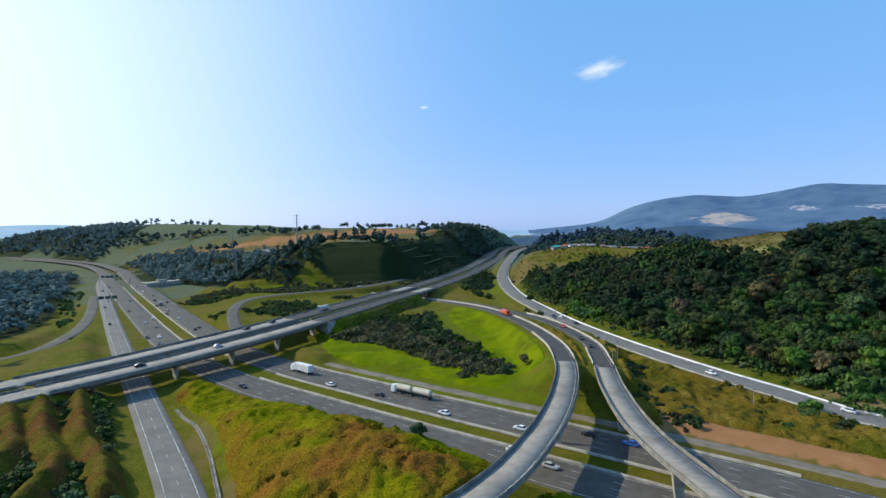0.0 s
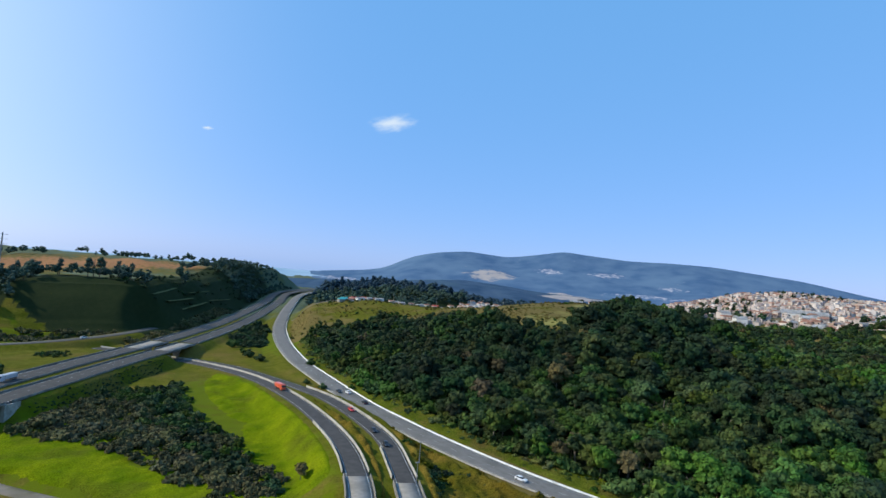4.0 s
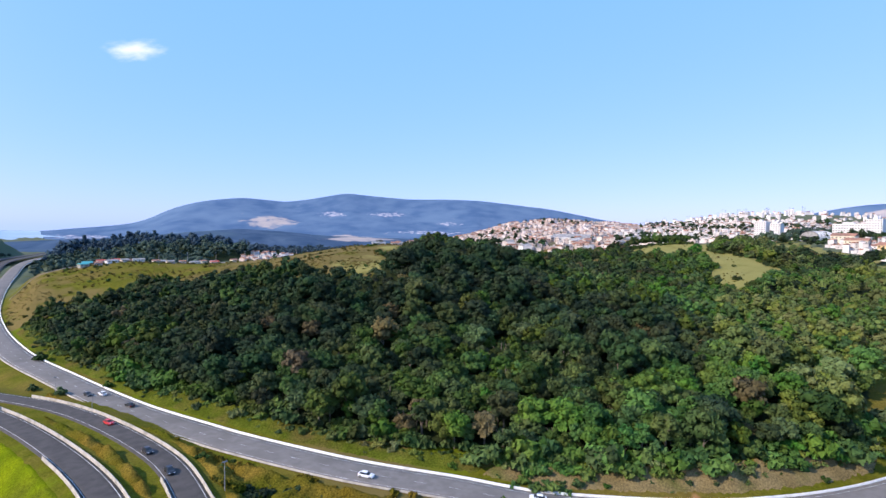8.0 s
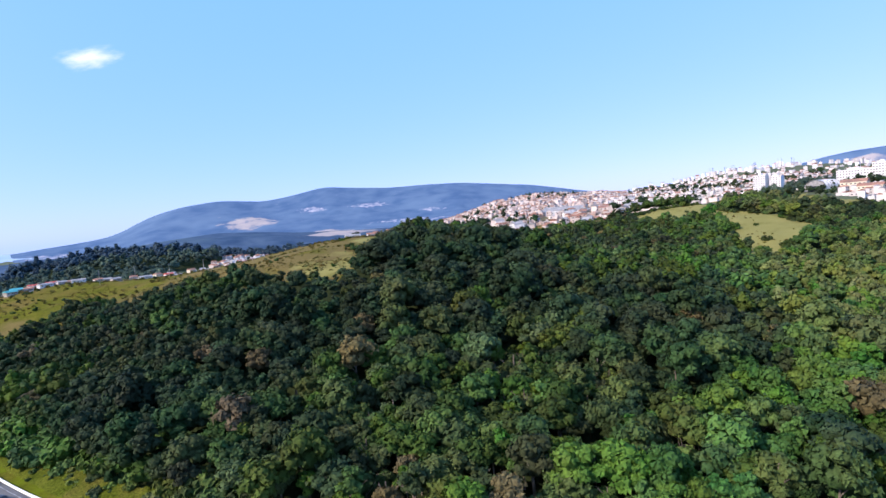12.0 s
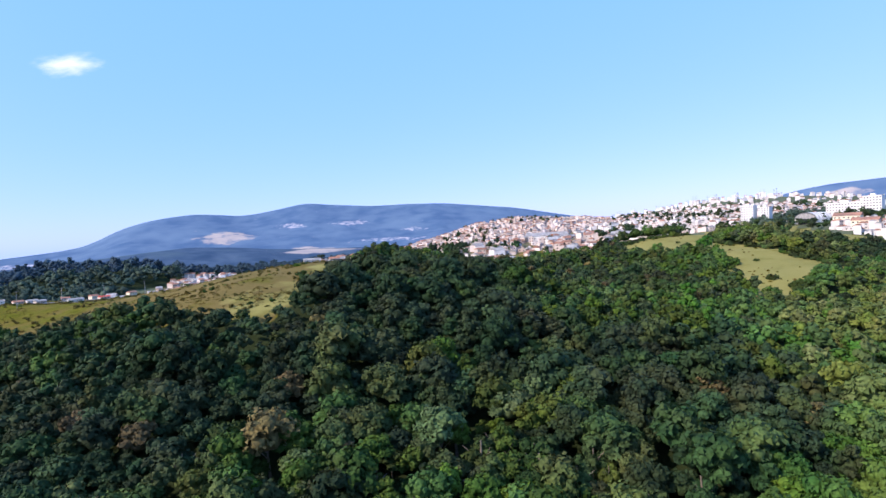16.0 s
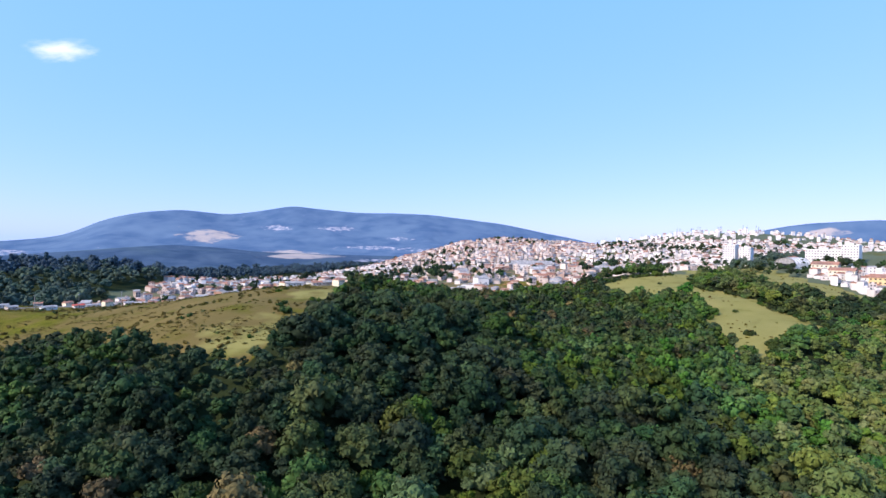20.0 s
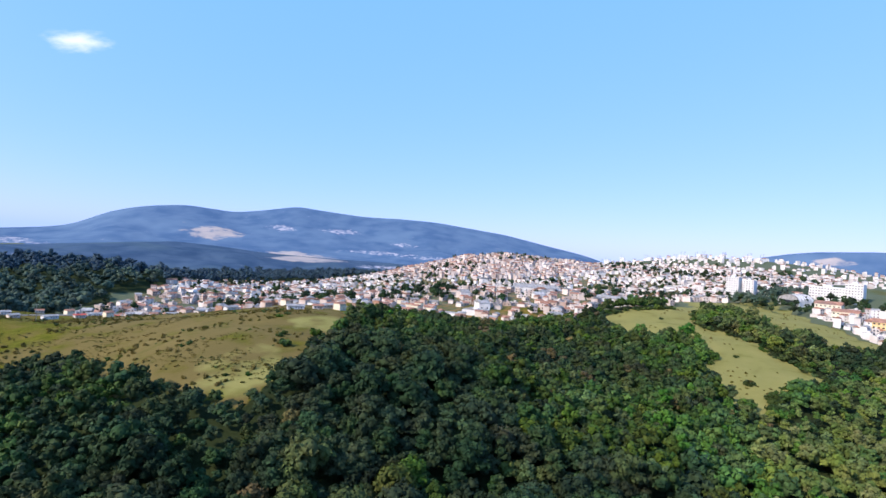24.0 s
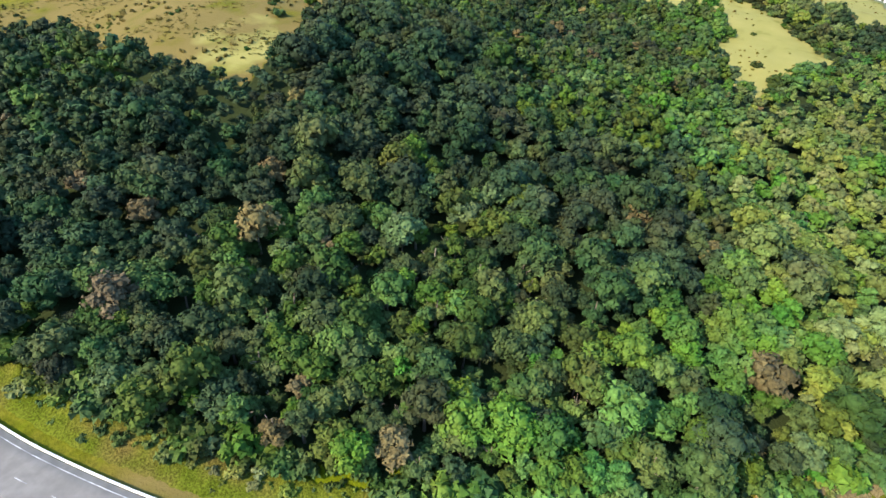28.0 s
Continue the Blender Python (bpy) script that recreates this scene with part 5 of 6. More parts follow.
def town(name, spots, label, rng, lo=1, hi=3, panes=True, mats=TOWN_MATS):
    s = Soup()
    for x, y, z in spots:
        st = int(rng.integers(lo, hi + 1))
        house_into(s, x, y, z, rng.uniform(4.5, 7.8), rng.uniform(5, 9), st * 2.8 + 0.4, rng.choice([0.4, 0.4 + math.pi / 2, 0.9, 1.4]) + rng.normal(0, 0.1), int(rng.choice([0, 0, 1, 1, 2])), rng, st if panes else 0)
    tagged(new(name, s.mesh(name, mats)), label, "houses", kind="stuff")


RNG3 = np.random.default_rng(5)
HILLTOWN = lambda x, y: cover([(1130, 880, 230, 170, -35), (1180, 780, 200, 130, 0)], x, y) > 0.5
PARKS = [(700, 640, 40, 30, 0), (900, 620, 50, 20, 20), (830, 420, 60, 18, 10), (560, 560, 30, 20, 0), (1000, 560, 60, 25, 0), (880, 300, 60, 22, 10), (820, 250, 60, 40, 0), (870, 190, 60, 45, 0)]
hill_town = grid_spots(850, 600, 1500, 1200, 9.5, lambda x, y: HILLTOWN(x, y) & (cover([(1220, 860, 40, 25, 0)], x, y) < 0.4), RNG3)
town("hillside_houses", hill_town, "tightly packed brick and rendered houses on the hill", RNG3, 1, 3, False)
mid_town = grid_spots(190, 200, 1500, 1150, 12.5, lambda x, y: inside(TOWN, x, y) & ~HILLTOWN(x, y) & ~field(x, y) & (cover(PARKS, x, y) < 0.4) & (np.sin(x / 17 + y / 60) > -0.93) & (RNG3.random(x.shape) < 0.82), RNG3)
front = np.argsort(np.hypot(mid_town[:, 0] - 330, mid_town[:, 1] - 430))
FRONT, mid_town = mid_town[front[:150]], mid_town[front[150:]]
far = np.hypot(mid_town[:, 0] - 90, mid_town[:, 1] - 150) > 800
town("middle_town_houses", mid_town[far], "low pale houses crowding the middle of the town", RNG3, 1, 2, False, mats=PALE_MATS)
mid_town = mid_town[~far]
town("town_houses", mid_town, "low rendered houses with clay and cement roofs", RNG3, 1, 2)
far_town = grid_spots(1300, 60, 2300, 1250, 30, lambda x, y: (RNG3.random(x.shape) < 0.6) & ~inside(TOWN, x, y), RNG3)
town("far_town_houses", far_town, "pale houses and blocks of the far town", RNG3, 1, 4, False, mats=PALE_MATS)
south_row = grid_spots(600, 40, 1200, 290, 11.5, lambda x, y: (y < 0.50 * x - 172) & (y > 0.50 * x - 262) & (y < 262) & ~field(x, y) & (cover(PARKS, x, y) < 0.4), RNG3)
town("south_town_houses", south_row, "white terraced houses beyond the pasture", RNG3, 1, 3, mats=PALE_MATS)
park = grid_spots(780, 200, 1020, 340, 10, lambda x, y: cover([(850, 282, 36, 22, 0), (965, 265, 50, 30, 0), (900, 258, 30, 14, 0)], x, y) > 0.5, RNG3)
stuff("park_trees", LITE, park, LEAF_GUM_HAZED, "dark trees round the blocks at the edge of the town", "trees", lo=0.9, hi=1.5)
greens = grid_spots(250, 100, 1700, 1150, 15, lambda x, y: (inside(TOWN, x, y) & (cloudy(x / 60, y / 60, 3, 81) + RNG3.uniform(-0.6, 0.6, x.shape) > 0.42) & (cover([(835, 232, 40, 14, 20), (862, 240, 26, 20, 0)], x, y) < 0.2)) | (cover(PARKS, x, y) > 0.6), RNG3)
stuff("town_trees", LITE, greens, LEAF_DARK, "trees between the houses of the town", "trees", lo=0.7, hi=1.4)

sheds = Soup()
for x, y, z in grid_spots(420, 380, 1400, 1100, 62, lambda x, y: inside(TOWN, x, y) & ~HILLTOWN(x, y) & (RNG3.random(x.shape) < 0.5), RNG3):
    house_into(sheds, x, y, z, RNG3.uniform(10, 19), RNG3.uniform(8, 13), RNG3.uniform(4, 6.5), RNG3.choice([0.4, 0.4 + math.pi / 2, 0.9]), int(RNG3.choice([0, 2, 2])), RNG3, 1)
tagged(new("town_sheds", sheds.mesh("town_sheds", [WHITE, CLAY, CEMENT, GLASS])), "long pale sheds and workshops among the houses", "buildings", kind="stuff")
towers = Soup()
for k in range(26):
    a, r = radians(56 + 26 * k / 26 + RNG3.uniform(-0.6, 0.6)), RNG3.uniform(1600, 2000)
    x, y = 90 + r * math.sin(a), 150 + r * math.cos(a)
    house_into(towers, x, y, float(height(np.array(x), np.array(y))), RNG3.uniform(14, 24), RNG3.uniform(12, 16), RNG3.uniform(7, 17), RNG3.uniform(0, 1.5), 0, RNG3, 8)
tagged(new("far_tower_blocks", towers.mesh("far_tower_blocks", [WHITE, CLAY, CEMENT, GLASS])), "pale tower blocks on the skyline of the town", "buildings", kind="stuff")

# ---------------------------------------------------------------- vehicles
def coat(name, rgb):
    return mat(name, rgb, tuple(min(1, v * 1.12) for v in rgb), 0.8, 0.3, spec=0.5)


COATS = {"white": coat("white_car_paint", (0.72, 0.72, 0.72)), "silver": coat("silver_car_paint", (0.42, 0.43, 0.45)), "black": coat("black_car_paint", (0.02, 0.02, 0.023)),
         "red": coat("red_car_paint", (0.5, 0.03, 0.03)), "blue": coat("blue_car_paint", (0.03, 0.12, 0.5)), "grey": coat("grey_car_paint", (0.12, 0.125, 0.13)), "orange": coat("orange_lorry_paint", (0.62, 0.10, 0.04))}
LAMP_RED = mat("red_lamp_glass", (0.3, 0.01, 0.01), (0.4, 0.02, 0.02), 2, 0.3)
LAMP_CLEAR = mat("clear_lamp_glass", (0.6, 0.6, 0.6), (0.7, 0.7, 0.7), 2, 0.2)


def loft(rings, m, name):
    """A closed skin over rings of points of equal count."""
    s = Soup()
    k = len(rings[0])
    pts = [p for r in rings for p in r]
    f = []
    for a in range(len(rings) - 1):
        for i in range(k):
            f.append((a * k + i, a * k + (i + 1) % k, (a + 1) * k + (i + 1) % k, (a + 1) * k + i))
    f += [tuple(range(k))[::-1], tuple(range((len(rings) - 1) * k, len(rings) * k))]
    s.poly(pts, f)
    return s.mesh(name, m)


def ringed(z, x0, x1, w, c):
    """A rounded rectangle at height z, from x0 to x1, half as wide as w."""
    h = w / 2
    return [(x0 + c, -h, z), (x1 - c, -h, z), (x1, -h + c, z), (x1, h - c, z), (x1 - c, h, z), (x0 + c, h, z), (x0, h - c, z), (x0, -h + c, z)]


def wheel_mesh(r, w):
    s = Soup()
    s.tube(r, r, -w / 2, w / 2, 12, 0, Matrix.Rotation(math.pi / 2, 4, "X"))
    k = Soup()
    k.tube(r * 0.6, r * 0.55, -w / 2 - 0.02, w / 2 + 0.02, 8, 0, Matrix.Rotation(math.pi / 2, 4, "X"))
    return s.mesh("wheel", RUBBER), k.mesh("rim", STEEL)


def wheel(kind, parent, x, y, z):
    child("rim", kind[1], child("wheel", kind[0], parent, "", Matrix.Translation((x, y, z))), "steel rim")


WHEEL, BIGWHEEL = wheel_mesh(0.32, 0.2), wheel_mesh(0.5, 0.3)


def car(colour):
    c = thing("car", "%s saloon car on the road" % colour, "car", "cars on the roads")
    p = COATS[colour]
    child("body", loft([ringed(0.22, -2.05, 2.05, 1.6, 0.25), ringed(0.5, -2.15, 2.15, 1.74, 0.3), ringed(0.8, -2.12, 2.02, 1.72, 0.3), ringed(0.93, -1.95, 1.2, 1.6, 0.3)], p, "body"), c)
    child("windows", loft([ringed(0.9, -1.75, 1.15, 1.55, 0.2), ringed(1.36, -1.2, 0.35, 1.25, 0.2)], GLASS, "windows"), c, "dark glass")
    child("roof", loft([ringed(1.35, -1.22, 0.37, 1.28, 0.2), ringed(1.43, -1.05, 0.2, 1.1, 0.25)], p, "roof"), c)
    for x in (-1.3, 1.3):
        for y in (-0.78, 0.78):
            wheel(WHEEL, c, x, y, 0.32)
    for nm, x, m in (("headlight", 2.08, LAMP_CLEAR), ("taillight", -2.1, LAMP_RED)):
        s = Soup()
        s.box(-0.06, -0.2, -0.08, 0.06, 0.2, 0.08)
        me = s.mesh(nm, m)
        for y in (-0.55, 0.55):
            child(nm, me, c, "", Matrix.Translation((x, y, 0.66)))
    return c


def cab_parts(t, paint, x):
    child("cab", loft([ringed(0.55, x - 1.1, x + 1.15, 2.4, 0.15), ringed(1.6, x - 1.1, x + 1.2, 2.45, 0.2), ringed(2.7, x - 1.1, x + 0.95, 2.3, 0.25), ringed(3.1, x - 1.05, x + 0.6, 2.0, 0.3)], paint, "cab"), t)
    s = Soup()
    s.box(x + 0.98, -1.0, 1.65, x + 1.16, 1.0, 2.5)
    child("windscreen", s.mesh("windscreen", GLASS), t, "dark glass")


def lorry(kind, paint, label):
    t = thing("lorry", label, "lorry", "lorries on the roads")
    if kind == "tanker":
        cab_parts(t, paint, 8.6)
        for x0, x1 in ((0.3, 7.0), (-8.8, -0.6)):
            s = Soup()
            n = 14
            for k, (xa, ra, xb, rb) in enumerate(((x0, 0.75, x0 + 0.3, 1.15), (x0 + 0.3, 1.15, x1 - 0.3, 1.15), (x1 - 0.3, 1.15, x1, 0.75))):
                s.tube(ra, rb, xa, xb, n, 0, Matrix.Translation((0, 0, 2.3)) @ Matrix.Rotation(math.pi / 2, 4, "Y"))
            s.box(x0 + 0.6, -0.35, 3.4, x1 - 0.6, 0.35, 3.52)
            child("tank", s.mesh("tank", TANK), t, "cream-coloured ribbed tank")
        wx = (8.9, 6.2, 5.0, 1.4, 0.2, -5.4, -6.6, -7.8)
        ch = (-8.8, 8.0)
    elif kind == "box":
        cab_parts(t, paint, 6.6)
        child("trailer", loft([ringed(1.15, -5.4, 5.2, 2.5, 0.08), ringed(3.8, -5.4, 5.2, 2.5, 0.08), ringed(3.88, -5.3, 5.1, 2.3, 0.1)], WHITE, "trailer"), t, "white box trailer")
        wx = (6.9, 4.2, 3.0, -2.2, -3.4, -4.6)
        ch = (-5.4, 6.0)
    else:
        cab_parts(t, paint, 3.8)
        child("cargo_body", loft([ringed(1.0, -4.6, 2.4, 2.45, 0.1), ringed(2.7, -4.6, 2.4, 2.45, 0.1), ringed(2.85, -4.5, 2.3, 2.2, 0.15)], paint, "cargo_body"), t)
        wx = (4.0, -2.4, -3.6)
        ch = (-4.6, 3.4)
    s = Soup()
    s.box(ch[0], -0.5, 0.7, ch[1], 0.5, 1.12)
    child("chassis", s.mesh("chassis", RUBBER), t)
    for x in wx:
        for y in (-1.0, 1.0):
            wheel(BIGWHEEL, t, x, y, 0.5)
    return t


TANK = mat("cream_tank_paint", (0.46, 0.41, 0.32), (0.56, 0.50, 0.40), 0.6, 0.4)


def berth(path, i, off, back=False):
    """Where a vehicle stands: a step of a road's line, metres to its right, and which way it drives."""
    q = shifted(path, off)
    p = q[i]
    d = q[min(i + 1, len(q) - 1)] - q[i - 1]
    a = math.atan2(d[1], d[0]) + (math.pi if back else 0)
    pitch = -math.atan2(d[2], math.hypot(d[0], d[1])) * (-1 if back else 1)
    return Matrix.Translation((p[0], p[1], p[2] + 0.07)) @ Matrix.Rotation(a, 4, "Z") @ Matrix.Rotation(pitch, 4, "Y")


DRIVES = [("black", MEDIAN, 147, -15, 1), ("grey", MEDIAN, 155, 8.9, 0), ("white", MEDIAN, 139, 7.0, 0), ("black", MEDIAN, 131, 8.9, 0), ("white", MEDIAN, 121, 7.0, 0), ("white", MEDIAN, 112, 8.9, 0),
          ("white", MEDIAN, 110, -6.4, 1), ("silver", MEDIAN, 106, -9.8, 1), ("black", MEDIAN, 106, 15.9, 0), ("black", OVERPASS, 106, 7.4, 0), ("silver", OVERPASS, 118, 7.4, 0), ("black", OVERPASS, 129, -11, 1),
          ("black", OVERPASS, 135, -11, 1), ("black", WALLROAD, 120, -1.8, 1), ("white", WALLROAD, 119, 1.8, 0), ("black", WALLROAD, 112, 1.8, 0), ("white", WALLROAD, 81, -1.8, 1), ("black", RAMP_B, 77, -1.2, 1),
          ("black", RAMP_B, 72, -1.2, 1), ("red", RAMP_B, 87, 1.0, 1), ("white", WALLROAD, 66, 1.8, 0), ("silver", WALLROAD, 62, 1.8, 0), ("white", LOOP, 74, 0, 0), ("blue", MEDIAN, 102, 15.9, 0)]
for k, (i, off) in enumerate(((192, -18.5), (183, -15.9), (191, -12.4), (211, -12.4), (230, -15.9), (196, 8.9), (198, 12.4), (213, 8.9), (226, 8.9), (221, 5.4), (245, 15.9), (265, 12.4), (279, 8.9), (298, 8.9), (310, 5.4), (322, 8.9), (336, 12.4), (348, -12.4), (364, 8.9), (380, 5.4), (238, 5.4), (252, 8.9), (272, 5.4), (290, 12.4), (255, -8.9), (300, -15.9), (204, -8.9), (217, -5.4))):
    DRIVES.append((("black", "grey", "white", "silver", "black")[k % 5], MEDIAN, i, off, 0 if off > 0 else 1))
for i, off in ((126, -1.8), (156, -1.8), (201, 0), (170, 1.8)):
    DRIVES.append((("black", "grey", "white")[i % 3], COLLECTOR, i, off, 0))
CARS = {}
for colour, path, i, off, back in DRIVES:
    m = berth(path, i, off, bool(back))
    if colour not in CARS:
        CARS[colour] = car(colour)
        CARS[colour].matrix_basis = m
    else:
        copy_thing(CARS[colour], m)
for kind, paint, lab, path, i, off, back in (("tanker", COATS["white"], "long double tanker lorry with cream tanks on the motorway", MEDIAN, 128, 15.9, False), ("box", COATS["white"], "white articulated lorry with a box trailer on the motorway", MEDIAN, 147, 12.4, False),
                                             ("rigid", COATS["orange"], "orange-red rigid lorry on the slip road", RAMP_A, 104, 1.0, True), ("rigid", COATS["silver"], "pale blue-grey coach on the overpass", OVERPASS, 151, -9.5, True),
                                             ("rigid", COATS["grey"], "dark lorry far along the motorway", MEDIAN, 240, 8.9, False), ("rigid", COATS["grey"], "dark lorry on the far carriageway", MEDIAN, 345, -9, True)):
    lorry(kind, paint, lab).matrix_basis = berth(path, i, off, back)


# ---------------------------------------------------------------- roadside fittings
def gantry(path, i, a, b, h=7.0):
    q, s = path[i], side(path)[i]
    g = thing("sign_gantry", "added steel sign gantry with dark panels, in place of shadow bars across the road", "gantry", "sign gantries", at=Matrix.Translation((q[0], q[1], q[2])) @ Matrix(((s[0], -s[1], 0, 0), (s[1], s[0], 0, 0), (0, 0, 1, 0), (0, 0, 0, 1))))
    for x in (a, b):
        t = Soup()
        t.tube(0.25, 0.2, -1.5, h + 0.8, 8)
        child("post", t.mesh("post", STEEL), g, "", Matrix.Translation((x, 0, 0)))
    t = Soup()
    t.box(a, -0.25, h, b, -0.1, h + 0.25)
    t.box(a, 0.1, h, b, 0.25, h + 0.25)
    t.box(a, -0.25, h + 0.8, b, 0.25, h + 1.0)
    child("beam", t.mesh("beam", STEEL), g)
    for x in np.arange(a + 1.2, b - 3.5, 4.6):
        t = Soup()
        t.box(0, -0.45, -0.6, 3.6, -0.36, 1.8)
        child("sign_panel", t.mesh("sign_panel", SIGN), g, "", Matrix.Translation((x, 0, h)))


SIGN = mat("sign_back", (0.03, 0.07, 0.05), (0.05, 0.09, 0.07), 1.0, 0.6)
# added gantries, standing in for dark bridge shadows across these roads
gantry(COLLECTOR, 158, -7, 7)
gantry(MEDIAN, 318, -22, -3)
POLE = mat("grey_pole", (0.2, 0.2, 0.19), (0.28, 0.27, 0.26), 1.0, 0.8)


def power_pole(x, y, h, arms, label, group):
    z = float(height(np.array(x), np.array(y)))
    p = thing("power_pole", label, "pole", group, at=Matrix.Translation((x, y, z)))
    s = Soup()
    s.tube(h * 0.02, h * 0.011, -1.5, h, 7)
    child("mast", s.mesh("mast", POLE), p)
    for k in range(arms):
        s = Soup()
        s.box(-h * 0.09, -0.12, h * (0.96 - 0.09 * k), h * 0.09, 0.12, h * (0.96 - 0.09 * k) + 0.25)
        child("crossarm", s.mesh("crossarm", POLE), p)


for x, y, h in ((-300, 770, 38), (-245, 640, 40), (-170, 630, 46), (-420, 900, 34)):
    power_pole(x, y, h, 3, "tall transmission pole on the northern slope", "transmission poles")
for k in range(9):
    power_pole(165 + 24 * k, 553 + 6 * math.sin(k) + 0.5 * k, 10, 1, "wooden street power pole beside the pasture", "street poles")
for x, y in ((62, 196), (70, 215), (61, 292), (58, 330), (-24, 455), (100, 172)):
    power_pole(x, y, 7, 1, "slim roadside lamp post", "roadside posts")


# ---------------------------------------------------------------- large buildings of the town
def block(name, label, x, y, w, d, h, turn, wallmat, rows, cols, roof="flat", category="building", side_cols=2):
    """A building with its walls, roof and every window."""
    z = float(height(np.array(x), np.array(y)))
    b = thing(name, label, category, at=Matrix.Translation((x, y, z)) @ Matrix.Rotation(radians(turn), 4, "Z"))
    s = Soup()
    s.box(-w / 2, -d / 2, -4, w / 2, d / 2, h)
    child("wall", s.mesh("wall", wallmat), b)
    s = Soup()
    if roof == "flat":
        s.box(-w / 2 - 0.2, -d / 2 - 0.2, h, w / 2 + 0.2, d / 2 + 0.2, h + 0.9)
        s.box(-w * 0.15, -d * 0.2, h + 0.9, w * 0.1, d * 0.2, h + 3.4)
        child("roof", s.mesh("roof", wallmat), b)
    else:
        e, r = 0.6, min(w, d) * 0.24
        if w >= d:
            s.poly([(-w / 2 - e, -d / 2 - e, h), (w / 2 + e, -d / 2 - e, h), (w / 2 + e, d / 2 + e, h), (-w / 2 - e, d / 2 + e, h), (-w / 2 - e, 0, h + r), (w / 2 + e, 0, h + r)], [(0, 1, 5, 4), (2, 3, 4, 5), (3, 0, 4), (1, 2, 5), (3, 2, 1, 0)])
        else:
            s.poly([(-w / 2 - e, -d / 2 - e, h), (w / 2 + e, -d / 2 - e, h), (w / 2 + e, d / 2 + e, h), (-w / 2 - e, d / 2 + e, h), (0, -d / 2 - e, h + r), (0, d / 2 + e, h + r)], [(0, 1, 4), (2, 3, 5), (3, 0, 4, 5), (1, 2, 5, 4), (3, 2, 1, 0)])
        child("roof", s.mesh("roof", CLAY if roof == "tiles" else CEMENT), b)
    s = Soup()
    ww = min(1.6, w / cols * 0.5)
    s.box(-ww / 2, -0.06, 0, ww / 2, 0.12, 1.4)
    win = s.mesh("window", GLASS)
    for r in range(rows):
        zz = (r + 0.35) * h / rows
        for c in range(cols):
            child("window", win, b, "", Matrix.Translation((-w / 2 + (c + 0.5) * w / cols, -d / 2 - 0.02, zz)))
        for c in range(side_cols):
            child("window", win, b, "", Matrix.Translation((-w / 2 - 0.02, -d / 2 + (c + 0.5) * d / side_cols, zz)) @ Matrix.Rotation(-math.pi / 2, 4, "Z"))
    return b


CREAM = mat("cream_render", (0.66, 0.58, 0.42), (0.74, 0.66, 0.50), 0.3, 0.9)
OCHRE = mat("ochre_render", (0.60, 0.42, 0.20), (0.68, 0.50, 0.26), 0.3, 0.9)
block("apartment_block", "tall white apartment block with rows of small windows", 934, 322, 16, 14, 29, 262, WHITE, 9, 5)
block("apartment_block", "lower white wing beside the apartment block", 938, 303, 14, 13, 24, 262, WHITE, 8, 4)
block("school_building", "long white building beyond the pasture", 935, 214, 38, 18, 17, 262, WHITE, 5, 12)
block("school_building", "lower white wing beyond the pasture", 925, 186, 18, 18, 23, 262, WHITE, 7, 6)
block("apartment_block", "white block at the edge of the town", 880, 132, 24, 16, 13, 262, WHITE, 4, 8)
block("apartment_block", "cream block with an orange tiled roof", 806, 203, 24, 14, 12, 262, CREAM, 3, 6, "tiles")
block("apartment_block", "cream block with an orange tiled roof", 770, 186, 22, 13, 8, 262, CREAM, 2, 6, "tiles")
block("apartment_block", "ochre block with an orange tiled roof", 735, 150, 28, 14, 10, 262, OCHRE, 3, 8, "tiles")
block("warehouse", "long low pale warehouse in the town", 905, 560, 70, 22, 8, 305, WHITE, 1, 12, "cement")
block("office_building", "broad dark-banded building with white piers", 880, 610, 60, 18, 10, 305, CONCRETE, 3, 12)
block("warehouse", "pale warehouse with a grey roof among the houses", 640, 470, 46, 16, 6, 305, WHITE, 1, 8, "cement")
block("warehouse", "low warehouse on the edge of the pasture", 620, 365, 34, 12, 5, 285, CONCRETE, 1, 8, "cement")
block("warehouse", "long low white warehouse on the northern upland", -235, 760, 36, 12, 4, 5, WHITE, 1, 10, "cement")
block("truck_stop", "low pale building with white columns beside the motorway", -318, 612, 44, 12, 6, 60, CONCRETE, 1, 12)

hall = thing("arched_hall", "sports hall with an arched white roof over dark open sides", "hall", at=Matrix.Translation((862, 240, float(height(np.array(862), np.array(240))))) @ Matrix.Rotation(radians(58), 4, "Z") @ Matrix.Diagonal((0.62, 0.66, 0.72, 1)))
s = Soup()
n = 14
arc = [(22 * math.cos(math.pi * k / n), 11 * math.sin(math.pi * k / n) + 6) for k in range(n + 1)]
pts = [(x, y, z) for y in (-18, 18) for x, z in arc] + [(x * 1.02, y, z + 0.35) for y in (-18, 18) for x, z in arc]
s.poly(pts, [(k, k + 1, n + 2 + k, n + 1 + k) for k in range(n)] + [(2 * n + 2 + k + 1, 2 * n + 2 + k, 3 * n + 3 + k, 3 * n + 3 + k + 1) for k in range(n)])
child("arched_roof", s.mesh("arched_roof", WHITE), hall)
for k in range(6):
    y = -18 + 7.2 * k
    t = Soup()
    p = [(x * 1.04, y + dy, z + 0.5) for dy in (0, 1.6) for x, z in arc]
    t.poly(p, [(i, i + 1, n + 2 + i, n + 1 + i) for i in range(n)])
    child("roof_rib", t.mesh("roof_rib", CEMENT), hall)
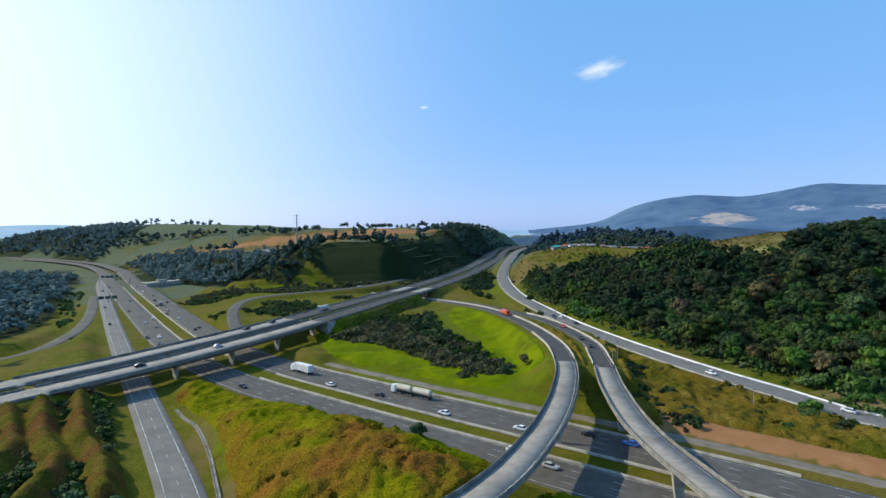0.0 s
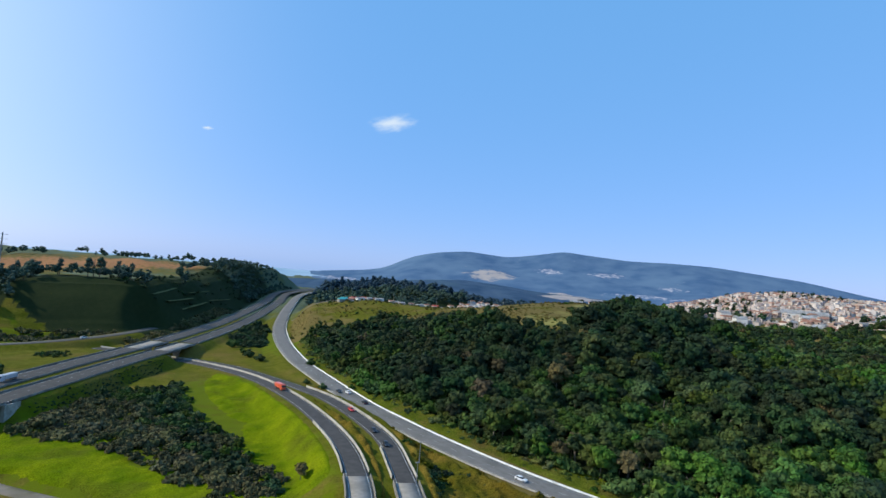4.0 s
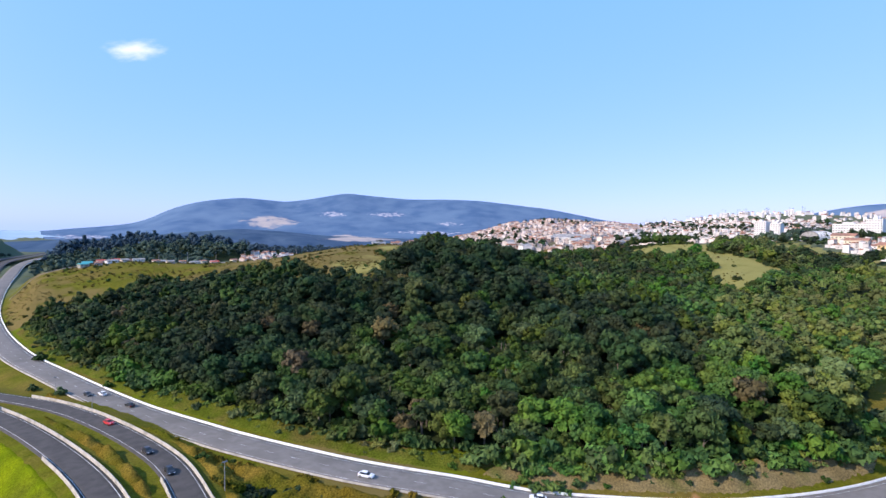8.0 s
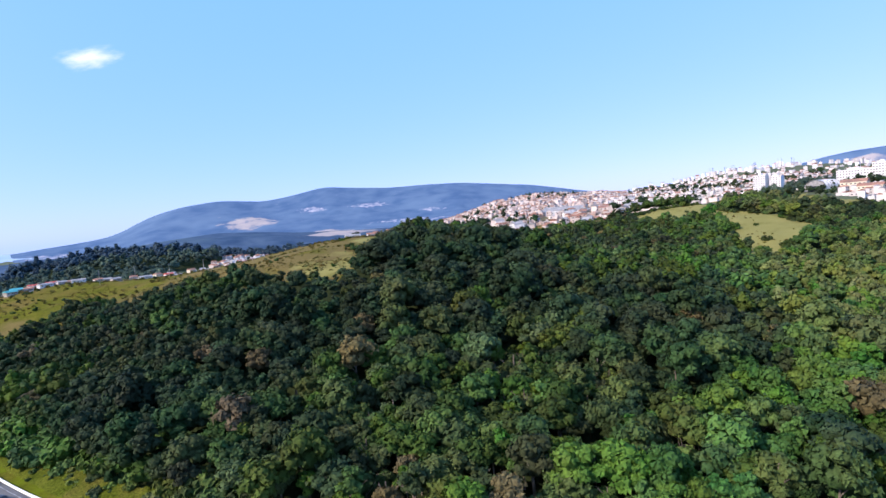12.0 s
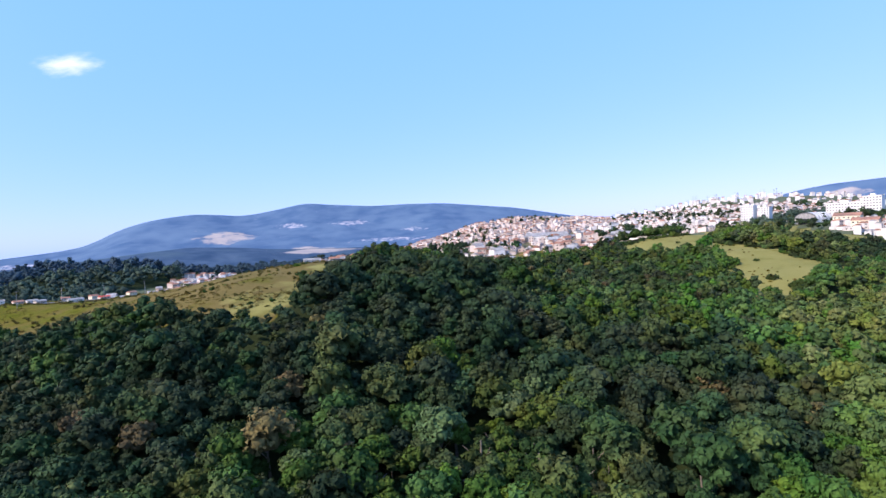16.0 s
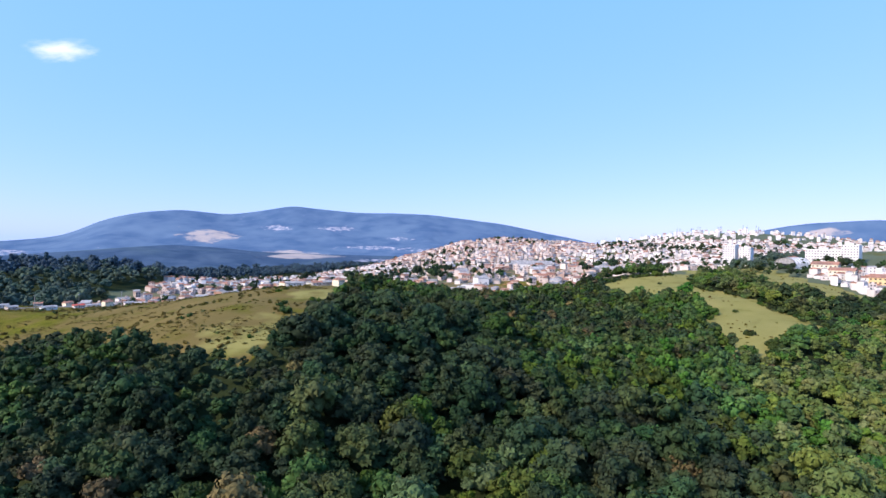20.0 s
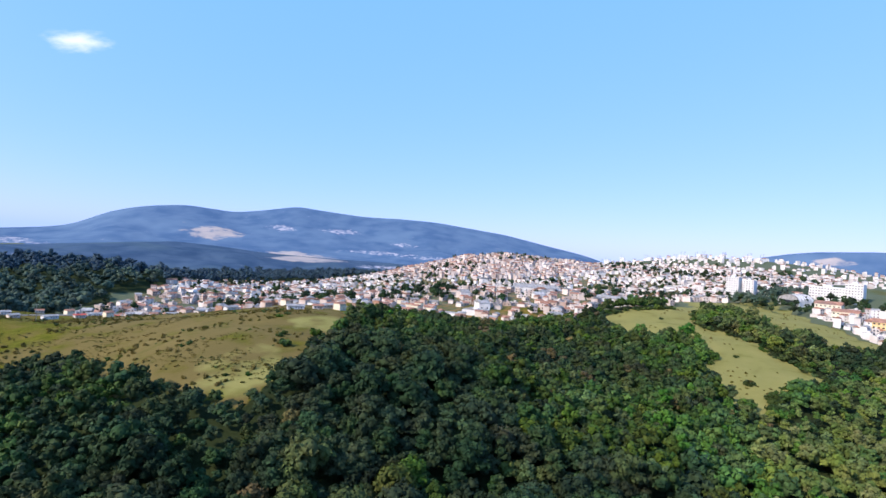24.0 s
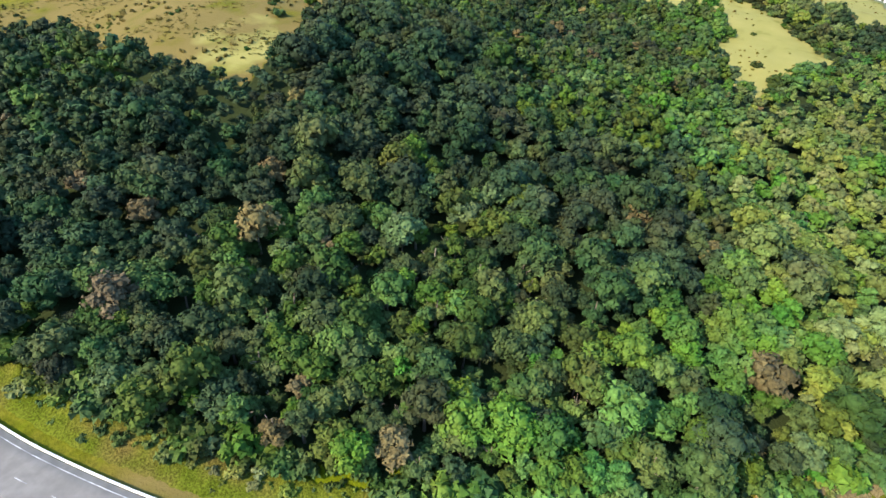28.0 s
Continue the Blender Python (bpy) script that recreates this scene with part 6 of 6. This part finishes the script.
for y in (-17.6, 17.6):
    t = Soup()
    ring = [(x, y, z) for x, z in arc] + [(-22, y, -3), (22, y, -3)]
    t.poly(ring, [tuple(range(n + 3)) if y > 0 else tuple(range(n + 3))[::-1]])
    child("end_wall", t.mesh("end_wall", CEMENT), hall, "grey sheeted end wall")
    t = Soup()
    t.box(-16, y - 0.3 if y < 0 else y, -3, 16, y if y < 0 else y + 0.3, 7)
    child("opening", t.mesh("opening", GLASS), hall, "dark wide opening")
for box in ((-22, -19, -4, -17.8, 8), (-23, -18, -21.5, 18, 6), (21.5, -18, 23, 18, 6)):
    t = Soup()
    t.box(box[0], box[1], -3, box[2], box[3], box[4])
    child("side_wall", t.mesh("side_wall", WHITE), hall)


LANE = spline([(80, 618, 0), (150, 597, 0), (220, 590, 0), (290, 586, 0), (325, 530, 0), (338, 480, 0), (345, 440, 0)], 4.0)
LANE[:, 2] = height(LANE[:, 0], LANE[:, 1]) + 0.35
strip("road_by_houses", LANE, 2.6, PALE_ROAD, "narrow pale lane between the houses and the pasture")
# single houses nearest the pasture
def house(label, w, d, h, roofmat, wallmat, lean_to=False):
    b = thing("house", label, "house", "houses beside the pasture")
    s = Soup()
    s.box(-w / 2, -d / 2, -2.5, w / 2, d / 2, h)
    child("wall", s.mesh("wall", wallmat), b)
    s = Soup()
    e, r = 0.5, d * 0.22
    s.poly([(-w / 2 - e, -d / 2 - e, h), (w / 2 + e, -d / 2 - e, h), (w / 2 + e, d / 2 + e, h), (-w / 2 - e, d / 2 + e, h), (-w / 2 - e, 0, h + r), (w / 2 + e, 0, h + r), (-w / 2 - e, -d / 2 - e, h - 0.15), (w / 2 + e, -d / 2 - e, h - 0.15)], [(0, 1, 5, 4), (2, 3, 4, 5), (3, 0, 4), (1, 2, 5), (3, 2, 1, 0), (0, 6, 7, 1)])
    child("roof", s.mesh("roof", roofmat), b)
    s = Soup()
    s.box(-0.55, -0.06, 0, 0.55, 0.1, 1.1)
    win = s.mesh("window", GLASS)
    for u in (-0.32, 0.0, 0.32):
        child("window", win, b, "", Matrix.Translation((u * w, -d / 2, h - 1.9)))
    s = Soup()
    s.box(-0.45, -0.08, 0, 0.45, 0.1, 2.0)
    child("door", s.mesh("door", BARK), b, "", Matrix.Translation((w * 0.17, -d / 2, 0)))
    return b


TEAL = mat("teal_sheet_roof", (0.05, 0.28, 0.30), (0.08, 0.36, 0.36), 0.5, 0.6)
REDROOF = mat("red_sheet_roof", (0.42, 0.07, 0.05), (0.52, 0.12, 0.08), 0.5, 0.8)
BRICK = mat("bare_brick", (0.36, 0.19, 0.12), (0.46, 0.27, 0.18), 0.4, 0.9, c=(0.40, 0.30, 0.24), wide=0.2)
SORTS = [house("small pale house with an orange tiled roof", 9, 7, 3, CLAY, RENDER), house("small house with a grey cement roof", 10, 7, 3, CEMENT, RENDER), house("long white shed with a grey roof", 15, 7, 3.2, CEMENT, WHITE),
         house("shed with a red roof beside the road", 11, 7, 3, REDROOF, RENDER), house("shed with a teal sheet roof beside the road", 12, 8, 3.4, TEAL, CONCRETE), house("two-storey cream house with a tiled roof", 9, 8, 5.8, CLAY, CREAM),
         house("two-storey bare brick house with a cement roof", 9, 9, 6.0, CEMENT, BRICK), house("two-storey rendered house with a tiled roof", 10, 8, 6.0, CLAY, RENDER)]
RNG4 = np.random.default_rng(21)
PLACES = []
VILLAGE = 39
for k in range(16):
    PLACES.append((168 + 15.5 * k + RNG4.uniform(-3, 3), 572 + RNG4.uniform(-6, 8), (0, 1, 2, 3, 5, 1, 0, 2)[k % 8], RNG4.uniform(-12, 12)))
for k in range(14):
    PLACES.append((180 + 19 * k + RNG4.uniform(-4, 4), 604 + RNG4.uniform(-8, 8), (1, 0, 5, 2, 3)[k % 5], RNG4.uniform(-15, 15)))
for k in range(9):
    PLACES.append((122 + 4.9 * k, 590 + 9 * (k % 2) + 2 * math.sin(2.3 * k), (4, 4, 0, 3, 2, 3, 1, 0, 2)[k], RNG4.uniform(-20, 20)))
PLACES += [(292, 436, 2, -30), (306, 432, 0, -30), (318, 438, 1, -20), (322, 430, 5, 10), (335, 455, 0, 20), (338, 478, 2, 15), (350, 500, 1, 10)]
for x, y, _ in FRONT:
    PLACES.append((x, y, int(RNG4.choice([0, 0, 1, 1, 2, 5, 6, 6, 7, 7])), float(RNG4.choice([20, 55, 110])) + RNG4.uniform(-8, 8)))
first = {}
for n, (x, y, k, turn) in enumerate(PLACES):
    size = 0.58 if n < VILLAGE else 0.68
    m = Matrix.Translation((x, y, float(height(np.array(x), np.array(y))) + 0.3)) @ Matrix.Rotation(radians(turn), 4, "Z")
    if k in first:
        copy_thing(SORTS[k], m @ Matrix.Scale(size / first[k], 4))
    else:
        SORTS[k].matrix_basis = m @ Matrix.Scale(size, 4)
        first[k] = size

# ---------------------------------------------------------------- rough grass and single bushes
def tuft(rng, blades=8):
    """A low clump of tilted blades."""
    V, F = [], []
    for k in range(blades):
        a, r = rng.uniform(0, 6.28), 0.6 * math.sqrt(rng.random())
        c = np.array([r * math.cos(a), r * math.sin(a), rng.uniform(0.05, 0.3)])
        u = rng.normal(0, 1, 3) * (1, 1, 0.2)
        v = rng.normal(0, 1, 3) * (1, 1, 0.28)
        s = rng.uniform(0.18, 0.36)
        V += [c - u * s, c + u * s * 0.8, c + v * s + (0, 0, 0.16)]
        F.append((3 * k, 3 * k + 1, 3 * k + 2))
    return np.array(V), np.array(F)


TUFTS = [tuft(np.random.default_rng(40 + k)) for k in range(6)]
TUFT_DRY = mat("dry_grass", (0.085, 0.070, 0.018), (0.140, 0.108, 0.032), 0.1, 0.95, c=(0.085, 0.088, 0.020), wide=0.06, mix=0.5, island=0.2, spec=0.05)


def off_road(x, y):
    return (road_gap(x, y, MEDIAN, 60) > 23.5) & (road_gap(x, y, COLLECTOR, 40) > 13) & (road_gap(x, y, TRACK, 40) > 4) & (road_gap(x, y, RAMP_A, 40) > 6) & (road_gap(x, y, RAMP_B, 40) > 6) & (road_gap(x, y, WALLROAD, 40) > 6.6) & (road_gap(x, y, OVERPASS, 60) > 17.5) & (road_gap(x, y, LOOP, 40) > 5)


def sward(name, box, step, mask, tall, material, label, seed, rise=None):
    """A lumpy canopy of tall grass over part of the ground, sinking into it where the grass ends."""
    xs, ys = np.arange(box[0], box[2], step), np.arange(box[1], box[3], step)
    x, y = np.meshgrid(xs, ys, indexing="ij")
    m = np.clip(mask(x, y), 0, 1)
    lump = 0.5 + 0.34 * cloudy(x / 5.5, y / 5.5, 4, seed) + 0.22 * cloudy(x / 1.7, y / 1.7, 3, seed + 1)
    z = height(x, y) + m * tall * np.clip(lump, 0.05, 1.3) - (1 - m) * 0.7
    if rise:
        z += m * rise(x + 0.45 * cloudy(x / 6, y / 6, 2, seed + 2), y) * (1 + 0.05 * cloudy(x / 3.2, y / 3.2, 3, seed + 3))
    n = len(ys)
    i, j = np.meshgrid(np.arange(len(xs) - 1), np.arange(n - 1), indexing="ij")
    f = np.stack([i * n + j, (i + 1) * n + j, (i + 1) * n + j + 1, i * n + j + 1], -1).reshape(-1, 4)
    f = f[(m.ravel()[f] > 0.02).any(1)]
    used, inv = np.unique(f, return_inverse=True)
    v = np.stack([x, y, z], -1).reshape(-1, 3)[used]
    tagged(new(name, mesh(name, v, inv.reshape(-1, 4), material, smooth=True)), label, "grass", kind="stuff")


def clear(x, y, room):
    """1 where there is room beside each road, falling to 0 at its edge."""
    k = np.ones(x.shape)
    for path, gap in room:
        k = np.minimum(k, smooth(gap, gap + 2.5, road_gap(x.ravel(), y.ravel(), path, gap + 8).reshape(x.shape)))
    return k


EDGES = [(MEDIAN, 23.5), (RAMP_A, 5.6), (RAMP_B, 5.6), (WALLROAD, 8.4), (OVERPASS, 20), (TRACK, 4.5)]
SWARD_GREEN = mat("tall_green_grass", (0.098, 0.112, 0.001), (0.158, 0.150, 0.003), 0.12, 0.95, 1.0, 2.2, c=(0.165, 0.076, 0.012), wide=0.055, mix=0.47, speck=0.5, spec=0.02)
SWARD_RIB = mat("olive_rib_grass", (0.058, 0.056, 0.006), (0.108, 0.092, 0.012), 0.16, 0.95, 1.0, 2.2, c=(0.110, 0.054, 0.016), wide=0.09, mix=0.47, speck=0.5, spec=0.02)
SWARD_VERGE = mat("olive_verge_grass", (0.056, 0.072, 0.006), (0.096, 0.106, 0.012), 0.14, 0.95, 1.0, 2.2, c=(0.105, 0.078, 0.022), wide=0.07, mix=0.50, speck=0.5, spec=0.02)
SWARD_LIME = mat("lush_lime_grass", (0.092, 0.132, 0.001), (0.150, 0.180, 0.002), 0.10, 0.95, 0.8, 2.2, c=(0.082, 0.098, 0.006), wide=0.06, mix=0.50, speck=0.35, spec=0.02)
SWARD_STRAW = mat("straw_grass", (0.14, 0.105, 0.042), (0.20, 0.150, 0.066), 0.15, 0.95, 1.0, 2.2, c=(0.075, 0.085, 0.016), wide=0.09, mix=0.55, speck=0.4, spec=0.1)
SWARD_DRY = mat("tall_dry_grass", (0.098, 0.070, 0.008), (0.160, 0.112, 0.018), 0.12, 0.95, 1.0, 2.2, c=(0.070, 0.074, 0.006), wide=0.05, mix=0.48, speck=0.5, spec=0.02)
sward("tall_grass", (-95, 88, 70, 215), 0.7, lambda x, y: clear(x, y, EDGES + [(DRAIN, 2.0)]) * (x > np.interp(y, COLLECTOR[:, 1], COLLECTOR[:, 0]) + 12) * (road_gap(x.ravel(), y.ravel(), MEDIAN, 140).reshape(x.shape) < 130) * ((x - 110) * 0.68 + (y - 81) < 4) * smooth(89, 99, y), 2.2, SWARD_GREEN, "tall uneven green and rusty grass on the bank beside the motorway", 3)
sward("lush_grass", (-75, 192, 52, 400), 0.9, lambda x, y: clear(x, y, EDGES) * (cover([(-40, 262, 16, 44, 24), (-4, 222, 34, 14, -35), (34, 262, 15, 46, 0), (22, 335, 16, 50, 8), (36, 228, 16, 20, 0)], x, y) * 2.4 - 0.4), 0.9, SWARD_LIME, "lush bright green grass around the hollow", 5)
sward("dry_grass", (50, 100, 190, 330), 0.8, lambda x, y: clear(x, y, EDGES) * (east_of_wall(x, y) < 0) * (road_gap(x.ravel(), y.ravel(), MEDIAN, 60).reshape(x.shape) > np.where(x > 66, 44, 34)) * (x > np.interp(y, RAMP_A[:, 1], RAMP_A[:, 0])), 2.6, SWARD_DRY, "tall ochre and olive dry grass on the slope below the road", 7)
sward("rib_grass", (-155, 98, -62, 186), 0.8, lambda x, y: clear(x, y, [(COLLECTOR, 9), (OVERPASS, 19)]) * (x < np.interp(y, COLLECTOR[:, 1], COLLECTOR[:, 0])), 1.0, SWARD_RIB, "tall olive and rusty grass over the worn earth ribs", 11, ribs)
verge = lambda x, y: smooth(8.0, 10.0, road_gap(x.ravel(), y.ravel(), WALLROAD, 30)).reshape(x.shape) * (road_gap(x.ravel(), y.ravel(), WALLROAD, 30).reshape(x.shape) < 17) * (east_of_wall(x, y) > 0)
sward("verge_grass", (55, 182, 330, 470), 1.1, lambda x, y: verge(x, y) * smooth(183, 190, y), 0.9, SWARD_VERGE, "rough yellow-green grass on the verge below the wood", 9)
sward("dry_verge_grass", (100, 112, 330, 192), 1.1, lambda x, y: verge(x, y) * smooth(191, 184, y), 0.8, SWARD_STRAW, "rough straw-coloured grass on the verge below the wood", 13)
RNG5 = np.random.default_rng(31)
weeds = grid_spots(-70, 92, 60, 200, 3.0, lambda x, y: off_road(x, y) & (road_gap(x, y, DRAIN, 30) > 5) & ((x - 110) * 0.68 + (y - 81) < 0) & (x > np.interp(y, COLLECTOR[:, 1], COLLECTOR[:, 0]) + 14) & (cloudy(x / 8, y / 8, 3, 33) > -0.1), RNG5)
stuff("bank_weeds", LOWBUSH, weeds, SWARD_GREEN, "clumps of tall weeds on the bank", "weeds", RNG5, lo=0.3, hi=0.75)
weeds = grid_spots(62, 120, 170, 320, 3.0, lambda x, y: off_road(x, y) & (east_of_wall(x, y) < -9) & (road_gap(x, y, MEDIAN, 60) > 49) & (x > np.interp(y, RAMP_B[:, 1], RAMP_B[:, 0]) + 7) & (cloudy(x / 8, y / 8, 3, 35) > -0.1), RNG5)
pick = RNG5.random(len(weeds))
stuff("slope_weeds", LOWBUSH, weeds[pick < 0.75], SWARD_DRY, "clumps of tall dry weeds on the slope", "weeds", RNG5, lo=0.35, hi=0.9)
stuff("slope_bushes", BUSH, weeds[pick >= 0.75], LEAF, "small dark bushes on the slope below the road", "bushes", RNG5, lo=0.5, hi=1.2)
fresh_slope = grid_spots(108, 145, 150, 185, 3.0, lambda x, y: off_road(x, y) & (cover([(124, 166, 14, 7, 0), (134, 176, 9, 5, 0)], x, y) > 0.45), RNG5)
stuff("fresh_slope_bushes", BUSH, fresh_slope, LEAF_BRIGHT, "fresh green bushes on the slope below the road", "bushes", RNG5, lo=0.8, hi=1.5)
shady = grid_spots(58, 150, 90, 230, 2.8, lambda x, y: off_road(x, y) & (road_gap(x, y, RAMP_B, 40) > 8) & (cover([(76, 200, 8, 20, -15), (73, 168, 6, 14, 0)], x, y) > 0.45), RNG5)
stuff("shady_slope_bushes", BUSH, shady, LEAF_DARK, "dark bushes on the bank beside the slip road", "bushes", RNG5, lo=0.6, hi=1.3)
pasture_tufts = grid_spots(60, 150, 600, 640, 2.8, lambda x, y: inside(PASTURE_W, x, y) & (cloudy(x / 25, y / 18, 4, 2) > 0.25), RNG5)
stuff("pasture_scrub", TUFTS, pasture_tufts, TUFT_DRY, "patchy dry scrub over the pasture", "grass", RNG5, lo=0.8, hi=2.0, sink=0.15)
pasture_bush = grid_spots(60, 150, 600, 600, 5, lambda x, y: inside(PASTURE_W, x, y) & (cloudy(x / 40, y / 30, 4, 12) > 0.34), RNG5)
pick = RNG5.random(len(pasture_bush))
stuff("pasture_bushes", LOWBUSH, pasture_bush[pick < 0.14], LEAF, "low olive bushes scattered over the pasture", "bushes", RNG5, lo=0.35, hi=0.9)
stuff("pasture_weeds", LOWBUSH, pasture_bush[pick >= 0.14], TUFT_DRY, "low dry weeds in drifts over the pasture", "weeds", RNG5, lo=0.3, hi=0.7)
verge = grid_spots(-340, 290, 20, 520, 3.4, lambda x, y: off_road(x, y) & (road_gap(x, y, LOWROAD, 40) > 8) & (cover([(-112, 385, 26, 34, 20), (-205, 470, 24, 22, 0), (-150, 358, 10, 8, 0), (-80, 440, 10, 12, 0)], x, y) + 0.4 * cloudy(x / 14, y / 12, 4, 17) > 0.58), RNG5)
stuff("verge_scrub", LOWBUSH, verge, LEAF, "low dark scrub on the grass between the far roads", "bushes", RNG5, lo=0.5, hi=1.1)
meadow_weeds = grid_spots(350, 140, 860, 350, 6.0, lambda x, y: (inside(PASTURE_E, x, y) | inside(PASTURE_S, x, y)) & (cloudy(x / 18, y / 10, 4, 51) > 0.3), RNG5)
stuff("meadow_weeds", LOWBUSH, meadow_weeds, SWARD_RIB, "low olive weeds in drifts over the meadow", "weeds", RNG5, lo=0.2, hi=0.5)
margin = grid_spots(340, 130, 640, 350, 3.6, lambda x, y: inside(PASTURE_E, x, y) & ~(inside(PASTURE_E, x + 7, y) & inside(PASTURE_E, x - 7, y) & inside(PASTURE_E, x, y + 6) & inside(PASTURE_E, x, y - 6)) & (cloudy(x / 10, y / 10, 3, 44) > -0.1), RNG5)
stuff("pasture_edge_bushes", BUSH, margin, LEAF, "uneven bushes along the edge of the pasture", "bushes", RNG5, lo=0.8, hi=2.0)
BUSH_MESH = [mesh("foliage", v, f, LEAF) for v, f in BUSH]


def lone_bush(x, y, size, label):
    b = thing("bush", label, "bush", at=Matrix.Translation((x, y, float(height(np.array(x), np.array(y))))) @ Matrix.Diagonal((size, size, size, 1)))
    child("foliage", BUSH_MESH[int(x + y) % 3], b)


for x, y, sz in ((418, 208, 2.6), (470, 225, 1.5), (520, 262, 1.8), (560, 300, 1.6), (250, 360, 1.6), (228, 352, 1.4), (60, 330, 1.6), (54, 345, 1.4), (64, 392, 2.2), (36, 420, 2.4), (30, 435, 2.8), (26, 450, 2.6), (20, 470, 2.4), (75, 330, 1.3)):
    lone_bush(x, y, sz, "rounded dark green bush standing alone in the grass")
tree(-6, 130, float(height(np.array(-6), np.array(130))), "dark", RNG5, 0.72)
tree(33, 218, float(height(np.array(33), np.array(218))), "dry", RNG5, 0.5)

# ---------------------------------------------------------------- clouds
CLOUD = bpy.data.materials.new("thin_cloud")
CLOUD.use_nodes = True
nt = CLOUD.node_tree
N, L = nt.nodes, nt.links
N.remove(N["Principled BSDF"])
tc, em, tr, mx = N.new("ShaderNodeTexCoord"), N.new("ShaderNodeEmission"), N.new("ShaderNodeBsdfTransparent"), N.new("ShaderNodeMixShader")
em.inputs["Strength"].default_value, em.inputs["Color"].default_value = 0.95, (0.93, 0.96, 1.0, 1)
ln = N.new("ShaderNodeVectorMath")
ln.operation = "LENGTH"
nz = N.new("ShaderNodeTexNoise")
nz.inputs["Scale"].default_value, nz.inputs["Detail"].default_value = 2.2, 4
ma = N.new("ShaderNodeMath")
ma.operation = "MULTIPLY_ADD"
ma.inputs[1].default_value = 0.9
rg = N.new("ShaderNodeMapRange")
rg.interpolation_type = "SMOOTHSTEP"
rg.inputs[1].default_value, rg.inputs[2].default_value, rg.inputs[3].default_value, rg.inputs[4].default_value = 1.25, 0.45, 0.0, 0.85
L.new(tc.outputs["Object"], ln.inputs[0])
L.new(tc.outputs["Object"], nz.inputs["Vector"])
L.new(nz.outputs["Fac"], ma.inputs[0])
L.new(ln.outputs["Value"], ma.inputs[2])
L.new(ma.outputs[0], rg.inputs[0])
L.new(rg.outputs[0], mx.inputs[0])
L.new(tr.outputs[0], mx.inputs[1])
L.new(em.outputs[0], mx.inputs[2])
L.new(mx.outputs[0], N["Material Output"].inputs["Surface"])


def cloud(az, el, w, h, turn, name="backdrop_cloud"):
    r = 4300
    c = Vector((90 + r * math.sin(radians(az)) * math.cos(radians(el)), 150 + r * math.cos(radians(az)) * math.cos(radians(el)), 80 + r * math.sin(radians(el))))
    m = look(c, (90, 150, 80), turn) @ Matrix.Diagonal((w, h, 1, 1))
    ob = new(name, mesh(name, [(-1.2, -1.2, 0), (1.2, -1.2, 0), (1.2, 1.2, 0), (-1.2, 1.2, 0)], [(0, 1, 2, 3)], CLOUD))
    ob.matrix_basis = m
    ob.visible_shadow = False
    tagged(ob, "small thin white cloud in the sky", "cloud", kind="structure")


cloud(15.2, 15.7, 270, 95, -14)
cloud(-3.3, 12.4, 60, 20, -8)

# added glowing far shell: paints the sun's glare below the sun, thickest towards one side and fading evenly
GLARE = bpy.data.materials.new("painted_sun_glare")
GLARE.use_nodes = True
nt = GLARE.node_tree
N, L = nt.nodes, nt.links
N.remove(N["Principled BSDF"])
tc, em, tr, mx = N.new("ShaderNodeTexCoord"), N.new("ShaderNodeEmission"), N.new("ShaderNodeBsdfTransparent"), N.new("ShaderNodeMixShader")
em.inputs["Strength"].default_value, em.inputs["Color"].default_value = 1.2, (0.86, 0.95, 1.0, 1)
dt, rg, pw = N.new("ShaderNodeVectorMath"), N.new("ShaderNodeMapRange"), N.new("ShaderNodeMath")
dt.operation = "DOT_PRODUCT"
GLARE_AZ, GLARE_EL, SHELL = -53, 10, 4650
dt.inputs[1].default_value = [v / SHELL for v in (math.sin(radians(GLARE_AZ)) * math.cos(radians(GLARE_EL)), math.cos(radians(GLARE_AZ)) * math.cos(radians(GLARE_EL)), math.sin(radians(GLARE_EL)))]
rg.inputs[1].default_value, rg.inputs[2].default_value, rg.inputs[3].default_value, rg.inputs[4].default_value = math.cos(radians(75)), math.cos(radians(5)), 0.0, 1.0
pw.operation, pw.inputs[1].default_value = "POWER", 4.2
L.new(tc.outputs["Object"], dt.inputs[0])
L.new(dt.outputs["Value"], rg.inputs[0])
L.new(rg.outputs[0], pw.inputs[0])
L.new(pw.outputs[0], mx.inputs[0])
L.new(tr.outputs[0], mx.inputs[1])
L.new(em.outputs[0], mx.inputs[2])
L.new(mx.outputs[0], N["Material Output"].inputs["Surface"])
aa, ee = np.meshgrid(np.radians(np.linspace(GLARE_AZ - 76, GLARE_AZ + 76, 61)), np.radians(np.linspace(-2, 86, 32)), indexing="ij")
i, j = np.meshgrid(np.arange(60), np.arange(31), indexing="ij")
hz = new("backdrop_sun_glare", mesh("backdrop_sun_glare", (SHELL * np.stack([np.sin(aa) * np.cos(ee), np.cos(aa) * np.cos(ee), np.sin(ee)], -1)).reshape(-1, 3), np.stack([i * 32 + j, i * 32 + j + 1, i * 32 + j + 33, i * 32 + j + 32], -1).reshape(-1, 4), GLARE, smooth=True))
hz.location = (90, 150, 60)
hz.visible_shadow = False
tagged(hz, "added glowing shell that paints the sun's glare on the sky", "haze", kind="structure")
